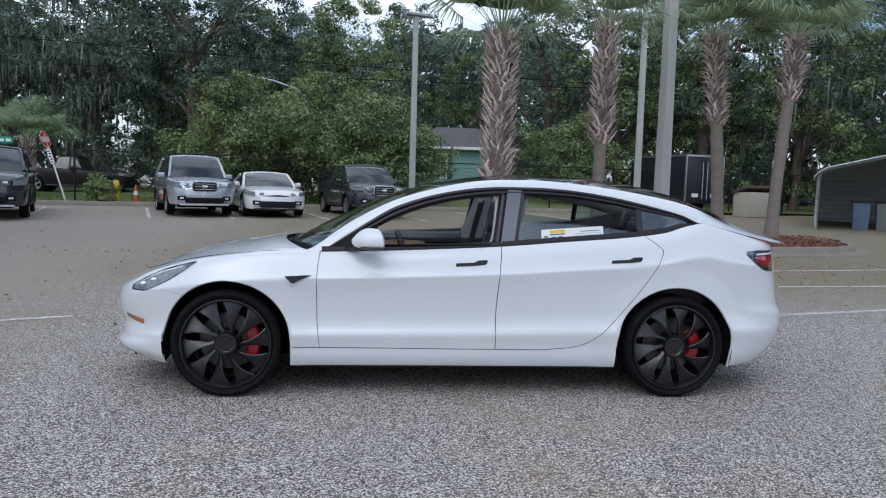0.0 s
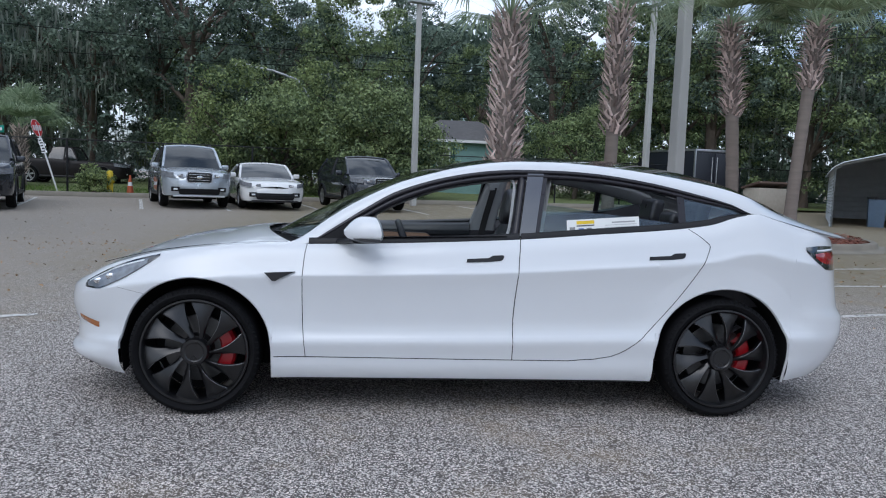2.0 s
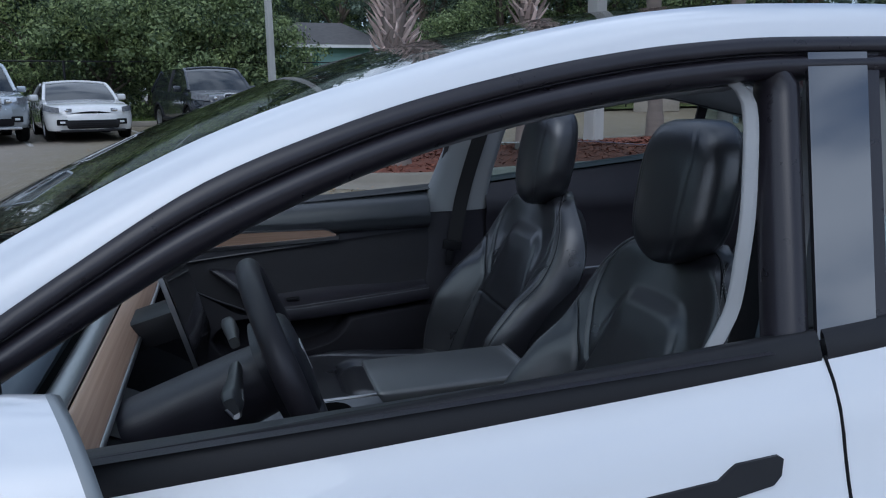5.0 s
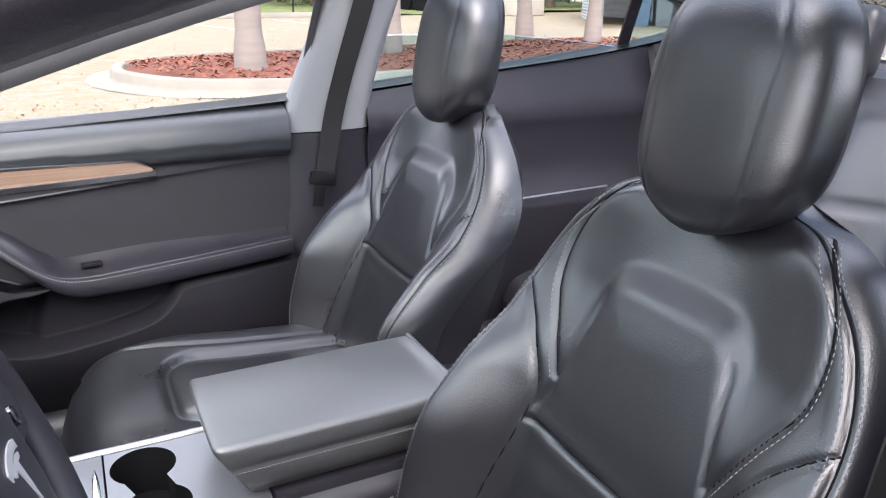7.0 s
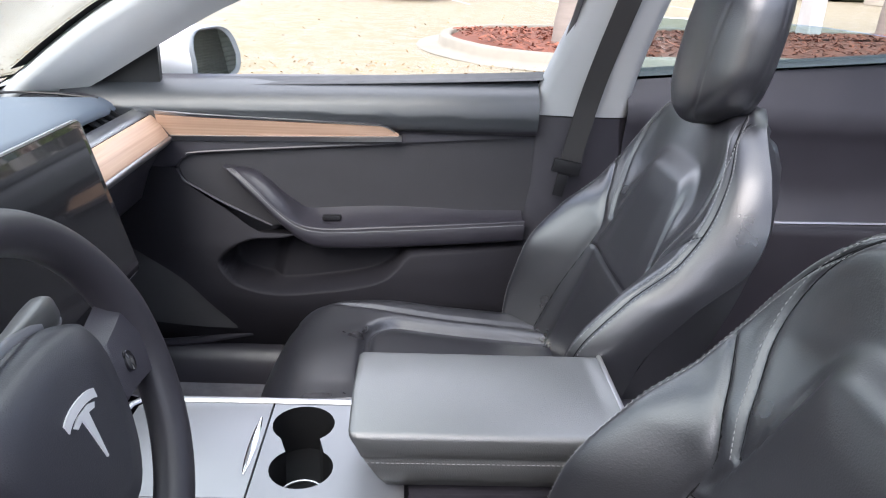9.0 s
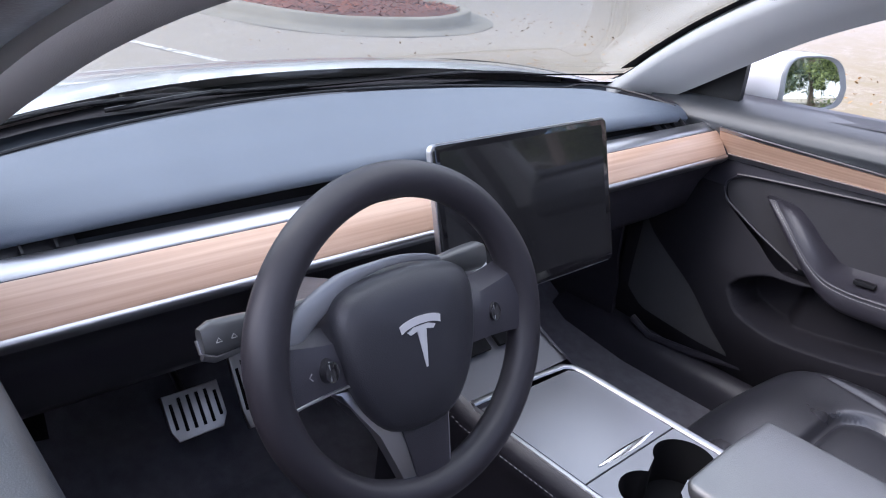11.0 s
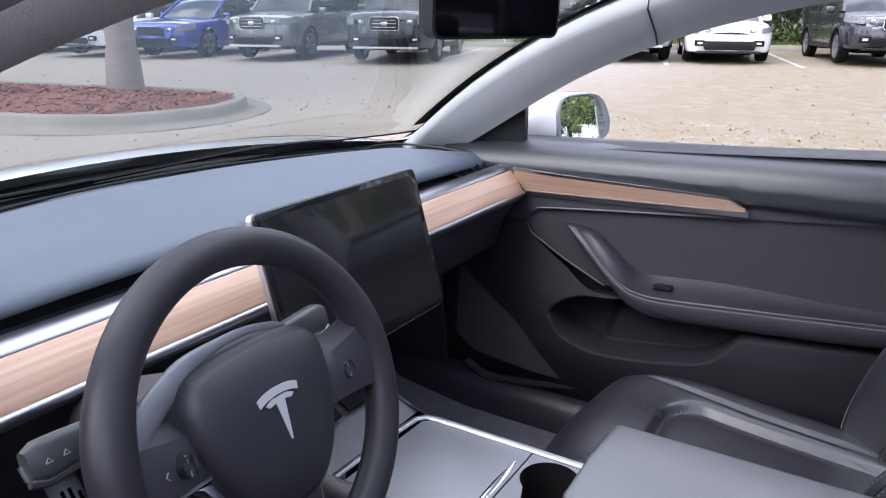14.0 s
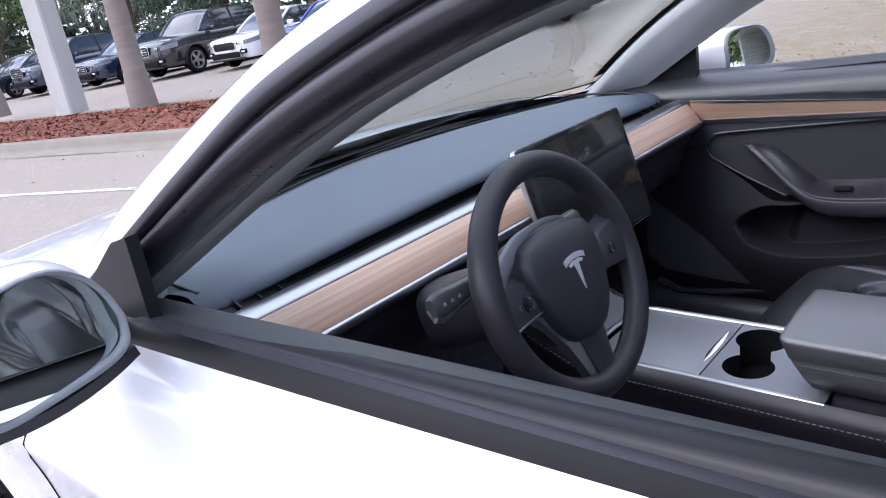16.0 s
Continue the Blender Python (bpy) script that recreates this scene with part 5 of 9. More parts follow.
    for t in steps(0, 1, 72):
        e = lin(t, [(0, 0.22), (0.02, 0.50), (0.06, 0.72), (0.12, 0.86), (0.22, 0.955), (0.36, 0.995), (0.55, 1.0), (0.72, 0.965), (0.83, 0.895), (0.91, 0.79), (0.965, 0.64), (1, 0.40)])
        row = []
        for k in range(144):
            a = math.tau * k / 144
            ca, sa = math.cos(a), math.sin(a)
            hw = 0.113 * e
            y = math.copysign(abs(ca) ** 0.78, ca) * hw
            front = sa < 0
            dx = (0.066 if front else 0.056) * e ** 0.6
            x = 0.398 + 0.036 * t + math.copysign(abs(sa) ** 0.80, sa) * dx
            z = 0.982 + 0.252 * t
            # the lower rim climbs towards the sides
            z += 0.034 * (1 - t) ** 2 * (abs(y) / 0.116) ** 1.5
            if front:
                x -= groove(abs(abs(y) - (0.062 + 0.012 * t) * min(1.0, e + 0.06)), 0.0030, 0.0022)
            elif abs(sa) < 0.5:
                y *= 1 - 0.012 * math.exp(-((abs(sa) - 0.28) / 0.05) ** 2)
            row.append(Vector((x, y, z)))
        rows.append(row)
    vs = grid(bm, rows, close_v=True)
    bm.faces.new(vs[0][::-1])
    bm.faces.new(vs[-1])
    bmesh.ops.recalc_face_normals(bm, faces=bm.faces[:])
    part("headrest", bm, M["leather"], seat, "black leather headrest", sharp=65)
    return seat


def place_part(ob, parent, m):
    ob.parent = parent
    ob.matrix_basis = m
    return ob


def make_seats(car):
    a = make_seat()
    place_part(a, car, Matrix.Translation((-0.030, -0.365, 0)))
    b = copy_thing(a, Matrix.Translation((0.028, 0.372, 0)))
    b.parent = car
    # rear bench
    bench = new("rear_bench")
    bench.parent = car
    bm = bmesh.new()
    rows = []
    for v in steps(0, 1, 26):
        rows.append([Vector((0.74 + 0.50 * v, 0.66 * u, lin(v, [(0, 0.42), (0.06, 0.475), (0.25, 0.495), (1, 0.45)]) - 0.02 * math.cos(u * 9.4) + groove(abs(abs(u) - 0.33) * 0.66, 0.01, 0.01))) for u in steps(-1, 1, 60)])
    grid(bm, rows, flip=True)
    grid(bm, [rows[0], [Vector((p.x + 0.02, p.y, 0.28)) for p in rows[0]]], flip=True)
    part("bench_cushion", bm, M["leather"], bench, sharp=60)
    bm = bmesh.new()
    rows = []
    for v in steps(0, 1, 40):
        z = 0.44 + 0.60 * v
        rows.append([Vector((1.17 + 0.26 * v + 0.05 * math.cos(u * 9.4) * (1 - 0.4 * v) + 0.05 * smooth01((v - 0.86) / 0.14) - groove(abs(abs(u) - 0.33) * 0.66, 0.008, 0.01) - groove(abs(v - 0.55) * 0.6, 0.008, 0.006), 0.66 * u * (1 - 0.10 * v), z)) for u in steps(-1, 1, 70)])
    grid(bm, rows)
    top = rows[-1]
    grid(bm, [top, [p + Vector((0.16, 0, 0.0)) for p in top]])
    part("bench_back", bm, M["leather"], bench, sharp=60)
    for y, w, h in ((-0.36, 0.13, 0.17), (0.36, 0.13, 0.17), (0.0, 0.11, 0.09)):
        bm = bmesh.new()
        box(bm, (1.47, y, 1.03 + h / 2), (0.09, w * 2, h), rot=(0, 12, 0), bevel=0.038, seg=4)
        part("headrest", bm, M["leather"], bench, sharp=60)
    bm = bmesh.new()
    box(bm, (1.70, 0, 1.025), (0.42, 1.15, 0.02), bevel=0.004)
    part("parcel_shelf", bm, M["carpet"], car)


def across(bm, section, ys, bend=None, flip=False):
    """A section in x and z drawn out along y."""
    rows = []
    for y in ys:
        rows.append([Vector((x + (bend(y, i) if bend else 0), y, z)) for i, (x, z) in enumerate(section)])
    grid(bm, rows, flip=flip)
    return rows


def make_dash(car):
    dash = new("dashboard")
    dash.parent = car
    ys = steps(-0.732, 0.732, 56)
    # upper pad, with a curved front edge and round ends
    def front(y):
        return -1.085 + 0.40 * y * y
    bm = bmesh.new()
    rows = []
    for y in steps(-0.705, 0.705, 64):
        e = smooth01((abs(y) - 0.60) / 0.105)
        f = front(y) + 0.10 * e
        r = -0.652 - 0.02 * e
        row = []
        for t in steps(0, 1, 16):
            x = f + (r - f) * t
            z = lin(t, [(0, 0.912), (0.05, 0.925), (0.3, 0.942), (0.7, 0.945), (0.93, 0.933), (1, 0.922)]) - 0.012 * (y / 0.7) ** 2 - 0.010 * e
            row.append(Vector((x, y, z)))
        row.append(Vector((r - 0.004, y, 0.913 - 0.012 * (y / 0.7) ** 2 - 0.01 * e)))
        row.append(Vector((r - 0.03, y, 0.902 - 0.012 * (y / 0.7) ** 2 - 0.01 * e)))
        rows.append(row)
    grid(bm, rows)
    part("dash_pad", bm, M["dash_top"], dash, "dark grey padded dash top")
    # border seam line of the pad, and the dark apron up to the glass
    bm = bmesh.new()
    ends = [(-0.70, 0.690, 0.922), (-0.78, 0.690, 0.928), (-0.85, 0.684, 0.930), (-0.90, 0.662, 0.930), (-0.925, 0.630, 0.928)]
    ring = [Vector((x, -y, z)) for x, y, z in ends] + [Vector((front(y) + 0.022, y, 0.9315 - 0.012 * (y / 0.7) ** 2)) for y in steps(-0.58, 0.58, 40)] + [Vector(q) for q in ends[::-1]]
    tube(bm, ring, 0.0028, seg=6)
    part("pad_edge", bm, M["black_satin"], dash)
    bm = bmesh.new()
    rows = []
    for y in steps(-0.74, 0.74, 40):
        v = y / 0.74
        x = cowl_x(v)
        z = lin(x, ROOF) - (lin(x, ROOF) - lin(max(x, -1.0), RAIL)) * v * v - 0.018
        rows.append([Vector((x, y, min(z, 0.94))), Vector((front(y) - 0.02, y, 0.918 - 0.012 * v * v)), Vector((front(y) + 0.05, y, 0.905)), Vector((-0.70, y, 0.885)), Vector((-0.668, y, 0.880))])
    grid(bm, rows)
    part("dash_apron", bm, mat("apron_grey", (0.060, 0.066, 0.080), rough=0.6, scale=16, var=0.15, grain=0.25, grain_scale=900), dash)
    # air slot, bright strip, veneer, lower bright edge
    bm = bmesh.new()
    across(bm, [(-0.690, 0.905), (-0.688, 0.876), (-0.650, 0.886)], ys)
    part("air_slot", bm, M["black_matte"], dash)
    bm = bmesh.new()
    across(bm, [(-0.652, 0.882), (-0.650, 0.8935), (-0.646, 0.8955), (-0.6190, 0.8872), (-0.6175, 0.8835)], steps(-0.730, 0.730, 40))
    part("bright_strip", bm, M["satin_metal"], dash, "satin silver trim strip")
    bm = bmesh.new()
    across(bm, [(-0.616, 0.8805), (-0.6135, 0.8845), (-0.610, 0.8845), (-0.592, 0.862), (-0.580, 0.844), (-0.577, 0.838), (-0.580, 0.834)], steps(-0.730, 0.730, 60))
    part("veneer", bm, M["wood"], dash, "pale brown open-pore wood veneer")
    bm = bmesh.new()
    across(bm, [(-0.578, 0.8395), (-0.5745, 0.8390), (-0.5720, 0.8345), (-0.5740, 0.829), (-0.582, 0.8205)], steps(-0.731, 0.731, 40))
    part("bright_edge", bm, M["satin_metal"], dash)
    bm = bmesh.new()
    rows = across(bm, [(-0.582, 0.8205), (-0.60, 0.808), (-0.628, 0.762), (-0.650, 0.70), (-0.72, 0.645), (-0.86, 0.62), (-1.0, 0.60)], ys)
    part("lower_dash", bm, M["soft_black"], dash)
    # end caps
    for s in (-1, 1):
        bm = bmesh.new()
        bm.faces.new([bm.verts.new(Vector((x, s * 0.734, z))) for x, z in [(-0.655, 0.905), (-0.612, 0.885), (-0.574, 0.838), (-0.574, 0.823), (-0.60, 0.808), (-0.628, 0.762), (-0.65, 0.70), (-0.72, 0.645), (-1.0, 0.60), (-1.0, 0.92), (-0.75, 0.925)]])
        part("end_cap", bm, M["soft_black"], dash)
    # vents at the ends
    for s in (-1, 1):
        bm = bmesh.new()
        box(bm, (-0.664, s * 0.625, 0.893), (0.030, 0.115, 0.006), rot=(0, 30, 0), bevel=0.002)
        for k in range(3):
            box(bm, (-0.664, s * (0.59 + 0.035 * k), 0.899), (0.03, 0.003, 0.012), rot=(0, 30, 0))
        part("side_vent", bm, M["black_satin"], dash)
    # floor, firewall, kick panels, sides of the cabin
    bm = bmesh.new()
    rows = []
    for x, z in ((-1.16, 0.66), (-1.10, 0.50), (-1.02, 0.36), (-0.90, 0.29), (-0.7, 0.262), (0.3, 0.255), (0.68, 0.26), (0.74, 0.29), (1.25, 0.30), (1.6, 0.5)):
        rows.append([Vector((x, y, z)) for y in steps(-0.80, 0.80, 20)])
    grid(bm, rows, flip=True)
    part("cabin_floor", bm, M["carpet"], car, "black carpet")
    bm = bmesh.new()
    box(bm, (-0.72, -0.40, 0.270), (0.56, 0.42, 0.014), rot=(0, 2, 0), bevel=0.006)
    part("floor_mat", bm, M["carpet"], car)
    bm = bmesh.new()
    tube(bm, [(-1.0, -0.60, 0.33), (-0.93, -0.605, 0.295), (-0.85, -0.60, 0.283), (-0.47, -0.58, 0.278), (-0.45, -0.56, 0.278), (-0.45, -0.26, 0.278)], 0.004, seg=5)
    part("mat_edge", bm, M["soft_black"], car)
    for s in (-1, 1):
        bm = bmesh.new()
        rows = []
        for x in steps(-1.02, 1.02, 50):
            rows.append([Vector((x, s * (abs(flank_x(x, max(z, 0.36)).y) - 0.055), z)) for z in steps(0.24, min(0.93, lin(x, TOP) - 0.015), 10)])
        grid(bm, rows)
        part("cabin_side", bm, M["soft_black"], car)
        bm = bmesh.new()
        rows = [[Vector((x, s * y, z)) for y, z in ((0.845, 0.31), (0.80, 0.345), (0.72, 0.345), (0.69, 0.32), (0.69, 0.25))] for x in steps(-0.95, 1.0, 20)]
        grid(bm, rows)
        part("door_sill", bm, M["soft_black"], car)
        bm = bmesh.new()
        rows = []
        for x in steps(-1.05, -0.79, 10):
            rows.append([Vector((x, s * (0.715 + 0.02 * (z < 0.5)), z)) for z in steps(0.27, 0.92, 8)])
        shell(bm, rows, 0.01)
        part("kick_panel", bm, M["soft_black"], car)


M["stalk_grey"] = mat("stalk_grey", (0.055, 0.057, 0.060), rough=0.32, var=0.15, scale=30)


def make_steering(car):
    sw = new("steering_wheel")
    sw.parent = car
    # local: x to the right, y up the wheel, z towards the driver
    a = radians(20)
    up, out = Vector((-math.sin(a), 0, math.cos(a))), Vector((math.cos(a), 0, math.sin(a)))
    rt = up.cross(out)
    c = Vector((-0.318, -0.356, 0.868))
    m = Matrix.Identity(4)
    for i in range(3):
        m[i][0], m[i][1], m[i][2], m[i][3] = rt[i], up[i], out[i], c[i]
    sw.matrix_basis = m
    bm = bmesh.new()
    pts, rr = [], []
    for k in range(96):
        t = math.tau * k / 96
        R = 0.1605
        pts.append((R * math.cos(t), R * math.sin(t) * (0.985 if math.sin(t) < 0 else 1.0), -0.002))
        g = max(0.0, math.cos((t - radians(14)) * 1)) ** 30 + max(0.0, math.cos(t - radians(166))) ** 30
        rr.append(0.0188 + 0.002 * min(1.0, g))
    tube(bm, pts, rr, seg=16, closed=True, up=(0, 0, 1))
    part("rim", bm, M["wheel_leather"], sw, "black leather steering wheel rim")
    bm = bmesh.new()
    out_l = [(-0.078, 0.042), (-0.058, 0.060), (0.0, 0.066), (0.058, 0.060), (0.078, 0.042), (0.080, 0.008), (0.071, -0.032), (0.054, -0.066), (0.026, -0.088), (-0.026, -0.088), (-0.054, -0.066), (-0.071, -0.032), (-0.080, 0.008)]
    rows = []
    for k, (s, z) in enumerate(((1.02, -0.040), (1.0, 0.000), (0.97, 0.012), (0.88, 0.019), (0.6, 0.024), (0.3, 0.026), (0.02, 0.0265))):
        dense = []
        n = len(out_l)
        for i in range(n):
            p0, p1, p2, p3 = (Vector(out_l[(i + d) % n]) for d in (-1, 0, 1, 2))
            for t in (0, 0.25, 0.5, 0.75):
                q = 0.5 * ((2 * p1) + (p2 - p0) * t + (2 * p0 - 5 * p1 + 4 * p2 - p3) * t * t + (3 * p1 - p0 - 3 * p2 + p3) * t ** 3)
                dense.append(Vector((q.x * s * 1.06 - 0.008, q.y * s * 1.04 + 0.006, z)))
        rows.append(dense)
    grid(bm, rows, close_v=True)
    bmesh.ops.recalc_face_normals(bm, faces=bm.faces[:])
    hub = part("hub_cover", bm, mat("hub_black", (0.022, 0.022, 0.028), rough=0.42, scale=18, var=0.15, grain=0.2, grain_scale=800, spec=0.6), sw)
    bm = bmesh.new()
    tube(bm, [Vector(q) for q in flowing([(-0.146, 0.020, -0.006), (-0.120, 0.046, -0.006), (-0.092, 0.064, -0.004), (-0.060, 0.077, -0.004), (-0.008, 0.082, -0.004), (0.036, 0.076, -0.010), (0.060, 0.068, -0.014)], 4)], [lin(k / 24, [(0, 0.010), (0.2, 0.0135), (0.4, 0.011), (0.62, 0.0050), (1, 0.003)]) for k in range(25)], seg=12, flat=0.35)
    part("hub_arc", bm, M["console_grey"], sw, "satin grey arc above the hub")
    # spokes with bright edges and thumb wheels
    for s in (-1, 1):
        bm = bmesh.new()
        rows = []
        for t in steps(0, 1, 10):
            x = s * (0.062 + 0.096 * t) - 0.004
            hh = 0.027 + 0.012 * t * t
            yc = 0.004 + 0.004 * t
            z = 0.004 - 0.004 * t
            rows.append([Vector((x, yc + hh + 0.004, z - 0.016)), Vector((x, yc + hh - 0.010, z)), Vector((x, yc, z + 0.003)), Vector((x, yc - hh + 0.002, z)), Vector((x, yc - hh, z - 0.016))])
        shell(bm, rows, 0.006)
        sp = part("spoke", bm, M["soft_black"], sw)
        bm = bmesh.new()
        tube(bm, [r[3] + Vector((0, 0.0, 0.0005)) for r in rows], 0.0016, seg=6)
        part("spoke_edge", bm, M["satin_metal"], sp)
        bm = bmesh.new()
        lathe(bm, [(0.0, 0.010), (0.010, 0.009), (0.0125, 0.0), (0.0125, -0.01), (0.0, -0.01)], Matrix.Translation((s * 0.104, 0.001, 0.004)) @ Matrix.Diagonal((0.72, 1.0, 1, 1)), seg=20, close=False)
        knob = part("thumb_wheel", bm, M["black_gloss"], sp)
        bm = bmesh.new()
        tube(bm, [(s * 0.104 - 0.0022, 0.001 + 0.0085 * math.sin(q), 0.0128 + 0.0 * q) for q in steps(-1.2, 1.2, 6)], 0.0009, seg=5)
        part("wheel_ring", bm, M["satin_metal"], sp)
        for dx in (-0.019, 0.019):
            bm = bmesh.new()
            q = s * 0.104 + dx
            tube(bm, [(q - math.copysign(0.0015, dx), 0.0045, 0.0072), (q + math.copysign(0.0015, dx), 0.001, 0.0072), (q - math.copysign(0.0015, dx), -0.0025, 0.0072)], 0.0006, seg=4)
            part("arrow_mark", bm, M["thread"], sp)
    # lower spoke: a satin metal tongue with a dark panel set into it
    bm = bmesh.new()
    prism(bm, [(-0.100, -0.024), (-0.076, -0.050), (-0.058, -0.082), (-0.047, -0.112), (-0.037, -0.142), (-0.028, -0.152), (0.016, -0.152), (0.023, -0.144), (0.028, -0.100), (0.036, -0.040)], Matrix.Translation((0, 0, -0.016)), 0.016, bevel=0.003)
    part("lower_spoke", bm, M["satin_metal"], sw)
    bm = bmesh.new()
    prism(bm, [(-0.042, -0.045), (-0.030, -0.10), (-0.024, -0.138), (-0.016, -0.1465), (0.012, -0.1465), (0.0195, -0.139), (0.0245, -0.10), (0.033, -0.045)], Matrix.Translation((0, 0, -0.008)), 0.0105, bevel=0.002)
    part("lower_panel", bm, M["soft_black"], sw)
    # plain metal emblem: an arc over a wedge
    bm = bmesh.new()
    arc = [(0.0245 * math.sin(t) * 1.15, 0.012 + 0.010 * (math.cos(t) - 1) * 0.9) for t in steps(-1.1, 1.1, 10)]
    outl = [(x, y + 0.004) for x, y in arc] + [(x * 0.95, y - 0.0035) for x, y in arc[::-1]]
    prism(bm, outl, Matrix.Translation((-0.008, 0.0125, 0.0250)), 0.0022)
    prism(bm, [(-0.0175, 0.0095), (-0.009, 0.0128), (0.009, 0.0128), (0.0175, 0.0095), (0.0140, 0.0062), (0.0055, 0.0080), (0.0008, -0.029), (-0.0008, -0.029), (-0.0055, 0.0080), (-0.0140, 0.0062)], Matrix.Translation((-0.008, 0.0065, 0.0250)), 0.0024)
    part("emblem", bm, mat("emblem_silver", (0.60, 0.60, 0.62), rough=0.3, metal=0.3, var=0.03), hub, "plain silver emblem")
    # column shroud and stalks
    col = new("steering_column")
    col.parent = car
    col.matrix_basis = m
    bm = bmesh.new()
    rows = []
    for z, sx, sy in ((-0.028, 0.046, 0.050), (-0.04, 0.050, 0.054), (-0.08, 0.054, 0.056), (-0.17, 0.056, 0.056), (-0.26, 0.058, 0.056)):
        rows.append([Vector((sx * math.copysign(abs(math.cos(k)) ** 0.7, math.cos(k)), -0.008 + sy * math.copysign(abs(math.sin(k)) ** 0.7, math.sin(k)), z)) for k in steps(0, math.tau, 32)[:-1]])
    vs = grid(bm, rows, close_v=True)
    bmesh.ops.recalc_face_normals(bm, faces=bm.faces[:])
    part("shroud", bm, M["soft_black"], col)
    for s in (-1, 1):
        bm = bmesh.new()
        rows = []
        for t in steps(0, 1, 12):
            x = s * (0.052 + 0.130 * t)
            w = lin(t, [(0, 0.009), (0.4, 0.011), (0.75, 0.0155), (0.95, 0.017), (1, 0.012)])
            h = lin(t, [(0, 0.008), (0.4, 0.010), (0.8, 0.013), (1, 0.008)])
            yc, zc = (0.050 if s > 0 else 0.046) - 0.004 * t, -0.072 - 0.010 * t
            rows.append([Vector((x, yc + w * math.copysign(abs(math.sin(k)) ** 0.55, math.sin(k)), zc + h * math.copysign(abs(math.cos(k)) ** 0.55, math.cos(k)))) for k in steps(0, math.tau, 20)[:-1]])
        vs = grid(bm, rows, close_v=True)
        bm.faces.new(vs[0])
        bm.faces.new(vs[-1])
        bmesh.ops.recalc_face_normals(bm, faces=bm.faces[:])
        st = part("stalk", bm, M["stalk_grey"], col)
        bm = bmesh.new()
        tube(bm, [r[14] for r in rows[5:]] + [rows[-1][10]], 0.0024, seg=6)
        tube(bm, [r[15] + Vector((0, -0.001, 0)) for r in rows[3:]], 0.0060, seg=8)
        part("stalk_trim", bm, M["satin_metal"], st)
        words = (("R", 0.128), ("N", 0.142), ("D", 0.156), ("P", 0.180)) if s > 0 else ()
        for ch, xx in words:
            cu = bpy.data.curves.new("letter", "FONT")
            cu.body = ch
            cu.size = 0.0075
            cu.extrude = 0.0002
            o = new("letter", cu)
            o.data.materials.append(M["thread"])
            o.parent = st
            o.matrix_basis = pose(xx - 0.010, 0.044, -0.0655 - 0.008 * (xx - 0.055) / 0.14 + 0.0005, 0, 0, 0)
        if s < 0:
            for xx in (-0.150, -0.165, -0.180):
                bm = bmesh.new()
                tube(bm, [(xx + 0.007, 0.040, -0.066), (xx + 0.010, 0.044, -0.066), (xx + 0.013, 0.040, -0.066), (xx + 0.007, 0.040, -0.066)], 0.0005, seg=4)
                part("icon_mark", bm, M["thread"], st)
    return sw


def make_screen(car):
    top, bot = Vector((-0.517, 0.003, 0.992)), Vector((-0.457, 0.003, 0.772))
    up = (top - bot).normalized()
    rt = Vector((0, 1, 0))
    out = rt.cross(up)
    m = Matrix.Identity(4)
    mid = (top + bot) / 2
    for i in range(3):
        m[i][0], m[i][1], m[i][2], m[i][3] = rt[i], up[i], out[i], mid[i]
    sc = new("centre_screen")
    sc.parent = car
    sc.matrix_basis = m
    bm = bmesh.new()
    prism(bm, rounded(0.362, 0.229, 0.010), Matrix.Translation((0, 0, -0.010)), 0.0085, bevel=0.002)
    part("screen_body", bm, M["satin_metal"], sc)
    bm = bmesh.new()
    prism(bm, rounded(0.3575, 0.2245, 0.009), Matrix.Translation((0, 0, -0.0015)), 0.0022, bevel=0.0006)
    part("screen_glass", bm, M["screen_glass"], sc, "switched-off black glass touch screen")
    bm = bmesh.new()
    prism(bm, rounded(0.335, 0.200, 0.004), Matrix.Translation((0, 0.004, 0.0008)), 0.0002)
    part("display", bm, mat("display_off", (0.012, 0.012, 0.013), rough=0.10, coat=0.6, var=0.05), sc)
    bm = bmesh.new()
    box(bm, (0, -0.02, -0.06), (0.12, 0.06, 0.12), bevel=0.015)
    part("screen_arm", bm, M["black_satin"], sc)


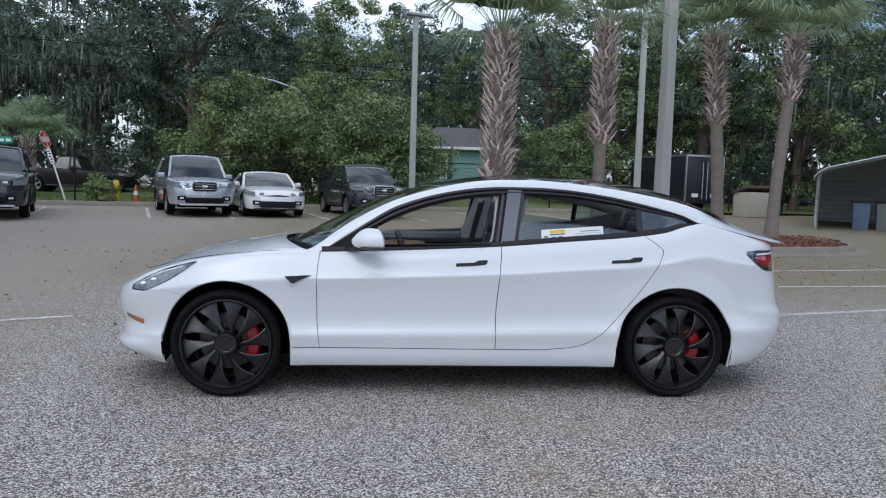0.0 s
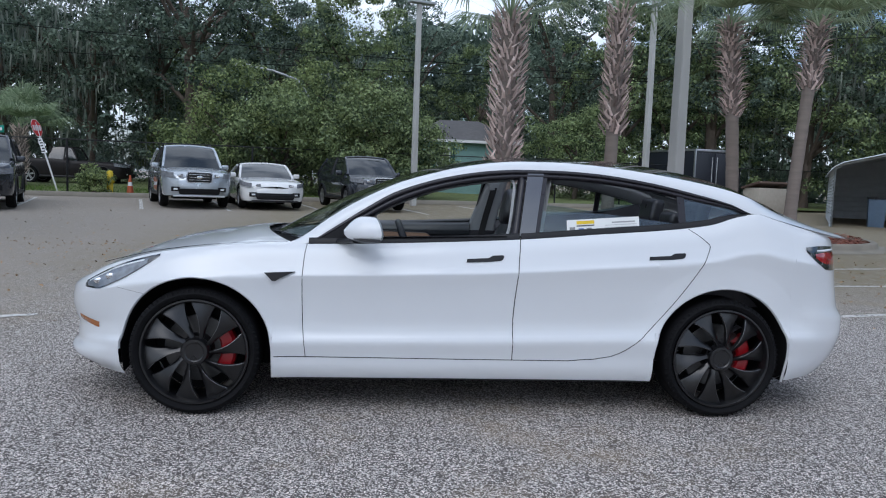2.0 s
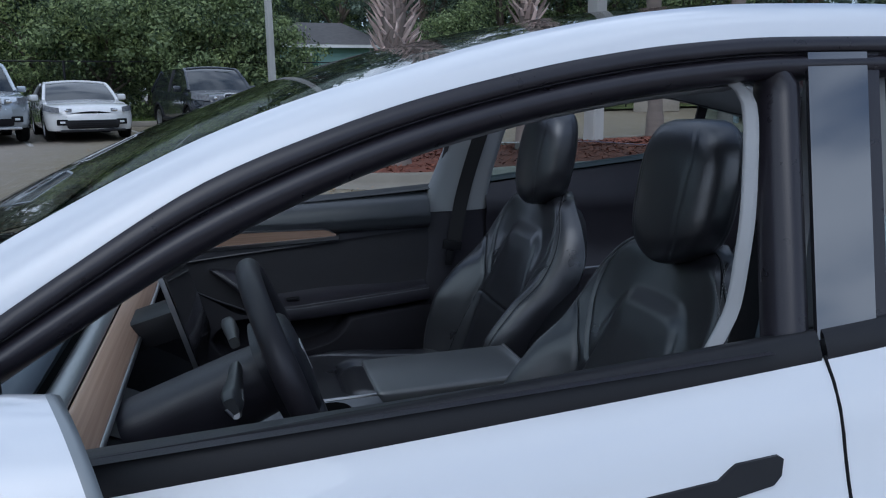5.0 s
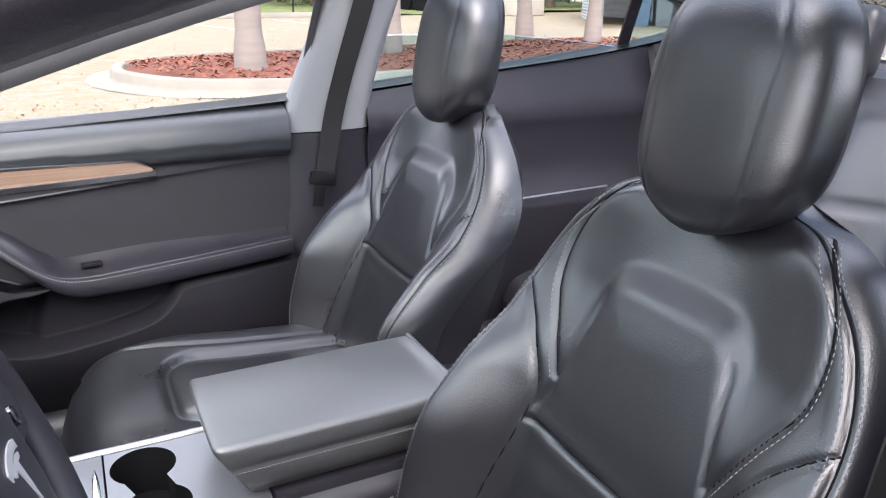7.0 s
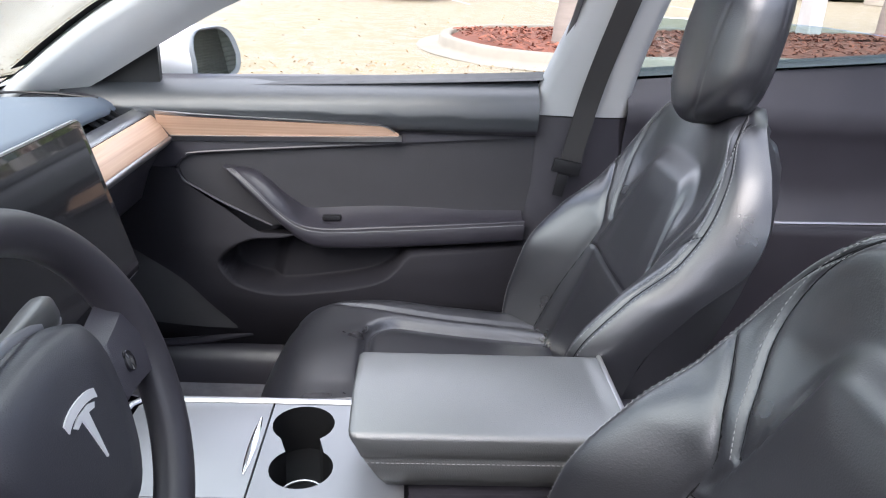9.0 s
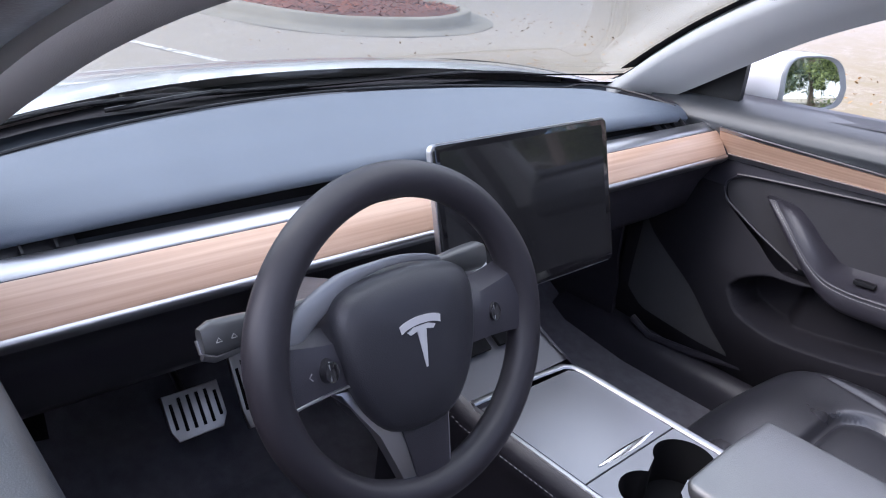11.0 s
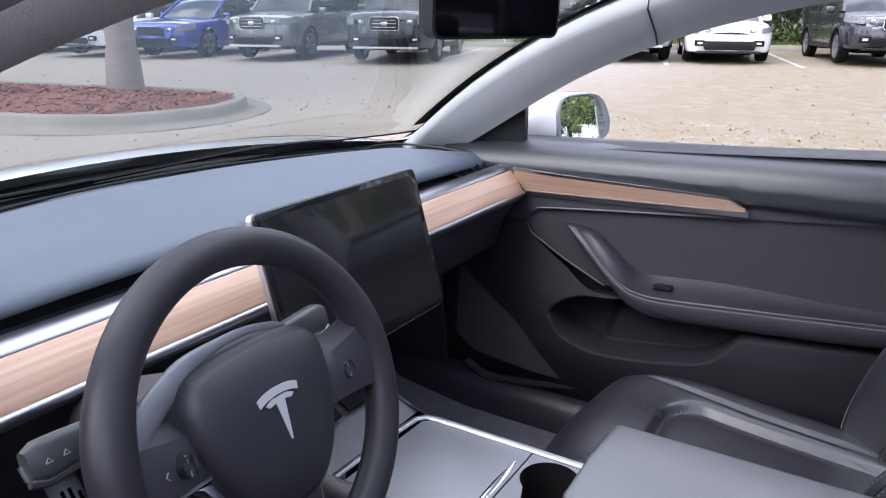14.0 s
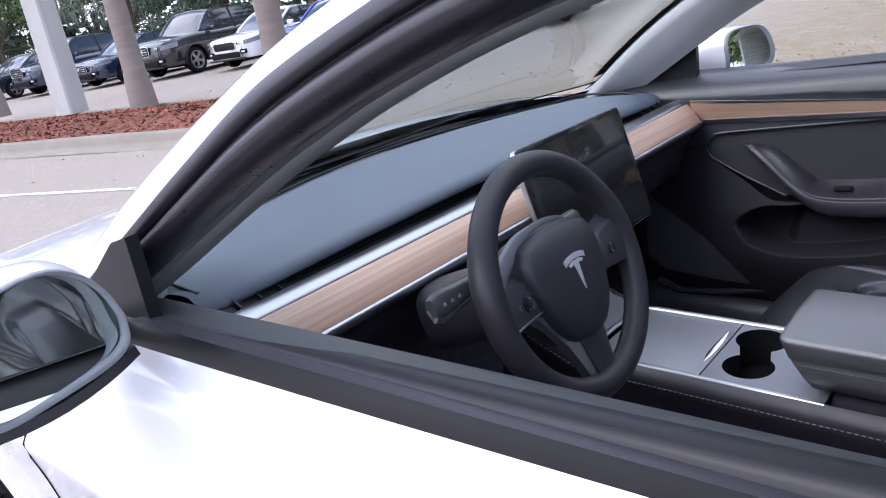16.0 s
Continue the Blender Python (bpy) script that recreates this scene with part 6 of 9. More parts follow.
def make_console(car):
    con = new("centre_console")
    con.parent = car
    y0, y1, zt = -0.090, 0.118, 0.586
    yc = (y0 + y1) / 2
    # top plate with the cup wells cut out
    def wells(n=22):
        c1, r1, c2, r2 = Vector((-0.206, 0.068)), 0.044, Vector((-0.196, -0.030)), 0.042
        pts = []
        for a in steps(-52, 232, n):
            pts.append((c1.x + r1 * math.cos(radians(a)), c1.y + r1 * math.sin(radians(a))))
        for a in steps(128, 412, n):
            pts.append((c2.x + r2 * math.cos(radians(a)), c2.y + r2 * math.sin(radians(a))))
        return pts
    hole = wells()
    bm = bmesh.new()
    outer = [bm.verts.new((x, y, zt)) for x, y in ((-0.255, y0), (-0.06, y0), (-0.06, y1), (-0.255, y1))]
    inner = [bm.verts.new((x, y, zt)) for x, y in hole]
    es = [bm.edges.new((outer[i], outer[(i + 1) % 4])) for i in range(4)] + [bm.edges.new((inner[i], inner[(i + 1) % len(inner)])) for i in range(len(inner))]
    bmesh.ops.triangle_fill(bm, use_beauty=True, edges=es)
    part("cup_plate", bm, M["console_grey"], con, "dark silver plate with two cup holders", smooth=False)
    bm = bmesh.new()
    lo = [Vector((x, y, zt - 0.075)) for x, y in hole]
    grid(bm, [[Vector((x, y, zt)) for x, y in hole], lo], close_v=True)
    bm.faces.new([bm.verts.new(p) for p in lo])
    part("cup_well", bm, M["black_matte"], con)
    bm = bmesh.new()
    tube(bm, [(-0.196 + 0.030 * math.cos(a), -0.030 + 0.030 * math.sin(a), zt - 0.045) for a in steps(0, math.tau, 24)[:-1]], 0.0018, seg=5, closed=True)
    part("cup_ring", bm, M["steel"], con)
    bm = bmesh.new()
    prism(bm, [(-0.458, y0), (-0.2575, y0), (-0.2575, y1), (-0.440, y1), (-0.452, y1 - 0.012)], Matrix.Translation((0, 0, zt - 0.012)), 0.0125, bevel=0.002)
    part("tray_lid", bm, M["console_grey"], con, "dark silver sliding tray lid")
    bm = bmesh.new()
    rows = []
    for t in steps(0, 1, 10):
        y = -0.048 + 0.128 * t
        w = 0.0055 * math.sin(math.pi * min(max(t, 0.02), 0.98)) ** 0.5
        rows.append([Vector((-0.268 - w, y, zt + 0.001)), Vector((-0.268, y, zt + 0.0035)), Vector((-0.268 + w, y, zt + 0.001))])
    grid(bm, rows)
    part("lid_pull", bm, M["chrome"], con, "bright finger pull")
    # bright border along both sides and across the front
    bm = bmesh.new()
    pts = [(-0.06, y1 + 0.006, zt + 0.001), (-0.43, y1 + 0.006, zt + 0.001), (-0.452, y1 + 0.002, zt + 0.001), (-0.464, y1 - 0.012, zt + 0.001), (-0.472, 0.02, zt + 0.001), (-0.474, y0 - 0.002, zt + 0.001)]
    tube(bm, pts, 0.0065, seg=8, flat=0.55)
    tube(bm, [(-0.474, y0 - 0.006, zt), (-0.06, y0 - 0.006, zt)], 0.0045, seg=8, flat=0.55)
    part("bright_border", bm, M["satin_metal"], con)
    # body
    bm = bmesh.new()
    for s, ye in ((-1, y0 - 0.012), (1, y1 + 0.012)):
        rows = []
        for x in steps(-0.66, 0.30, 24):
            zz = zt + lin(x, [(-0.66, 0.09), (-0.52, 0.02), (-0.46, 0.0), (0.3, 0.0)])
            rows.append([Vector((x, ye - s * 0.004, zz + 0.001)), Vector((x, ye + s * 0.012, zz - 0.008)), Vector((x, ye + s * 0.016, zz - 0.035)), Vector((x, ye + s * 0.006, zz - 0.05)), Vector((x, ye + s * 0.020, 0.42)), Vector((x, ye + s * 0.030, 0.26))])
        grid(bm, rows, flip=s < 0)
    rows = [[Vector((x, y, z)) for y in (y0 - 0.016, y1 + 0.016)] for x, z in ((-0.70, 0.70), (-0.62, 0.66), (-0.53, 0.607), (-0.476, 0.5865))]
    part("console_body", bm, M["soft_black"], con)
    bm = bmesh.new()
    grid(bm, rows)
    part("console_ramp", bm, mat("console_dark", (0.10, 0.10, 0.11), rough=0.45, metal=0.2, scale=10, var=0.1), con)
    bm = bmesh.new()
    for yy in (0.065, -0.04):
        box(bm, (-0.572, yy, 0.640), (0.085, 0.088, 0.008), rot=(0, 29, 0), bevel=0.012)
    part("phone_rest", bm, M["black_matte"], con, "black ribbed phone rests")
    bm = bmesh.new()
    for k in range(90):
        box(bm, (-0.60 + 0.0095 * k, y0 - 0.030, zt - 0.024 + lin(-0.60 + 0.0095 * k, [(-0.66, 0.09), (-0.52, 0.02), (-0.46, 0.0), (0.3, 0.0)])), (0.005, 0.0012, 0.0012))
    st = part("stitching", bm, M["thread"], con, smooth=False)
    st["kind"] = "stuff"
    # armrest
    bm = bmesh.new()
    rows = []
    zb, zl, ya, yb = 0.594, 0.646, yc - 0.103, yc + 0.103

    def lid_end(t, z):
        """The front of the lid leans in below its top edge."""
        return -0.130 + 0.347 * t + max(0.0, 1 - t / 0.4) * (0.62 * (0.682 - z) - 0.004)
    for t in [0.0, 0.008, 0.02, 0.04] + steps(0.08, 1, 12):
        f = lin(t, [(0, 0.0), (0.008, 0.6), (0.02, 0.9), (0.04, 1.0), (1, 1.0)])
        i = 0.006 * (1 - f)
        zt2 = 0.676 + 0.006 * f
        prof = [(ya + 0.034, zb), (ya + 0.014, zb + 0.004), (ya + 0.006, zb + 0.020), (ya + 0.0025, zl - 0.003), (ya + 0.0045, zl), (ya + 0.0015, zl + 0.003), (ya + i, zl + 0.014), (ya + i, zt2 - 0.009), (ya + 0.003 + i, zt2 - 0.0025), (ya + 0.010 + i, zt2), (yc, zt2 + 0.0025)]
        prof += [(2 * yc - y, z) for y, z in prof[-2::-1]]
        rows.append([Vector((lid_end(t, z), y, z)) for y, z in prof])
    vs = grid(bm, rows, flip=True)
    bm.faces.new(vs[0])
    bm.faces.new(vs[-1][::-1])
    arm = part("armrest", bm, M["leather_lid"], con, "dark leather armrest lid with stitched edge", sharp=40)
    run = [Vector((lid_end(t, zl - 0.007), ya + 0.0028, zl - 0.007)) for t in steps(0.004, 1, 30)]
    dashes("stitching", run, Vector((0, -1, 0.1)), M["thread"], arm, pitch=0.0062)
    run = [Vector((lid_end(0, zl - 0.007) - 0.0006, y, zl - 0.007)) for y in steps(ya + 0.008, yb - 0.008, 20)]
    dashes("stitching", run, Vector((-1, 0, -0.4)), M["thread"], arm, pitch=0.0062)
    bm = bmesh.new()
    box(bm, (0.2205, yc, 0.668), (0.007, 0.200, 0.032), bevel=0.002)
    part("armrest_trim", bm, M["satin_metal"], arm)
    bm = bmesh.new()
    box(bm, (0.09, yc, 0.50), (0.30, 0.19, 0.18), bevel=0.02)
    box(bm, (0.26, yc, 0.47), (0.09, 0.19, 0.30), bevel=0.02)
    part("console_box", bm, M["soft_black"], con)
    # seat-belt buckle
    for s in (-1, 1):
        bm = bmesh.new()
        box(bm, (0.10, yc + s * 0.128, 0.505), (0.040, 0.022, 0.085), rot=(0, 12, 0), bevel=0.006)
        bk = part("belt_buckle", bm, M["black_satin"], car)
        bm = bmesh.new()
        box(bm, (0.106, yc + s * 0.128, 0.549), (0.026, 0.015, 0.006), rot=(0, 12, 0), bevel=0.002)
        part("release_button", bm, M["red_plastic"], bk, "red release button")


def make_pedals(car):
    for nm, c, w, h, tilt, bars in (("brake_pedal", (-0.845, -0.373, 0.468), 0.098, 0.080, -38, 6), ("accelerator_pedal", (-0.835, -0.277, 0.485), 0.052, 0.135, -32, 4)):
        p = new(nm)
        p.parent = car
        p.matrix_basis = pose(*c, 0, 90 + tilt, 0) @ pose(0, 0, 0, 0, 0, 90)
        bm = bmesh.new()
        k = 0.84
        out = [(-w / 2 * k, -h / 2), (w / 2 * k * 0.9, -h / 2), (w / 2, -h / 4), (w / 2, h / 2), (-w / 2, h / 2), (-w / 2, -h / 4)]
        prism(bm, out, Matrix.Translation((0, 0, 0)), 0.010, bevel=0.004)
        plate = part("pedal_plate", bm, M["pedal_metal"], p, "brushed steel pedal plate with rubber bars")
        for i in range(bars):
            bm = bmesh.new()
            x = (i - (bars - 1) / 2) * w / (bars + 0.4)
            box(bm, (x, 0.002, 0.0105), (0.0055, h * (0.72 if 0 < i < bars - 1 else 0.55), 0.003), bevel=0.0013)
            part("rubber_bar", bm, M["black_matte"], p)
        bm = bmesh.new()
        tube(bm, [(0, 0, 0), (0.0, h * 0.45, -0.03), (0.0, h * 0.45 + 0.10, -0.08)], 0.007, seg=8)
        part("pedal_arm", bm, M["steel"], p)


def make_door_card(car, side):
    """The inner lining of a front door."""
    card = new("door_lining")
    card.parent = car

    def top(x):
        return lin(x, [(-0.80, 0.945), (-0.60, 0.952), (0.21, 0.980)])

    def veneer_face(x, z):
        return 0.748 - 0.45 * (z - 0.84)

    def face(x, z):
        """How far the lining stands from the car's middle."""
        y = lin(z, [(0.33, 0.755), (0.45, 0.735), (0.60, 0.748), (0.70, 0.752), (0.80, 0.750), (0.864, 0.754), (0.870, 0.738), (0.885, 0.727), (0.91, 0.7215)])
        y += 0.02 * smooth01((-0.55 - x) / 0.3) * (z < 0.86)
        if z > 0.865 and side < 0:
            y -= 0.022 * smooth01((z - 0.865) / 0.02)
        if z > 0.90:
            y = (0.0 if side > 0 else -0.022 * smooth01((top(x) - z) / 0.03)) + lin(z - top(x), [(-0.10, 0.7215), (-0.07, 0.720), (-0.045, 0.726), (-0.025, 0.740), (-0.011, 0.762), (0.0, 0.792), (0.006, 0.83)])
        return y

    def patch(nm, m, xs, lo, hi, off=0.0, n=14, label="", t=0.0, on=face):
        bm = bmesh.new()
        rows = []
        for x in xs:
            a, b = lo(x), hi(x)
            rows.append([Vector((x, side * (on(x, a + (b - a) * k) - off), a + (b - a) * k)) for k in steps(0, 1, n)])
        if t:
            shell(bm, rows, t)
        else:
            grid(bm, rows, flip=side < 0)
        return part(nm, bm, m, card, label)
    rear = 0.205

    def ledge(x):
        return lin(x, [(-0.60, 0.872), (-0.50, 0.879), (-0.13, 0.885), (-0.085, 0.862), (0.0, 0.867), (rear, 0.876)])
    patch("upper_trim", M["trim_vinyl"], steps(-0.80, rear, 50), lambda x: ledge(x) + 0.003, top, n=18, label="soft black upper door trim")
    patch("belt_ledge", M["soft_black"], steps(-0.62, rear, 30), lambda x: top(x), lambda x: top(x) + 0.005, off=0.001)
    # veneer and bright strips running into the dash
    wood_hi = [(-0.60, 0.888), (-0.50, 0.884), (-0.13, 0.879), (-0.09, 0.858)]
    wood_lo = [(-0.60, 0.838), (-0.50, 0.841), (-0.13, 0.854), (-0.09, 0.856)]
    patch("veneer", M["door_wood"], steps(-0.600, -0.092, 40), lambda x: lin(x, wood_lo), lambda x: max(lin(x, wood_lo) + 0.001, lin(x, wood_hi)), off=0.006, n=6, t=0.006, on=veneer_face, label="brown wood veneer strip")
    patch("bright_edge", M["satin_metal"], steps(-0.600, -0.085, 40), lambda x: lin(x, wood_lo) - 0.011, lambda x: lin(x, wood_lo) + 0.0005, off=0.010, n=4, t=0.006, on=veneer_face)
    patch("bright_top", M["satin_metal"], steps(-0.600, -0.10, 30), lambda x: lin(x, wood_hi) + 0.001, lambda x: lin(x, wood_hi) + lin(x, [(-0.6, 0.008), (-0.1, 0.003)]), off=0.0065, n=3, t=0.004, on=veneer_face)
    # fabric field, sunk into the moulding: a long panel that ends in a point ahead of the handle
    field_lo = [(-0.572, 0.768), (-0.564, 0.742), (-0.545, 0.728), (-0.47, 0.686), (-0.373, 0.640), (-0.25, 0.640), (rear, 0.66)]
    field_hi = [(-0.572, 0.772), (-0.560, 0.790), (-0.5, 0.806), (-0.1, 0.838), (rear, 0.862)]
    patch("fabric_field", M["suede"], steps(-0.572, rear, 60), lambda x: lin(x, field_lo), lambda x: lin(x, field_hi), off=-0.005, n=16, label="dark grey suede-like door field")
    patch("field_border", M["soft_black"], steps(-0.80, rear, 60), lambda x: lin(x, [(-0.8, 0.765), (-0.572, 0.770)] + field_hi[1:]), lambda x: ledge(x) + 0.004, off=0.003, n=6)
    bm = bmesh.new()
    tube(bm, [(x, side * (face(x, z) - 0.003), z) for x, z in flowing([(-0.1, 0.838), (-0.5, 0.806), (-0.553, 0.793), (-0.571, 0.770), (-0.562, 0.741), (-0.53, 0.720), (-0.47, 0.686), (-0.373, 0.640)], 6)], 0.0028, seg=6)
    part("field_piping", bm, M["soft_black"], card)
    # armrest rail that rises into the grab handle: lower edge, stitched edge, inner edge, distance of its front
    spine = ((-0.472, 0.776, -0.446, 0.775, -0.424, 0.772, 0.728), (-0.446, 0.757, -0.428, 0.764, -0.404, 0.766, 0.712), (-0.414, 0.730, -0.395, 0.738, -0.374, 0.745, 0.700), (-0.378, 0.697, -0.360, 0.705, -0.345, 0.718, 0.692),
             (-0.343, 0.662, -0.328, 0.680, -0.318, 0.698, 0.687), (-0.305, 0.628, -0.295, 0.664, -0.296, 0.684, 0.685), (-0.262, 0.610, -0.250, 0.659, -0.262, 0.684, 0.684), (-0.20, 0.609, -0.195, 0.661, -0.20, 0.688, 0.684),
             (-0.13, 0.612, -0.13, 0.666, -0.13, 0.692, 0.684), (-0.03, 0.619, -0.03, 0.673, -0.03, 0.692, 0.685), (0.08, 0.627, 0.08, 0.681, 0.08, 0.689, 0.688), (0.19, 0.636, 0.19, 0.688, 0.19, 0.692, 0.694))
    rows, seam, outs = [], [], []
    for lx, lz, tx, tz, rx_, rz_, yf in flowing(spine, 5):
        k = smooth01((rx_ + 0.36) / 0.10)
        yr = yf + 0.016 + (0.744 - yf - 0.016) * k
        L, T, R = Vector((lx, 0, lz)), Vector((tx, 0, tz)), Vector((rx_, 0, rz_))
        sec = [(L, 0.756), (L, yf + 0.020), (L.lerp(T, 0.05), yf + 0.009), (L.lerp(T, 0.2), yf + 0.002), (L.lerp(T, 0.5), yf), (L.lerp(T, 0.84), yf + 0.0005), (L.lerp(T, 0.90), yf + 0.0025), (L.lerp(T, 0.95), yf + 0.001), (T, yf + 0.005)]
        sec += [(T.lerp(R, 0.25) + Vector((0, 0, 0.002 - 0.008 * k)), yf + 0.010), (T.lerp(R, 0.6) + Vector((0, 0, 0.001 - 0.012 * k)), yf + 0.012 + (yr - yf - 0.012) * 0.5), (R - Vector((0, 0, 0.010 * k)), yr), (R, 0.757)]
        rows.append([Vector((p.x, side * y, p.z)) for p, y in sec])
        q = L.lerp(T, 0.82)
        seam.append(Vector((q.x, side * yf, q.z)))
        outs.append(Vector((0, -side, 0.15)))
    bm = bmesh.new()
    grid(bm, rows, flip=side > 0)
    for e, fl in ((0, side > 0), (-1, side < 0)):
        vs = [bm.verts.new(p) for p in rows[e]]
        bm.faces.new(vs[::-1] if fl else vs)
    rail = part("armrest_rail", bm, M["soft_black"], card, "black stitched door armrest rising into a grab handle", sharp=50)
    dashes("stitching", seam, outs, M["thread"], rail, pitch=0.0068)
    bm = bmesh.new()
    box(bm, (-0.235, side * 0.722, 0.673), (0.040, 0.016, 0.008), rot=(0, -2, 0), bevel=0.0015)
    part("window_switch", bm, M["black_satin"], card)
    # one moulded lower panel: it swells towards the cabin, with the map pocket sunk into it
    lip = [(-0.480, 0.575), (-0.472, 0.558), (-0.437, 0.522), (-0.35, 0.506), (-0.237, 0.517), (-0.15, 0.533), (-0.118, 0.546), (-0.091, 0.569), (-0.060, 0.602), (-0.03, 0.606), (0.106, 0.613), (0.21, 0.618)]
    brow = [(-0.480, 0.576), (-0.462, 0.596), (-0.43, 0.617), (-0.395, 0.628), (-0.345, 0.632), (-0.30, 0.640), (0.21, 0.665)]

    def upper(x):
        return lin(x, [(-0.80, 0.765)] + field_lo)

    def swell(x, z):
        return lin(x, [(-0.80, 0.0), (-0.70, 0.010), (-0.60, 0.035), (-0.50, 0.062), (-0.30, 0.075), (0.0, 0.070), (0.21, 0.034)]) * lin(z, [(0.345, 0.25), (0.42, 0.62), (0.50, 0.95), (0.56, 1.0), (0.60, 0.92), (0.64, 0.70), (0.69, 0.38), (0.73, 0.15), (0.79, 0.0)])

    def hollow(x, z):
        return smooth01((z - lin(x, lip)) / 0.011) * smooth01((lin(x, brow) - z) / 0.014) * smooth01((x + 0.481) / 0.022)
    bm = bmesh.new()
    rows = []
    for x in steps(-0.80, rear, 200):
        row = []
        for k in steps(0, 1, 120):
            z = 0.345 + (upper(x) - 0.345) * k
            b = swell(x, z)
            deep = b + 0.010 + 0.030 * smooth01((-0.335 - x - 0.25 * (0.56 - z)) / 0.035)
            row.append(Vector((x, side * (face(x, z) - 0.002 - b + deep * hollow(x, z)), z)))
        rows.append(row)
    grid(bm, rows, flip=side < 0)
    pk = part("map_pocket", bm, M["door_plastic"], card, "black moulded lower panel with a curved map pocket", sharp=70)
    # speaker grille ahead of the pocket
    bm = bmesh.new()
    rows = []
    for x in steps(-0.76, -0.45, 16):
        a = lin(x, [(-0.76, 0.44), (-0.70, 0.40), (-0.45, 0.405)])
        b = lin(x, [(-0.76, 0.64), (-0.72, 0.60), (-0.55, 0.52), (-0.47, 0.44), (-0.45, 0.412)])
        rows.append([Vector((x, side * (face(x, z) - 0.006 - swell(x, z)), z)) for z in steps(a, b, 6)])
    grid(bm, rows, flip=side < 0)
    part("speaker_grille", bm, M["suede"], card, "black perforated speaker grille")
    bm = bmesh.new()
    tube(bm, [(-0.72, side * 0.725, 0.372), (-0.66, side * 0.722, 0.345), (-0.55, side * 0.725, 0.355), (-0.42, side * 0.72, 0.385)], 0.010, seg=8)
    part("lower_edge", bm, M["soft_black"], card)


def make_pillars(car):
    for side in (-1, 1):
        # lining of the windscreen pillar and the roof edge
        bm = bmesh.new()
        rows = []
        for x in steps(-0.99, 1.60, 80):
            zr, yr, zf, yf = lin(x, RAIL), rail_y(x), lin(x, FRAME), frame_y(x)
            if x < -0.88:
                zf, yf = lin(x, TOP), 0.735
            k = smooth01((x + 0.25) / 0.35)
            row = [Vector((x, side * (yr - 0.008), zr - 0.006)), Vector((x, side * (yr - 0.045 - 0.03 * k), zr - 0.022 - 0.01 * k)), Vector((x, side * (yr - 0.050 - 0.02 * k), zr - 0.050)), Vector((x, side * (yf - 0.040), zf - 0.030)), Vector((x, side * (yf - 0.012), zf - 0.046))]
            if side > 0:
                # the lining laps over the far door's seal
                sl = lin(x, SEAL) - 0.004
                q = smooth01((x + 0.90) / 0.06) * smooth01((0.36 - x) / 0.06)
                row[3] = row[3].lerp(Vector((x, side * (yf - 0.046), zf - sl + 0.002)), q)
                row[4] = row[4].lerp(Vector((x, side * (yf - 0.026), zf - sl - 0.021)), q)
            else:
                # and makes a pale lip under the near door's seal
                sl = lin(x, SEAL) * 1.1
                q = smooth01((x + 0.90) / 0.06) * smooth01((0.34 - x) / 0.06)
                row[3] = row[3].lerp(Vector((x, side * (yf - 0.074), zf - sl - 0.012)), q)
                row[4] = row[4].lerp(Vector((x, side * (yf - 0.040), zf - sl - 0.004)), q)
            rows.append(row)
        grid(bm, rows, flip=side > 0)
        pil = part("pillar_lining", bm, M["trim_grey"], car, "light grey fabric pillar lining")
        # joint and round cover
        if side > 0:
            bm = bmesh.new()
            i = 22
            tube(bm, [p + Vector((0, -0.002, 0)) for p in rows[i]], 0.0018, seg=5)
            part("lining_joint", bm, M["black_satin"], pil)
        # lining of the middle pillar: pale above, black below
        def pillar(za, zb, m, nm, label):
            bm = bmesh.new()
            rows = []
            for k in steps(0, 1, 12):
                z = za + (zb - za) * k
                xa = lin(z, [(0.30, 0.05), (0.45, 0.14), (0.70, 0.185), (0.911, 0.196), (0.972, 0.214), (1.33, 0.335)])
                if side < 0 and z > 0.9:
                    xa += 0.05
                xb = lin(z, [(0.30, 0.52), (0.60, 0.44), (0.911, 0.405), (1.33, 0.475)])
                y = lin(z, [(0.30, 0.70), (0.45, 0.735), (0.70, 0.752), (0.911, 0.757), (0.972, 0.742), (1.33, 0.612)])
                rows.append([Vector((xa - 0.004, side * (y + 0.05), z)), Vector((xa, side * (y + 0.012), z)), Vector((xa + 0.02, side * y, z)), Vector(((xa + xb) / 2, side * (y - 0.006), z)), Vector((xb - 0.02, side * y, z)), Vector((xb, side * (y + 0.012), z)), Vector((xb + 0.004, side * (y + 0.05), z))])
            grid(bm, rows, flip=side < 0)
            return part(nm, bm, m, car, label)
        pillar(0.911, 1.345, M["trim_grey"], "pillar_trim", "pale grey middle pillar trim")
        if side < 0:
            # its front edge curves forward under the roof
            bm = bmesh.new()
            rows = []
            for k in steps(0, 1, 24):
                z = 0.910 + 0.390 * k
                x = lin(z, [(0.910, 0.172), (0.955, 0.200), (1.009, 0.226), (1.094, 0.237), (1.206, 0.249), (1.262, 0.254), (1.285, 0.246), (1.30, 0.226)])
                y = lin(z, [(0.955, 0.702), (1.094, 0.700), (1.206, 0.684), (1.30, 0.658)])
                rows.append([Vector((x + 0.006, side * (y - 0.010), z)), Vector((x, side * (y - 0.003), z)), Vector((x + 0.002, side * (y + 0.003), z)), Vector((x + 0.011, side * (y + 0.005), z)), Vector((x + 0.013, side * (y + 0.012), z))])
            grid(bm, rows, flip=True)
            part("pillar_lip", bm, M["trim_grey"], car)
        pillar(0.30, 0.908, M["soft_black"], "lower_pillar_trim", "")
        # belt: strap, guide and tongue
        bm = bmesh.new()
        rows = []
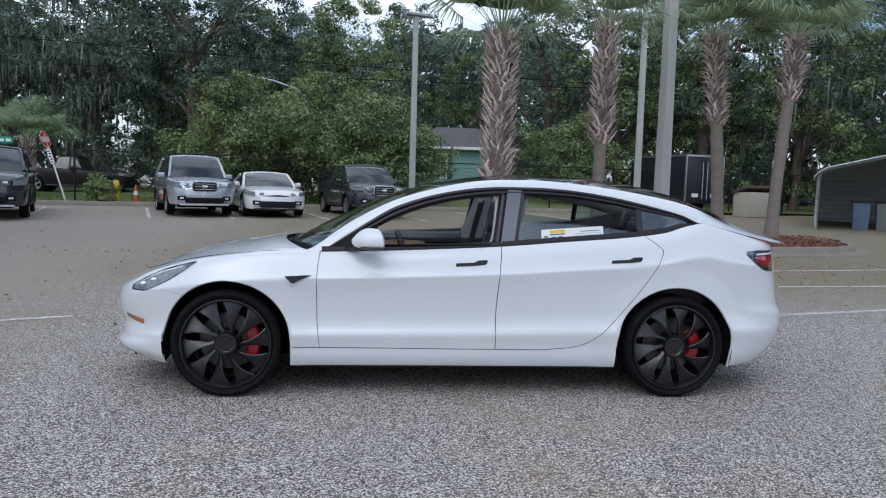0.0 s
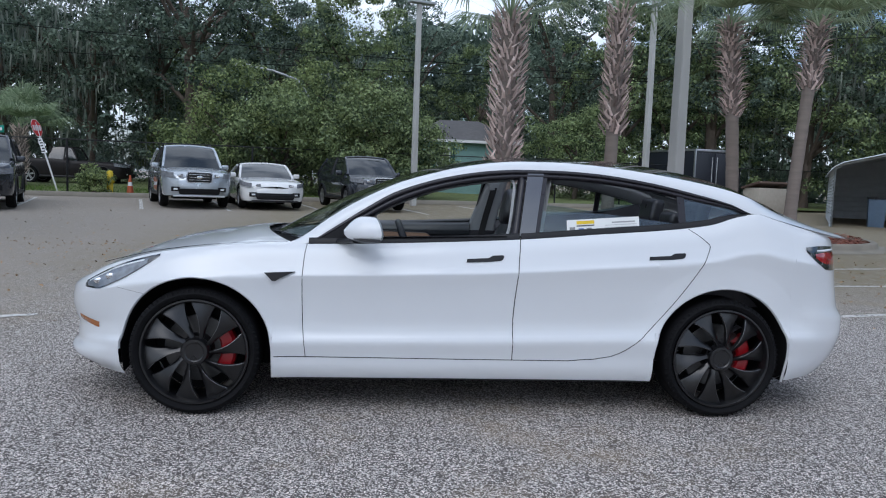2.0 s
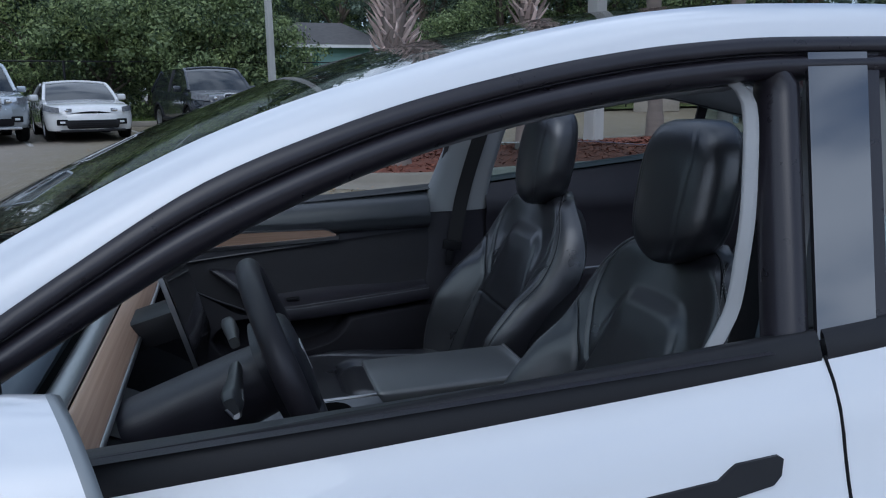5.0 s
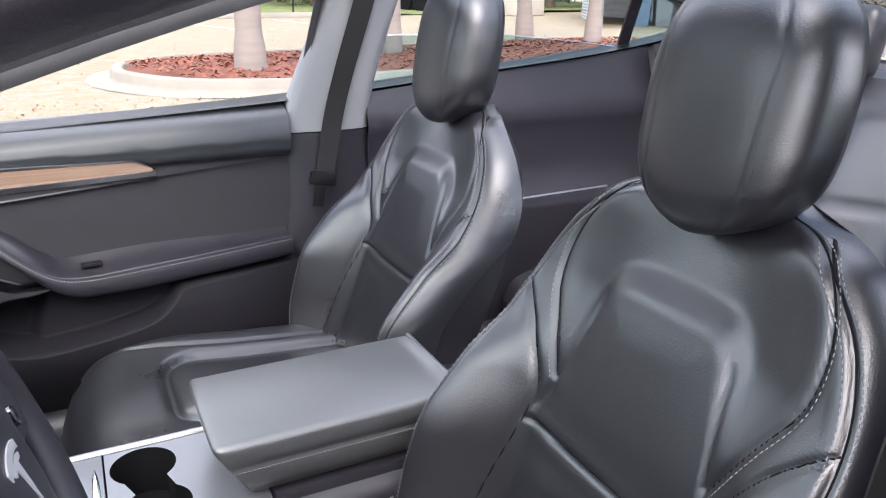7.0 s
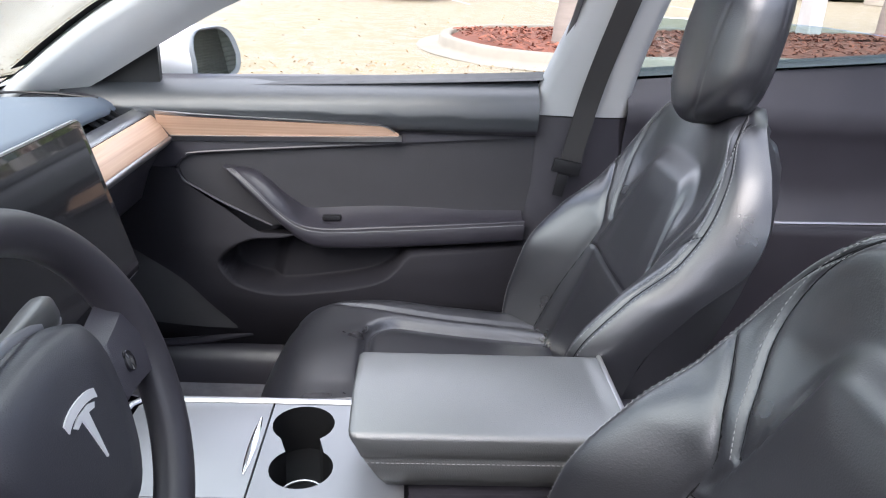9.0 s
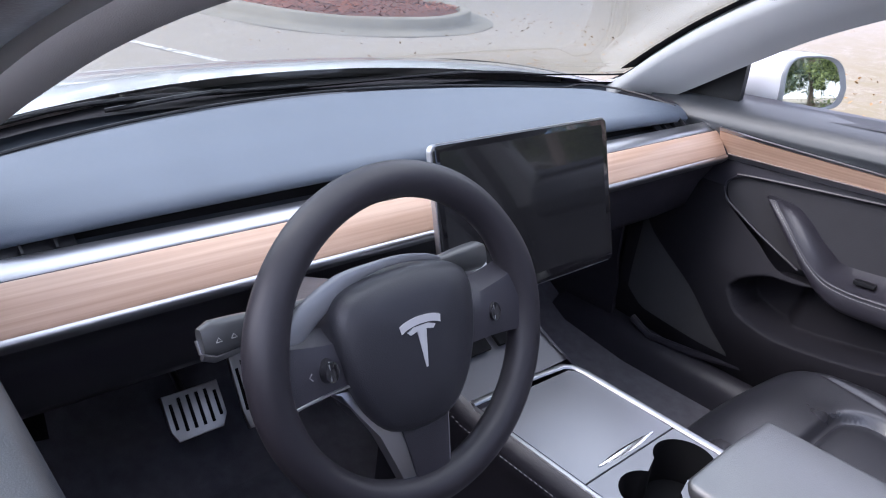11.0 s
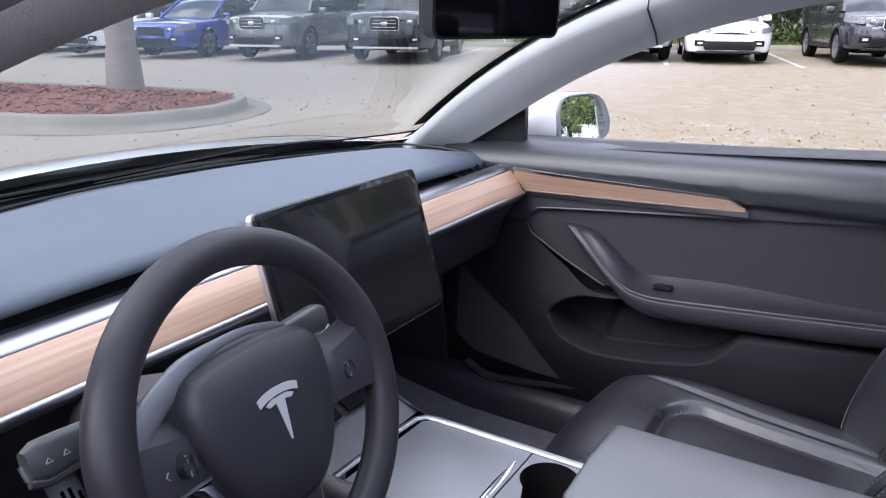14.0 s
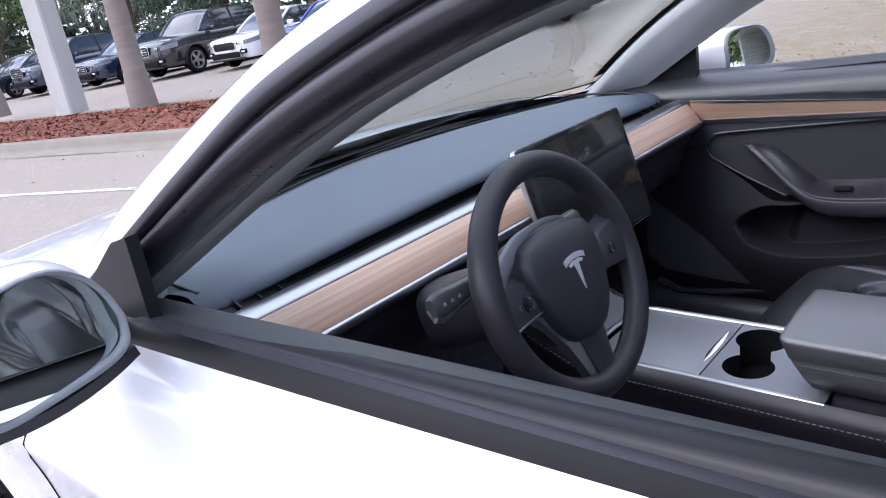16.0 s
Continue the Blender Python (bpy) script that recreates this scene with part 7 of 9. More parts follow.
        for t in steps(0, 1, 14):
            z = 1.235 - (0.445 if side > 0 else 0.56) * t
            x = 0.365 - (0.085 if side > 0 else 0.10) * t
            y = lin(z, [(0.79, 0.735), (0.911, 0.735), (1.235, 0.632)] if side > 0 else [(0.67, 0.640), (0.9, 0.632), (1.235, 0.632)])
            rows.append([Vector((x - 0.023, side * y, z)), Vector((x + 0.023, side * (y - 0.002), z))])
        shell(bm, rows, 0.002)
        strap = part("seat_belt", bm, M["belt"], car, "dark grey seat-belt webbing")
        bm = bmesh.new()
        box(bm, (0.366, side * 0.636, 1.245), (0.085, 0.016, 0.060), rot=(side * 18, 0, 0), bevel=0.008, seg=3)
        part("belt_guide", bm, M["trim_grey"], strap)
        bm = bmesh.new()
        box(bm, (0.275, side * 0.722, 0.806), (0.062, 0.014, 0.030), rot=(0, 10, 0), bevel=0.004)
        box(bm, (0.265, side * 0.722, 0.765), (0.024, 0.006, 0.05), rot=(0, 10, 0), bevel=0.002)
        part("belt_tongue", bm, M["black_satin"], strap)
        # rear door lining
        bm = bmesh.new()
        rows = []
        for x in steps(0.40, 1.28, 30):
            tp = lin(x, TOP) + 0.012
            rows.append([Vector((x, side * lin(z, [(0.34, 0.74), (0.60, 0.735), (0.68, 0.715), (0.70, 0.75), (0.88, 0.755), (0.90, 0.74), (1.0, 0.775), (1.08, 0.80)]), z)) for z in [0.34, 0.45, 0.60, 0.66, 0.685, 0.70, 0.78, 0.87, 0.89, 0.91, 0.95, tp]])
        grid(bm, rows, flip=side < 0)
        rd = part("rear_door_lining", bm, M["soft_black"], car, "black rear door lining")
        bm = bmesh.new()
        tube(bm, [(0.45, side * 0.708, 0.690), (0.75, side * 0.704, 0.700), (1.1, side * 0.708, 0.705)], 0.004, seg=6)
        part("handle_strip", bm, M["satin_metal"], rd)
        # quarter lining behind the rear doors
        bm = bmesh.new()
        rows = []
        for x in steps(1.26, 1.95, 16):
            zr, yr = lin(x, RAIL), rail_y(x)
            za = min(1.02 + 0.1 * (x - 1.26), zr - 0.03)
            zt_ = lin(x, FRAME) - 0.05 if x < 1.5 else zr
            rows.append([Vector((x, side * 0.70, 0.60)), Vector((x, side * 0.73, za)), Vector((x, side * min(0.75, yr + 0.08), max(za + 0.004, lin(x, TOP) + 0.02 if x < 1.55 else za + 0.02)))])
        grid(bm, rows)
        part("quarter_lining", bm, M["soft_black"], car)
        # roof edge behind
        bm = bmesh.new()
        grid(bm, canopy(1.0, 1.9, 20, v0=side * 1.0, v1=side * 0.90, nv=3, drop=0.02))
        part("rear_lining", bm, M["trim_grey"], car)
    # header over the windscreen with visors
    bm = bmesh.new()
    grid(bm, canopy(lambda v: -0.02 + 0.03 * v * v, 0.16, 8, drop=0.028))
    grid(bm, canopy(lambda v: -0.02 + 0.03 * v * v, lambda v: -0.015 + 0.03 * v * v, 1, drop=0.004))
    part("front_header_lining", bm, M["trim_grey"], car)
    for s in (-1, 1):
        bm = bmesh.new()
        rows = canopy(-0.05, 0.09, 6, v0=s * 0.12, v1=s * 0.92, nv=16, drop=0.040)
        shell(bm, rows, 0.016)
        part("sun_visor", bm, M["trim_grey"], car, "pale grey sun visor")
    # rear-view mirror
    mm = look((-0.275, -0.002, 1.232), (0.5, -0.40, 1.20))
    rv = new("rear_view_mirror")
    rv.parent = car
    rv.matrix_basis = mm
    bm = bmesh.new()
    prism(bm, rounded(0.178, 0.062, 0.012, 5), Matrix.Translation((0, 0, -0.004)), 0.030, bevel=0.012, seg=4)
    part("mirror_shell", bm, M["black_satin"], rv, "black rear-view mirror housing")
    bm = bmesh.new()
    prism(bm, rounded(0.170, 0.055, 0.010, 5), Matrix.Translation((0, 0, -0.0055)), 0.001)
    part("mirror_glass", bm, mat("dim_mirror", (0.035, 0.037, 0.045), rough=0.04, metal=1.0, var=0.02, rvar=0.01), rv)
    bm = bmesh.new()
    tube(bm, [(-0.285, 0.005, 1.240), (-0.30, 0.005, 1.265), (-0.29, 0.005, 1.300)], [0.012, 0.014, 0.03], seg=10)
    box(bm, (-0.235, 0.005, 1.308), (0.15, 0.085, 0.028), rot=(0, -22, 0), bevel=0.012)
    part("mirror_stem", bm, M["black_satin"], car)


make_seats(car)
make_dash(car)
make_steering(car)
make_screen(car)
make_console(car)
make_pedals(car)
for side in (-1, 1):
    make_door_card(car, side)
make_pillars(car)


# ---- the lot round the car ----
LOT = 12.0
LU = Vector((math.cos(radians(LOT)), math.sin(radians(LOT)), 0))
LV = Vector((-math.sin(radians(LOT)), math.cos(radians(LOT)), 0))
ROW = Vector((-0.3, 15.7, 0)) + LV * 1.9


def spot(s, d=0.0, z=0.0):
    """A place along the row of parked cars: s along it, d behind it."""
    p = ROW + LU * s + LV * d
    p.z = lot_height(p.y) + z
    return p


def gz(x, y, z=0.0):
    return Vector((x, y, lot_height(y) + z))


def stripe(a, b, w=0.10):
    a, b = Vector(a), Vector(b)
    d = (b - a).normalized()
    n = Vector((-d.y, d.x, 0)) * w / 2
    bm = bmesh.new()
    k = max(2, int((b - a).length / 0.5))
    rows = []
    for t in steps(0, 1, k):
        p = a + (b - a) * t
        z = lot_height(p.y) + 0.004
        rows.append([Vector((p.x + n.x, p.y + n.y, z)), Vector((p.x - n.x, p.y - n.y, z))])
    grid(bm, rows, flip=True)
    ob = part("parking_line", bm, M["line"], None)
    return tagged(ob, "worn white painted parking line on asphalt", "road marking", kind="structure")


for s in (-29.2, -26.3, -23.4, -20.4, -17.4, -14.4, -11.8, -9.2, -6.25, -4.05, -1.4, 1.5, 4.4, 7.4):
    stripe(spot(s + 0.11, -1.3), spot(s - 0.30, 3.4))
stripe((3.6, 2.15, 0), (9.5, 3.6, 0))
stripe((4.9, 5.9, 0), (11.0, 7.1, 0))
stripe((4.9, 4.35, 0), (10.2, 5.0, 0))
stripe((-9.3, 1.15, 0), (-5.7, 2.15, 0))
stripe((-4.3, 1.35, 0), (-3.35, 1.75, 0))
stripe((-16.0, -0.4, 0), (-9.2, 1.2, 0))


def island_outline(a, b, r, n=14):
    """A strip from a to b with round ends, as points and outward ways."""
    d = (b - a).normalized()
    q = Vector((-d.y, d.x, 0))
    out = []
    L = (b - a).length
    for t in steps(0, 1, int(L)):
        out.append((a + d * L * t - q * r, -q))
    for k in steps(-90, 90, n)[1:-1]:
        w = d * math.cos(radians(k)) + q * math.sin(radians(k))
        out.append((b + w * r, w))
    for t in steps(1, 0, int(L)):
        out.append((a + d * L * t + q * r, q))
    for k in steps(90, 270, n)[1:-1]:
        w = d * math.cos(radians(k)) + q * math.sin(radians(k))
        out.append((a + w * r, w))
    return out


def island(a, b, r):
    a, b = Vector((*a, 0)), Vector((*b, 0))
    ol = island_outline(a, b, r)
    th = thing("planting_island", "concrete-kerbed island filled with red wood mulch", "kerb", kind="structure")

    def at(p, off, z):
        q = p[0] + p[1] * off
        return Vector((q.x, q.y, lot_height(q.y) + z))
    n = len(ol)
    bm = bmesh.new()
    prof = ((0.30, 0.005), (0.29, 0.014), (0.02, 0.020), (0.0, 0.060), (-0.008, 0.140), (-0.03, 0.158), (-0.13, 0.160), (-0.15, 0.145), (-0.155, 0.05))
    rows = [[at(p, o, z + 0.004 * math.sin(i * 1.7)) for o, z in prof] for i, p in enumerate(ol)]
    grid(bm, rows, close_u=True)
    part("kerb", bm, M["concrete"], th, "weathered pale concrete kerb and gutter")
    rng = random.Random(int(a.x * 31) + 5)
    bm = bmesh.new()
    rings = [[at(p, -0.15 - (r - 0.16) * t, 0.10 + 0.09 * math.sin(t * 1.5) + 0.02 * rng.random()) for p in ol] for t in (0, 0.12, 0.3, 0.6, 0.98)]
    grid(bm, rings, close_v=True)
    bmesh.ops.recalc_face_normals(bm, faces=bm.faces[:])
    part("mulch_bed", bm, M["mulch"], th, "red wood mulch bed")
    # loose chips
    vs, fs = [], []
    d = (b - a).normalized()
    q = Vector((-d.y, d.x, 0))
    L = (b - a).length
    for _ in range(int(900 * min(L, 13))):
        s, w = rng.uniform(-r * 0.85, min(L, 13) + r * 0.85) , rng.uniform(-1, 1)
        s = L - s if L > 13 else s
        lim = r - 0.2
        over = -s if s < 0 else (s - L if s > L else 0)
        if abs(w) * lim > math.sqrt(max(0.0, lim * lim - over * over)):
            continue
        c = a + d * s + q * w * lim
        t = (1 - abs(w)) * 0.9
        c.z = lot_height(c.y) + 0.115 + 0.09 * math.sin(min(t, 1) * 1.5) + rng.random() * 0.02
        l, ww = rng.uniform(0.02, 0.055), rng.uniform(0.006, 0.016)
        rot = Euler((rng.uniform(-0.5, 0.5), rng.uniform(-0.5, 0.5), rng.uniform(0, 6.3))).to_matrix()
        k = len(vs)
        for x, y, z in ((-l, -ww, 0), (l, -ww, 0.002), (l, ww, 0), (-l, ww, 0.003)):
            vs.append(c + rot @ Vector((x, y, z)))
        fs.append((k, k + 1, k + 2, k + 3))
    o = quads("mulch_chips", vs, fs, M["mulch"], th, "loose red mulch chips")
    o["kind"] = "stuff"
    return th


island((-30.0, 0.6), (-8.05, 5.05), 1.45)
island((2.0, 9.25), (8.7, 10.75), 1.75)

# fallen leaves drifted on the asphalt
_rng = random.Random(4)
_v, _f = [], []
for _ in range(2600):
    c = Vector((_rng.gauss(1.5, 5.0), abs(_rng.gauss(0, 2.6)) * -1 + 7.6 + 0.22 * 0, 0)) if _rng.random() < 0.7 else Vector((_rng.uniform(-18, 12), _rng.uniform(2.5, 15), 0))
    if abs(c.x) < 2.6 and c.y < 1.2:
        continue
    c.z = lot_height(c.y) + 0.012
    l = _rng.uniform(0.012, 0.035)
    rot = Euler((_rng.uniform(-0.6, 0.6), _rng.uniform(-0.6, 0.6), _rng.uniform(0, 6.3))).to_matrix()
    k = len(_v)
    for x, y, z in ((-l, 0, 0), (0, -l * 0.45, 0.004), (l, 0, 0), (0, l * 0.45, 0.004)):
        _v.append(c + rot @ Vector((x, y, z)))
    _f.append((k, k + 1, k + 2, k + 3))
tagged(quads("fallen_leaves", _v, _f, mat("dry_leaf", (0.30, 0.18, 0.08), rough=0.8, var=0.3, random_isl=0.5)), "dry brown leaves scattered on the asphalt", "leaves", kind="stuff")


# ---- parked cars ----
def parked_car(spec, m):
    L, W, Hh, wb, rw = spec["size"]
    col = spec["paint"]
    th = thing("parked_car", spec["label"], "car", m, group="parked cars")
    hw = W / 2
    x0, x1 = -L / 2, L / 2
    af, ar = -wb / 2 + spec.get("shift", 0.0), wb / 2 + spec.get("shift", 0.0)
    hood, belt = spec["hood"], spec["belt"]
    cowl, rf, rr, tail = spec["roof"]
    sill = spec.get("sill", 0.24)
    arch = rw + 0.055

    def wid(x):
        e0, e1 = (x - x0) / 0.55, (x1 - x) / 0.45
        k = 1.0
        if e0 < 1:
            k *= math.sqrt(max(0.0, 1 - (1 - e0) ** 2.6)) * 0.42 + 0.58
        if e1 < 1:
            k *= math.sqrt(max(0.0, 1 - (1 - e1) ** 2.6)) * 0.30 + 0.70
        return hw * k

    def top(x):
        return lin(x, [(x0, hood - 0.22), (x0 + 0.12, hood - 0.12), (x0 + 0.45, hood - 0.04), (cowl, hood + 0.03), (cowl + 0.35, belt), (tail - 0.2, belt + 0.06), (x1 - 0.06, belt + 0.02), (x1, belt - 0.10)])

    def sect(f):
        return lin(f, [(0, 0.07), (0.12, 0.025), (0.3, 0.012), (0.55, 0.0), (0.78, 0.008), (0.93, 0.035), (1.0, 0.08)])

    def low(x):
        for ax in (af, ar):
            if abs(x - ax) < arch:
                return rw + math.sqrt(arch ** 2 - (x - ax) ** 2)
        if x < af:
            return sill + 0.02
        return sill
    xs = sorted(set(steps(x0, x1, 44) + [ax + arch * math.cos(a) for ax in (af, ar) for a in steps(0.001, math.pi - 0.001, 16)] + [ax + s * (arch + 0.001) for ax in (af, ar) for s in (-1, 1)]))
    bm = bmesh.new()
    for side in (-1, 1):
        rows = []
        for x in xs:
            a, b = low(x), top(x)
            rows.append([Vector((x, side * (wid(x) - sect((a + (b - a) * t - sill) / (b - sill))), a + (b - a) * t)) for t in steps(0, 1, 14)])
        grid(bm, rows, flip=side > 0)
    # deck over the whole car between the shoulders, and the nose and tail faces
    rows = []
    for x in xs:
        y, z = wid(x) - 0.08, top(x)
        rows.append([Vector((x, y * v, z + 0.045 * (1 - v * v) * (1 if x < cowl + 0.1 else 0.3))) for v in steps(-1, 1, 12)])
    grid(bm, rows, flip=True)
    for xe in (x0, x1):
        rows = []
        for t in steps(0, 1, 14):
            a, b = low(xe), top(xe)
            z = a + (b - a) * t
            y = wid(xe) - sect((z - sill) / (b - sill))
            rows.append([Vector((xe + (-1 if xe < 0 else 1) * (0.10 * (1 - v * v) + 0.03 * math.sin(math.pi * t)), y * v, z)) for v in steps(-1, 1, 16)])
        grid(bm, rows, flip=xe > 0)
        a = rows[-1]
    bmesh.ops.recalc_face_normals(bm, faces=bm.faces[:])
    part("body", bm, col, th)
    # cabin: roof panel, dark glass all round, painted pillars
    gh = [(cowl, 0.0), (rf, 1.0), (rr, 1.0), (tail, 0.0)]

    def roof_z(x):
        return lin(x, [(cowl - 0.02, top(cowl)), (cowl + (rf - cowl) * 0.5, top(cowl) + (Hh - top(cowl)) * 0.58), (rf, Hh - 0.03), ((rf + rr) / 2, Hh), (rr, Hh - 0.05), (rr + (tail - rr) * 0.6, top(tail) + (Hh - top(tail)) * 0.42), (tail, top(tail))])

    def half(z, x):
        f = (z - belt) / (Hh - belt)
        return (wid(0) - 0.075) - 0.20 * max(0.0, f) ** 1.15 - 0.05 * smooth01(1 - (x - cowl) / 0.7)
    bm = bmesh.new()
    gx = steps(cowl, tail, 40)
    for side in (-1, 1):
        rows = []
        for x in gx:
            b = roof_z(x) - 0.035
            a = min(top(x) - 0.01, b)
            rows.append([Vector((x, side * half(a + (b - a) * t, x), a + (b - a) * t)) for t in steps(0, 1, 6)])
        grid(bm, rows, flip=side > 0)
    rows = []
    for x in gx:
        b = roof_z(x) - 0.035
        y = half(b, x)
        rows.append([Vector((x, y * v, b + 0.045 * (1 - v * v))) for v in steps(-1, 1, 10)])
    grid(bm, rows, flip=True)
    bmesh.ops.recalc_face_normals(bm, faces=bm.faces[:])
    part("window_glass", bm, M["car_glass"], th, "dark reflective car windows")
    bm = bmesh.new()
    rows = []
    for x in steps(rf - 0.06, rr + 0.05, 16):
        b = roof_z(x) - 0.035
        y = half(b, x) + 0.006
        rows.append([Vector((x, y * v, b + 0.047 * (1 - v * v) + 0.006)) for v in steps(-1, 1, 10)])
    shell(bm, rows, 0.03)
    part("roof_panel", bm, col, th)
    bm = bmesh.new()
    tube(bm, [Vector((rf - 0.02, half(roof_z(rf) - 0.035, rf) * v, roof_z(rf - 0.02) - 0.030 + 0.045 * (1 - v * v))) for v in steps(-1, 1, 12)], 0.032, seg=8)
    part("roof_header", bm, col, th)
    for side in (-1, 1):
        pill = [[(cowl + 0.04, None), (rf, None)], [(rr + 0.02, None), (tail - 0.06, None)]]
        for (xa, _), (xb, _2) in pill:
            bm = bmesh.new()
            pts = []
            for t in steps(0, 1, 8):
                x = xa + (xb - xa) * t
                z = roof_z(x) - 0.03
                pts.append(Vector((x, side * (half(z, x) + 0.004), z)))
            tube(bm, pts, 0.038, seg=8)
            part("pillar", bm, col, th)
        xm = (rf + rr) / 2 - 0.15
        bm = bmesh.new()
        tube(bm, [Vector((xm, side * (half(z, xm) + 0.004), z)) for z in steps(belt, Hh - 0.06, 5)], 0.035, seg=6)
        part("door_pillar", bm, M["black_satin"], th)
        for xd in (cowl + 0.28, xm, rr - 0.05):
            bm = bmesh.new()
            tube(bm, [Vector((xd, side * (wid(xd) - sect((z - sill) / (top(xd) - sill)) + 0.0005), z)) for z in steps(0.36, top(xd) - 0.02, 10)], 0.004, seg=5)
            part("shut_line", bm, M["black_matte"], th)
        # mirror, lamps
        bm = bmesh.new()
        box(bm, (cowl + 0.42, side * (hw + 0.045), belt + 0.06), (0.12, 0.20, 0.14), bevel=0.045, seg=3)
        part("door_mirror", bm, spec.get("mirror", col), th)
        hl = spec["lamp"]
        bm = bmesh.new()
        rows = []
        for t in steps(0, 1, 8):
            x = x0 + 0.02 + hl[0] * t
            a, b = hl[1] + hl[3] * t, hl[1] + hl[2] + hl[3] * t * 1.3
            y = wid(x) - 0.012
            rows.append([Vector((x - 0.012 - 0.02 * (1 - t), side * (y + 0.010), z)) for z in steps(a, b, 4)])
        shell(bm, rows, 0.02)
        lm = part("head_lamp", bm, M["lamp_cluster"], th, "clear head lamp")
        bm = bmesh.new()
        yy = wid(x0 + 0.02) - 0.10
        rows = []
        for t in steps(0, 1, 6):
            y = yy + 0.10 * t - 0.14
            rows.append([Vector((x0 - 0.075 + 0.02 + 0.05 * t, side * y, hl[1] + 0.012)), Vector((x0 - 0.075 + 0.02 + 0.05 * t, side * y, hl[1] + hl[2] * 0.8))])
        shell(bm, rows, 0.02)
        part("lamp_face", bm, M["lamp_cluster"], lm)
        bm = bmesh.new()
        for dy in (0.035, 0.085):
            lathe(bm, [(0.0, 0.004), (hl[2] * 0.26, 0.0), (hl[2] * 0.30, -0.012), (0.0, -0.012)], Matrix.Translation((x0 - 0.042, side * (yy + dy - 0.12), hl[1] + hl[2] * 0.45)) @ pose(0, 0, 0, 0, -90, 0), seg=14, close=False)
        part("reflector", bm, M["chrome"], lm)
        bm = bmesh.new()
        box(bm, (x0 - 0.035, side * (hw * 0.66), sill + 0.20), (0.05, 0.22, 0.12), rot=(0, 0, -side * 14), bevel=0.02)
        fr = part("fog_recess", bm, M["black_matte"], th)
        bm = bmesh.new()
        box(bm, (x0 - 0.062, side * (hw * 0.66), sill + 0.20), (0.012, 0.10, 0.045), rot=(0, 0, -side * 14), bevel=0.005)
        part("fog_lamp", bm, M["white_lens"], fr)
    # grille, intake, plate
    g = spec["grille"]
    bm = bmesh.new()
    prism(bm, rounded(g[0], g[1], min(g[1] * 0.4, 0.06)), Matrix.Translation((x0 - 0.118, 0, g[2])) @ pose(0, 0, 0, 90, 0, -90), 0.02, bevel=0.006)
    gr = part("grille", bm, M["black_satin"], th)
    for k in range(3):
        bm = bmesh.new()
        box(bm, (x0 - 0.142, 0, g[2] + (k - 1) * g[1] * 0.3), (0.008, g[0] * 0.86, 0.012), bevel=0.003)
        part("grille_bar", bm, M["chrome"] if spec.get("chrome") else M["black_matte"], gr)
    if spec.get("chrome"):
        bm = bmesh.new()
        ol = rounded(g[0] + 0.03, g[1] + 0.03, min(g[1] * 0.4, 0.06))
        tube(bm, [(x0 - 0.138, p, g[2] + q) for p, q in ol], 0.012, seg=6, closed=True, up=(1, 0, 0))
        part("grille_frame", bm, M["chrome"], gr)
        bm = bmesh.new()
        box(bm, (x0 - 0.150, 0, g[2]), (0.01, 0.13, 0.08), bevel=0.004)
        part("badge", bm, M["chrome"], gr)
    bm = bmesh.new()
    prism(bm, rounded(hw * 1.15, 0.15, 0.05), Matrix.Translation((x0 - 0.112, 0, sill + 0.14)) @ pose(0, 0, 0, 90, 0, -90), 0.02, bevel=0.006)
    part("lower_intake", bm, M["black_matte"], th)
    bm = bmesh.new()
    box(bm, (x0 - 0.06, 0, sill + 0.02), (0.12, hw * 1.45, 0.05), bevel=0.02)
    part("lower_lip", bm, M["silver_trim"] if spec.get("skid") else M["black_satin"], th)
    if spec.get("rails"):
        for side in (-1, 1):
            bm = bmesh.new()
            tube(bm, [(rf + 0.1, side * (half(Hh - 0.05, 0) - 0.03), Hh - 0.03), (rf + 0.2, side * (half(Hh - 0.05, 0) - 0.03), Hh + 0.035), (rr - 0.1, side * (half(Hh - 0.05, 0) - 0.03), Hh + 0.03), (rr, side * (half(Hh - 0.05, 0) - 0.03), Hh - 0.03)], 0.018, seg=6)
            part("roof_rail", bm, M["black_satin"], th)
    if spec.get("cladding"):
        for side in (-1, 1):
            for ax in (af, ar):
                bm = bmesh.new()
                tube(bm, [Vector((ax + (arch + 0.01) * math.cos(a), side * (wid(ax) - 0.006), max(sill, rw + (arch + 0.01) * math.sin(a)))) for a in steps(-0.3, math.pi + 0.3, 20)], 0.026, seg=6)
                part("arch_cladding", bm, M["black_satin"], th)
            bm = bmesh.new()
            tube(bm, [(af + arch, side * (hw - 0.03), sill + 0.04), (ar - arch, side * (hw - 0.03), sill + 0.04)], 0.05, seg=8)
            part("sill_cladding", bm, M["black_satin"], th)
    # wheels
    src = None
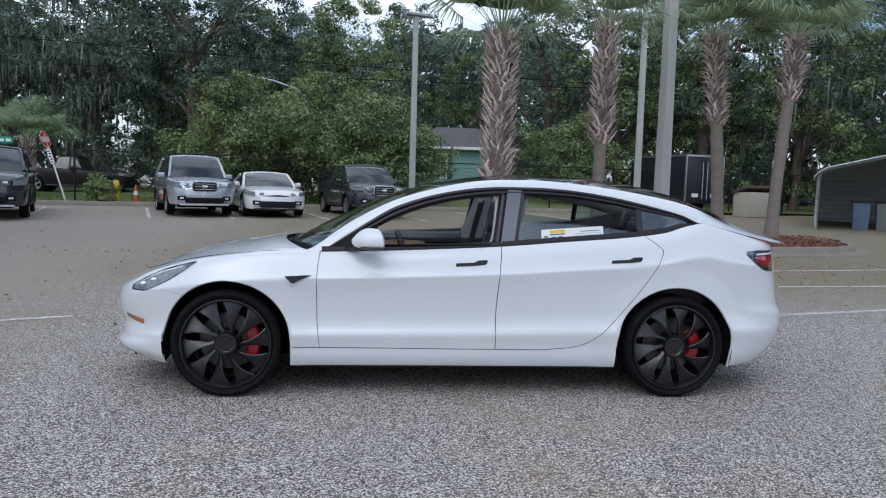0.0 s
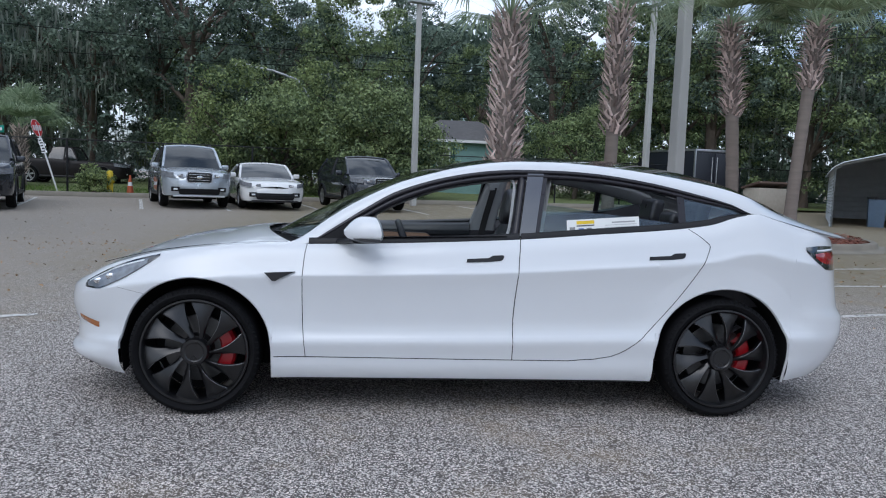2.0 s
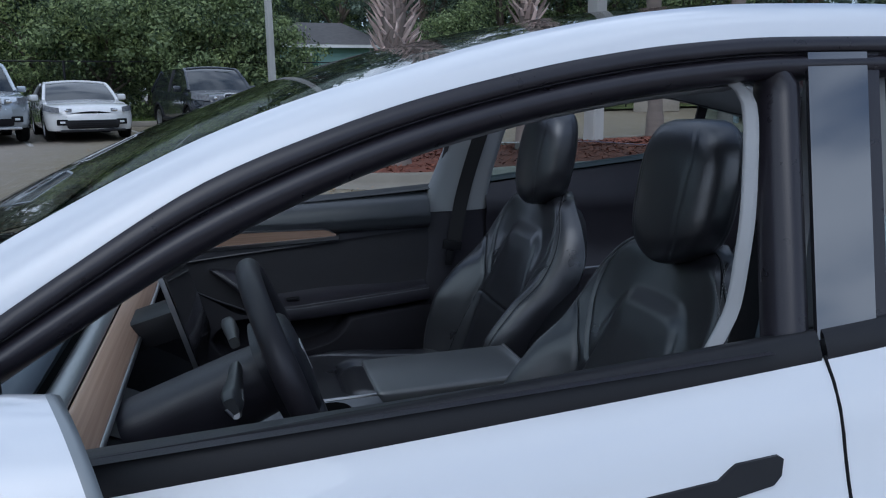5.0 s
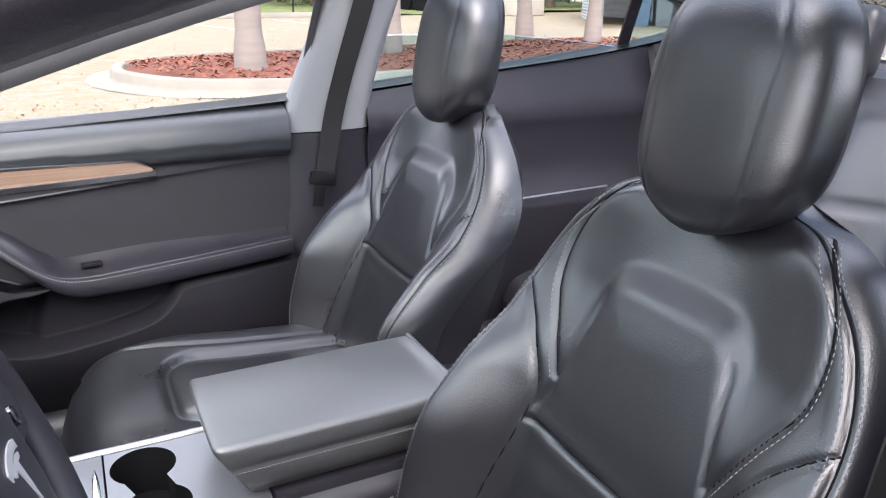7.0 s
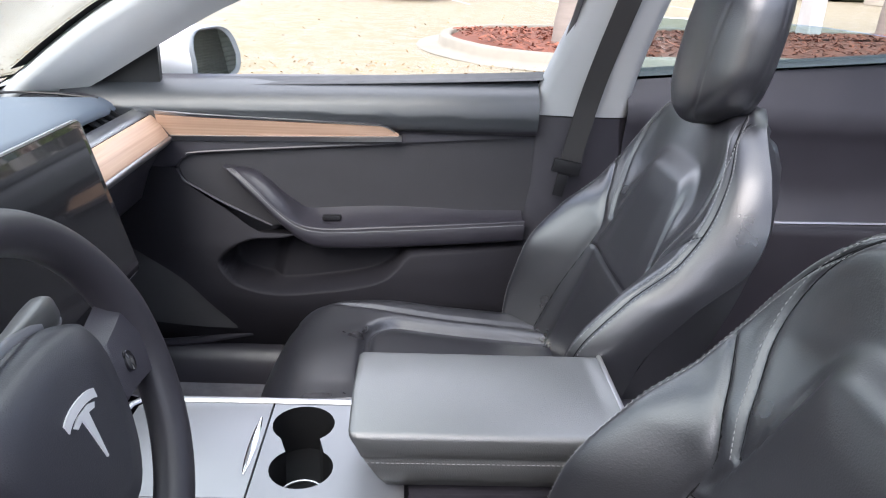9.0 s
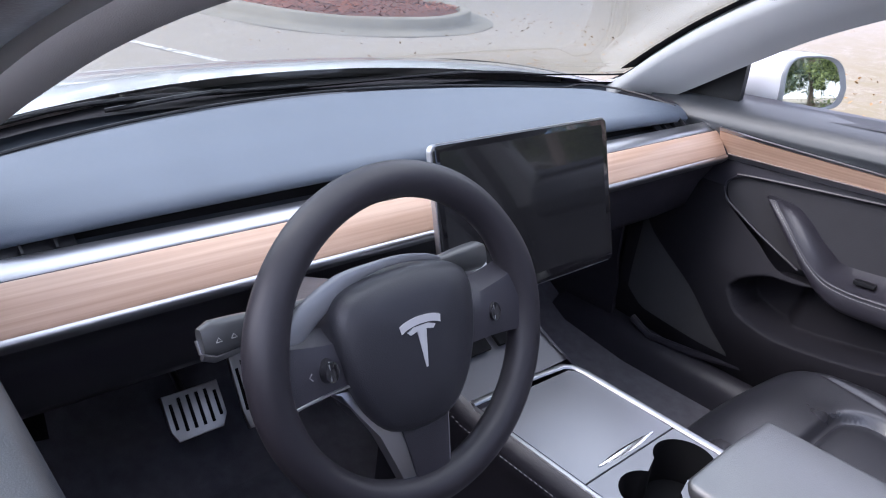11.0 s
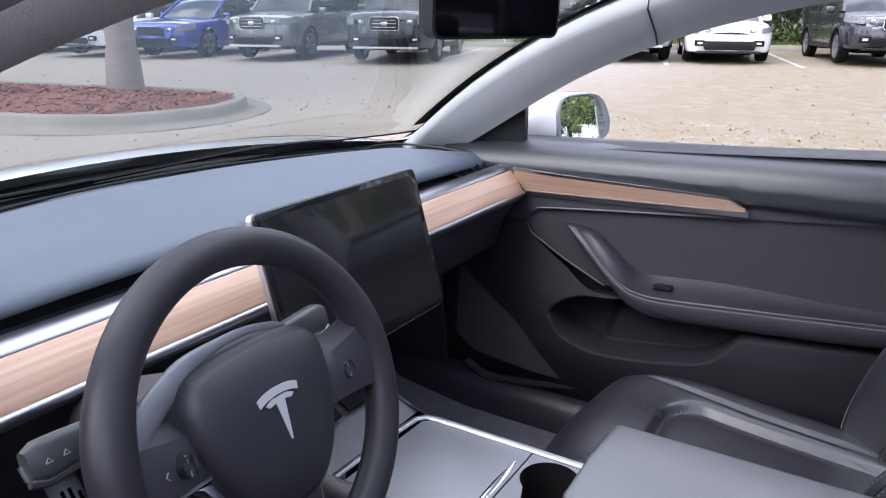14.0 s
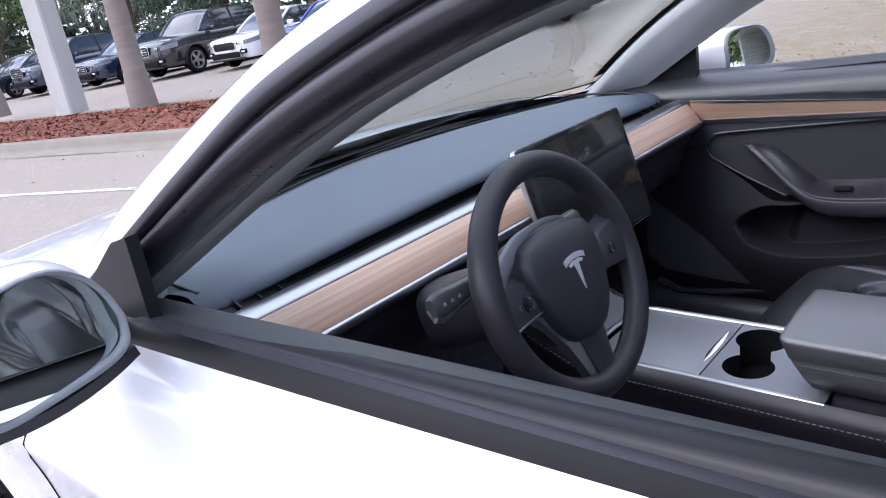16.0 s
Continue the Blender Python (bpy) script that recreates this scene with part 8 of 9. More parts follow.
    for ax in (af, ar):
        for side in (-1, 1):
            w = new("wheel")
            w.parent = th
            w.matrix_basis = Matrix.Translation((ax, side * (hw - 0.115), rw)) @ pose(0, 0, 0, -90 * side, 0, 0)
            if src is None:
                bm = bmesh.new()
                r = rw * 0.70
                lathe(bm, [(r, 0.10), (rw - 0.03, 0.108), (rw, 0.07), (rw, -0.07), (rw - 0.03, -0.108), (r, -0.10)], seg=32)
                ty = part("tyre", bm, M["tyre"], w)
                bm = bmesh.new()
                lathe(bm, [(r, 0.10), (r - 0.02, 0.095), (r - 0.03, -0.05), (r, -0.09)], seg=32)
                lathe(bm, [(0, 0.085), (0.06, 0.08), (0.065, 0.05), (0, 0.05)], seg=16, close=False)
                for k in range(10):
                    a = k * 36 + (9 if k % 2 else -9)
                    box(bm, (r * 0.52 * math.cos(radians(a)), r * 0.52 * math.sin(radians(a)), 0.075), (r * 0.92, 0.030, 0.022), rot=(0, 0, a + (4 if k % 2 else -4)))
                ri = part("rim", bm, M["alloy"], w, "cast alloy rim")
                bm = bmesh.new()
                lathe(bm, [(0, 0.02), (r - 0.025, 0.02), (r - 0.025, 0.0), (0, 0.0)], seg=24, close=False)
                bk = part("wheel_back", bm, M["black_matte"], w)
                src = (ty, ri, bk)
            else:
                for o in src:
                    c = o.copy()
                    scene.collection.objects.link(c)
                    c.parent = w
    bm = bmesh.new()
    box(bm, (0, 0, sill + 0.02), (L * 0.86, W * 0.80, 0.06))
    box(bm, (af, 0, rw + 0.05), (arch * 1.7, W * 0.62, rw))
    box(bm, (ar, 0, rw + 0.05), (arch * 1.7, W * 0.62, rw))
    part("underbody", bm, M["black_matte"], th)
    return th


M.update({
    "car_glass": mat("car_glass", (0.020, 0.024, 0.026), rough=0.04, coat=0.8, scale=2, var=0.5, rvar=0.02),
    "lamp_cluster": mat("lamp_cluster", (0.20, 0.21, 0.23), rough=0.10, coat=1.0, scale=22, var=0.9),
    "alloy": mat("alloy", (0.48, 0.48, 0.49), rough=0.3, metal=0.9, var=0.1),
    "silver_trim": mat("silver_trim", (0.55, 0.56, 0.57), rough=0.3, metal=0.7),
    "paint_silver": mat("paint_silver", (0.46, 0.50, 0.54), rough=0.25, metal=0.5, coat=1.0, var=0.04),
    "paint_white": mat("paint_white", (0.74, 0.74, 0.73), rough=0.25, coat=1.0, var=0.03),
    "paint_charcoal": mat("paint_charcoal", (0.020, 0.024, 0.033), rough=0.25, metal=0.2, coat=1.0, var=0.05),
    "paint_grey": mat("paint_grey", (0.16, 0.165, 0.17), rough=0.25, metal=0.5, coat=1.0, var=0.05),
    "paint_blue": mat("paint_blue", (0.018, 0.045, 0.30), rough=0.22, metal=0.4, coat=1.0, var=0.05),
    "paint_navy": mat("paint_navy", (0.018, 0.026, 0.060), rough=0.22, metal=0.3, coat=1.0, var=0.05),
    "paint_black": mat("paint_black", (0.012, 0.012, 0.014), rough=0.2, coat=1.0, var=0.05),
})
SUV = dict(size=(4.62, 1.82, 1.72, 2.66, 0.345), hood=1.02, belt=1.06, roof=(-1.15, -0.42, 1.55, 2.14), lamp=(0.42, 0.80, 0.13, 0.05), grille=(0.62, 0.24, 0.82), chrome=True, rails=True, cladding=True, sill=0.30)
SEDAN = dict(size=(4.70, 1.82, 1.45, 2.80, 0.33), hood=0.88, belt=0.93, roof=(-1.05, -0.15, 0.95, 1.85), lamp=(0.45, 0.62, 0.11, 0.07), grille=(0.75, 0.20, 0.62), sill=0.24)
COUPE = dict(size=(4.24, 1.78, 1.30, 2.57, 0.32), hood=0.80, belt=0.86, roof=(-0.78, 0.02, 0.72, 1.62), lamp=(0.42, 0.60, 0.11, 0.07), grille=(1.05, 0.15, 0.37), sill=0.20)
PARKED = [
    (0.1, {**SUV, "size": (4.34, 1.79, 1.61, 2.61, 0.335), "hood": 0.98, "belt": 1.02, "rails": False, "paint": M["paint_charcoal"], "label": "dark blue-grey compact crossover parked by a hedge"}, 7),
    (-2.92, {**COUPE, "paint": M["paint_white"], "label": "low white two-door coupe parked by a hedge"}, 5),
    (-5.1, {**SUV, "skid": True, "paint": M["paint_silver"], "label": "pale silver-blue estate crossover with roof rails"}, 9),
    (-10.1, {**SUV, "size": (4.98, 1.98, 1.78, 2.82, 0.37), "hood": 1.10, "belt": 1.12, "skid": True, "paint": M["paint_charcoal"], "label": "large dark grey family crossover with chrome grille"}, 9),
    (-13.1, {**SUV, "skid": True, "paint": M["paint_grey"], "label": "mid-grey crossover with chrome grille bar"}, 2),
    (-16.0, {**SEDAN, "paint": M["paint_blue"], "label": "bright blue four-door saloon car"}, 2),
    (-18.4, {**SEDAN, "paint": M["paint_white"], "label": "white four-door saloon parked in the row"}, 0),
    (-21.6, {**SUV, "size": (5.18, 1.99, 1.79, 3.07, 0.38), "hood": 1.12, "belt": 1.14, "paint": M["paint_black"], "label": "large black crossover with chrome grille"}, 0),
    (-24.8, {**SEDAN, "paint": M["paint_navy"], "chrome": True, "label": "dark navy four-door saloon car"}, 0),
    (-28.0, {**SUV, "paint": M["paint_navy"], "label": "dark blue crossover at the end of the row"}, 0),
    (-31.0, {**SEDAN, "paint": M["paint_charcoal"], "label": "dark grey saloon far along the row"}, 0),
]
for s, spec, turn in PARKED:
    wb = spec["size"][3]
    parked_car(spec, Matrix.Translation(spot(s, wb / 2 - (1.9 if s < -9 else 0.0))) @ pose(0, 0, 0, 0, 0, 90 + LOT + turn))
# dark old pickup beyond the fence
parked_car({**SUV, "size": (4.9, 1.8, 1.66, 3.0, 0.38), "roof": (-0.50, -0.18, 0.60, 0.72), "hood": 1.00, "belt": 1.04, "rails": False, "chrome": True, "paint": mat("paint_worn_black", (0.010, 0.007, 0.007), rough=0.45, var=0.2, spec=0.3), "label": "old black pickup truck parked on grass beyond the fence"}, Matrix.Translation(gz(-13.9, 30.0, 0.0)) @ pose(0, 0, 0, 0, 0, 183))


# ---- kerb, grass, fence behind the row ----
def strip(name, s0, s1, d0, d1, z, m, label, cat, n=60, wob=0.0, kind="structure"):
    bm = bmesh.new()
    rows = [[spot(s, d0, z), spot(s, d1, z)] for s in steps(s0, s1, n)]
    if wob:
        rows = [[spot(s, d, z + wob * noise.noise((s * 0.4, d * 0.4, 0))) for d in steps(d0, d1, 14)] for s in steps(s0, s1, n)]
    grid(bm, rows, flip=True)
    ob = part(name, bm, m)
    return tagged(ob, label, cat, kind=kind)


bm = bmesh.new()
grid(bm, [[spot(s, d, z) for d, z in ((4.35, 0.004), (4.36, 0.13), (4.40, 0.15), (4.52, 0.15), (4.55, 0.10))] for s in steps(-40, 12, 52)], flip=True)
tagged(part("kerb", bm, M["concrete"]), "long pale concrete kerb behind the parking row", "kerb", kind="structure")
strip("lawn", -60, 40, 4.54, 34, 0.09, mat("soil_grass", (0.13, 0.16, 0.05), rough=1.0, scale=1.2, var=0.45, grain=0.8, grain_scale=40), "patchy green lawn behind the kerb", "lawn", wob=0.12)
_v, _f = [], []
for _ in range(9000):
    p = spot(_rng.uniform(-20, 3), _rng.uniform(4.6, 9.5), 0.09)
    h, w = _rng.uniform(0.05, 0.13), 0.012
    a = _rng.uniform(0, 6.3)
    dx, dy = math.cos(a) * w, math.sin(a) * w
    k = len(_v)
    _v += [p + Vector((-dx, -dy, -0.02)), p + Vector((dx, dy, -0.02)), p + Vector((dx * 0.2 + _rng.uniform(-0.03, 0.03), dy * 0.2 + _rng.uniform(-0.03, 0.03), h))]
    _f.append((k, k + 1, k + 2))
tagged(quads("grass", _v, _f, M["grass"]), "short rough grass blades behind the kerb", "grass", kind="stuff")

fence = thing("chain_link_fence", "black chain-link fence with posts and a top rail", "fence", kind="structure")
for s in steps(-42, 24, 22):
    bm = bmesh.new()
    tube(bm, [spot(s, 5.6, 0.0), spot(s, 5.6, 1.86)], 0.035, seg=8)
    part("post", bm, M["black_satin"], fence)
for z in (1.84,):
    bm = bmesh.new()
    tube(bm, [spot(s, 5.6, z) for s in steps(-42, 24, 44)], 0.022, seg=6)
    part("top_rail", bm, M["black_satin"], fence)
_v, _f = [], []
for sg in (-1, 1):
    for i in range(620):
        s = -42 + i * 66 / 620
        a, b = spot(s, 5.6, 0.08), spot(s + sg * 1.75, 5.6, 1.83)
        k = len(_v)
        o = LU * 0.0022
        _v += [a - o, a + o, b + o, b - o]
        _f.append((k, k + 1, k + 2, k + 3))
o = quads("wire_mesh", _v, _f, M["black_satin"], fence)
o["kind"] = "stuff"


# ---- poles, signs and lamps ----
def square_pole(name, p, h, w0, w1, label, cat):
    th = thing(name, label, cat, Matrix.Translation(p) @ pose(0, 0, 0, 0, 0, 20))
    bm = bmesh.new()
    rows = []
    for t in steps(0, 1, 10):
        w = (w0 + (w1 - w0) * t) / 2
        c = w * 0.16
        rows.append([Vector((x, y, h * t)) for x, y in ((w - c, w), (-w + c, w), (-w, w - c), (-w, -w + c), (-w + c, -w), (w - c, -w), (w, -w + c), (w, w - c))])
    vs = grid(bm, rows, close_v=True, flip=True)
    bm.faces.new(vs[-1])
    bmesh.ops.recalc_face_normals(bm, faces=bm.faces[:])
    part("shaft", bm, M["pole_concrete"], th)
    return th


M["pole_concrete"] = mat("pole_concrete", (0.43, 0.43, 0.41), rough=0.9, scale=3, var=0.22, grain=0.4, grain_scale=120, stretch=(1, 1, 0.2))
M["galv"] = mat("galv", (0.42, 0.44, 0.45), rough=0.55, metal=0.6, scale=6, var=0.2)


square_pole("light_pole", gz(6.25, 11.3, 0.15), 9.5, 0.285, 0.20, "square grey concrete light pole in a mulch island", "light pole")
square_pole("light_pole", gz(-14.9, 5.05, 0.15), 9.0, 0.46, 0.34, "pale concrete light pole with stained base in mulch", "light pole")
lp = square_pole("street_lamp", gz(0.95, 21.2), 6.9, 0.19, 0.15, "slim pale concrete pole with a flat lamp head", "street lamp")
bm = bmesh.new()
box(bm, (0.1, 0, 6.98), (0.95, 0.34, 0.09), bevel=0.02)
part("lamp_head", bm, M["galv"], lp)
square_pole("utility_pole", gz(10.35, 24.0), 10.2, 0.22, 0.17, "grey square utility pole among trees", "utility pole")

wl_ = thing("overhead_wire", "thin black overhead wire between poles", "cable")
for pts in (((-32, 27.5, 7.9), (-12, 27.2, 6.6), (10.35, 24.0, 5.6)), ((10.35, 24.0, 5.5), (0, 26, 5.6), (-14, 29, 6.2)), ((10.35, 24.0, 6.9), (24, 20, 7.4), (40, 15, 8.4))):
    bm = bmesh.new()
    a, b, c = (Vector(p) for p in pts)
    tube(bm, [a * (1 - t) ** 2 + b * 2 * t * (1 - t) + c * t * t for t in steps(0, 1, 24)], 0.014, seg=5)
    part("wire", bm, M["black_matte"], wl_)

cl = thing("street_lamp", "curved arm with a pale cobra-head street lamp", "street lamp", Matrix.Translation(gz(-3.5, 30.0)))
bm = bmesh.new()
tube(bm, [(0, 0, 0), (0, 0, 4.4), (-0.5, 0, 5.1), (-1.6, 0, 5.45), (-2.6, 0, 5.6)], 0.05, seg=8)
part("arm", bm, M["galv"], cl)
bm = bmesh.new()
box(bm, (-2.95, 0, 5.62), (0.75, 0.30, 0.14), bevel=0.05, seg=3)
part("lamp_head", bm, M["white_lens"], cl)

# leaning stop sign with bars in place of letters, and a street-name sign
base = Vector((-10.72, 20.6, lot_height(20.6)))
ss = thing("road_sign", "leaning red octagonal road sign on a thin white post", "road sign", Matrix.Translation(base) @ pose(0, 0, 0, 0, -17, 0))
bm = bmesh.new()
box(bm, (0, 0, 1.22), (0.05, 0.03, 2.44), bevel=0.006)
part("post", bm, M["paint_white"], ss)
mm = Matrix.Translation((0, -0.02, 2.24)) @ pose(0, 0, 0, 90, 0, 84)
for nm, r, m_, z in (("sign_rim", 0.31, M["paint_white"], 0.0), ("sign_plate", 0.288, mat("sign_red", (0.55, 0.03, 0.03), rough=0.5), 0.006)):
    bm = bmesh.new()
    prism(bm, [(r * math.cos(radians(22.5 + 45 * k)), r * math.sin(radians(22.5 + 45 * k))) for k in range(8)], mm @ Matrix.Translation((0, 0, z)), 0.006)
    part(nm, bm, m_, ss)
for k in range(4):
    bm = bmesh.new()
    prism(bm, [(-0.042, -0.09), (0.042, -0.09), (0.042, 0.09), (-0.042, 0.09)], mm @ Matrix.Translation((-0.18 + 0.12 * k, 0, 0.0125)), 0.003)
    part("bar", bm, M["paint_white"], ss)
bm = bmesh.new()
box(bm, (0, -0.03, 1.66), (0.13, 0.01, 0.50), rot=(0, 0, 20))
sp_ = part("small_plate", bm, M["paint_white"], ss, "narrow white plate with dark marks")
for k in range(5):
    bm = bmesh.new()
    box(bm, (0.02 * (k % 2) - 0.01, -0.038, 1.47 + 0.092 * k), (0.08, 0.006, 0.036), rot=(0, 0, 20))
    part("bar", bm, M["black_satin"], sp_)
sn = thing("street_sign", "green street-name sign on a thin post", "street sign", Matrix.Translation(gz(-13.8, 22.3)))
bm = bmesh.new()
tube(bm, [(0, 0, 0), (0, 0, 2.10)], 0.025, seg=8)
part("post", bm, M["galv"], sn)
bm = bmesh.new()
box(bm, (0.12, 0, 2.12), (0.95, 0.02, 0.24), rot=(0, 0, 8), bevel=0.004)
pl = part("plate", bm, mat("sign_green", (0.02, 0.30, 0.22), rough=0.5), sn)
for x0_, x1_ in ((-0.25, 0.20), (0.28, 0.44)):
    bm = bmesh.new()
    box(bm, ((x0_ + x1_) / 2 + 0.12, -0.02, 2.12), (x1_ - x0_, 0.006, 0.10), rot=(0, 0, 8))
    part("bar", bm, M["paint_white"], pl)

# cones and a yellow bollard by the kerb
for s in (-7.0,):
    cn = thing("traffic_cone", "small faded orange traffic cone with a white band on grass", "traffic cone", Matrix.Translation(spot(s, 5.0, 0.09)))
    bm = bmesh.new()
    box(bm, (0, 0, 0.015), (0.30, 0.30, 0.03), bevel=0.008)
    part("foot", bm, M["black_satin"], cn)
    bm = bmesh.new()
    lathe(bm, [(0.115, 0.03), (0.03, 0.62), (0.0, 0.63)], seg=20, close=False)
    part("body", bm, mat("orange", (0.40, 0.085, 0.03), rough=0.6), cn)
    bm = bmesh.new()
    lathe(bm, [(0.083, 0.27), (0.065, 0.40)], seg=20, close=False)
    part("band", bm, M["paint_white"], cn)
bl = thing("bollard", "yellow painted steel bollard beside a flowering bush", "bollard", Matrix.Translation(spot(-7.62, 5.0, 0.06)))
bm = bmesh.new()
lathe(bm, [(0.10, 0.0), (0.10, 0.70), (0.08, 0.77), (0.0, 0.80)], seg=20, close=False)
lathe(bm, [(0.13, 0.38), (0.15, 0.42), (0.13, 0.46)], seg=16)
part("post", bm, mat("yellow", (0.65, 0.48, 0.03), rough=0.5, var=0.2), bl)


# ---- trees ----
def leaf_cloud(rng, clusters, per, size, flat=0.6):
    """Small folded leaves in clumps."""
    n = len(clusters) * per
    g = np.random.default_rng(rng.randrange(10 ** 6))
    cen = np.repeat(np.array([c[:3] for c in clusters], dtype=float), per, axis=0)
    rad = np.repeat(np.array([c[3] for c in clusters], dtype=float), per)
    d = g.normal(size=(n, 3))
    d /= np.linalg.norm(d, axis=1)[:, None]
    r = rad * g.uniform(0.20, 1.0, n) ** 0.45
    p = cen + d * r[:, None] * np.array([1, 1, flat])
    ax = g.normal(size=(n, 3))
    ax /= np.linalg.norm(ax, axis=1)[:, None]
    nn = d * 1.3 + np.array([0, 0, 0.5]) + g.normal(size=(n, 3)) * 0.42
    bx = np.cross(nn, ax)
    bx /= np.maximum(np.linalg.norm(bx, axis=1), 1e-6)[:, None]
    cx = np.cross(nn / np.linalg.norm(nn, axis=1)[:, None], bx)
    s = size * g.uniform(0.6, 1.5, n)[:, None]
    v = np.empty((n, 4, 3))
    v[:, 0] = p - bx * s
    v[:, 1] = p - cx * s * 0.5
    v[:, 2] = p + bx * s
    v[:, 3] = p + cx * s * 0.5
    f = np.arange(n * 4).reshape(n, 4)
    return v.reshape(-1, 3), f


def leaf_mesh(name, v, f, m, parent, label=""):
    mesh = bpy.data.meshes.new(name)
    mesh.vertices.add(len(v))
    mesh.vertices.foreach_set("co", v.ravel())
    mesh.loops.add(f.size)
    mesh.loops.foreach_set("vertex_index", f.ravel().astype(np.int32))
    mesh.polygons.add(len(f))
    mesh.polygons.foreach_set("loop_start", np.arange(0, f.size, 4, dtype=np.int32))
    mesh.update(calc_edges=True)
    mesh.validate()
    mesh.materials.append(m)
    ob = new(name, mesh)
    ob.parent = parent
    if label:
        ob["label"] = label
    return ob


def make_tree(seed, h, spread, trunk_h, m, per=60, nclus=150, leaf=0.12, moss=False, label="", low=0.25, cr=0.85):
    rng = random.Random(seed)
    th = thing("tree", label, "tree", group="trees behind the lot")
    bm = bmesh.new()
    limbs = []
    tip = Vector((rng.uniform(-0.4, 0.4), rng.uniform(-0.4, 0.4), h * 0.62))
    r0 = 0.05 + h * 0.018
    tube(bm, [Vector((0, 0, -0.2)), Vector((0.05, 0, trunk_h)), tip * 0.8 + Vector((0, 0, 0.1)), tip], [r0 * 1.25, r0, r0 * 0.6, r0 * 0.3], seg=9)
    ends = []
    for k in range(11):
        a = k * 2.4 + rng.random()
        z0 = trunk_h + (h * 0.55 - trunk_h) * rng.random()
        st = Vector((0.05, 0, z0))
        L = spread * rng.uniform(0.55, 0.95)
        e = st + Vector((math.cos(a) * L, math.sin(a) * L, rng.uniform(0.1, 0.35) * h))
        mid = (st + e) / 2 + Vector((0, 0, 0.05 * h))
        tube(bm, [st, mid, e], [r0 * 0.45, r0 * 0.28, r0 * 0.08], seg=6)
        ends += [mid, e, (mid + e) / 2]
    part("trunk", bm, M["bark"], th)
    cl = []
    for e in ends:
        for _ in range(2):
            cl.append((e.x + rng.gauss(0, 0.5) * cr, e.y + rng.gauss(0, 0.5) * cr, e.z + rng.gauss(0, 0.4) * cr, rng.uniform(0.5, 1.0) * cr))
    while len(cl) < nclus:
        a, u = rng.uniform(0, math.tau), rng.uniform(low, 1.0)
        prof = math.sin(math.pi * min(1.0, (u - low) / (1 - low) * 0.85 + 0.12)) ** 0.6
        rr = spread * prof * rng.uniform(0.55, 1.0)
        if noise.noise((math.cos(a) * 1.3 + seed, math.sin(a) * 1.3, u * 3)) < -0.18:
            continue
        cl.append((rr * math.cos(a), rr * math.sin(a), h * u, rng.uniform(0.35, 1.0) * cr))
    v, f = leaf_cloud(rng, cl, per, leaf)
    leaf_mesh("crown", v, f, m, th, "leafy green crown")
    if moss:
        vs, fs = [], []
        for _ in range(900):
            c = cl[rng.randrange(len(cl))]
            x, y, z = c[0] + rng.gauss(0, 0.5), c[1] + rng.gauss(0, 0.5), c[2] - 0.2
            L, w = rng.uniform(0.4, 1.3), rng.uniform(0.03, 0.08)
            k = len(vs)
            a = rng.uniform(0, 3.1)
            for t in (0, 0.5, 1):
                q = w * (1 - t * 0.8)
                ox, oy = rng.uniform(-0.05, 0.05), rng.uniform(-0.05, 0.05)
                vs += [(x + math.cos(a) * q + ox, y + math.sin(a) * q + oy, z - L * t), (x - math.cos(a) * q + ox, y - math.sin(a) * q + oy, z - L * t)]
            fs += [(k, k + 1, k + 3, k + 2), (k + 2, k + 3, k + 5, k + 4)]
        quads("hanging_moss", vs, fs, M["moss"], th, "grey hanging moss")
    return th


TREES = [
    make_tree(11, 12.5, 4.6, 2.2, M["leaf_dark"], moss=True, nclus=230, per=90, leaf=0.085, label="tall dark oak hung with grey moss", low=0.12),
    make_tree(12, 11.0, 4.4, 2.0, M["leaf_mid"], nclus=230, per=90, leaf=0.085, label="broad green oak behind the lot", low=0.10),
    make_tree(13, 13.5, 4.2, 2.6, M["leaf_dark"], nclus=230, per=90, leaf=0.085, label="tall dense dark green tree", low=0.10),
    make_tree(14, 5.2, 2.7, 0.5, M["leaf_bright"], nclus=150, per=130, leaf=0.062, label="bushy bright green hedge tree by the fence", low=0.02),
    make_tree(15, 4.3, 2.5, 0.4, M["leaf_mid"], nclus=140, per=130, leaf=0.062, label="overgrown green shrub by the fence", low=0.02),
]
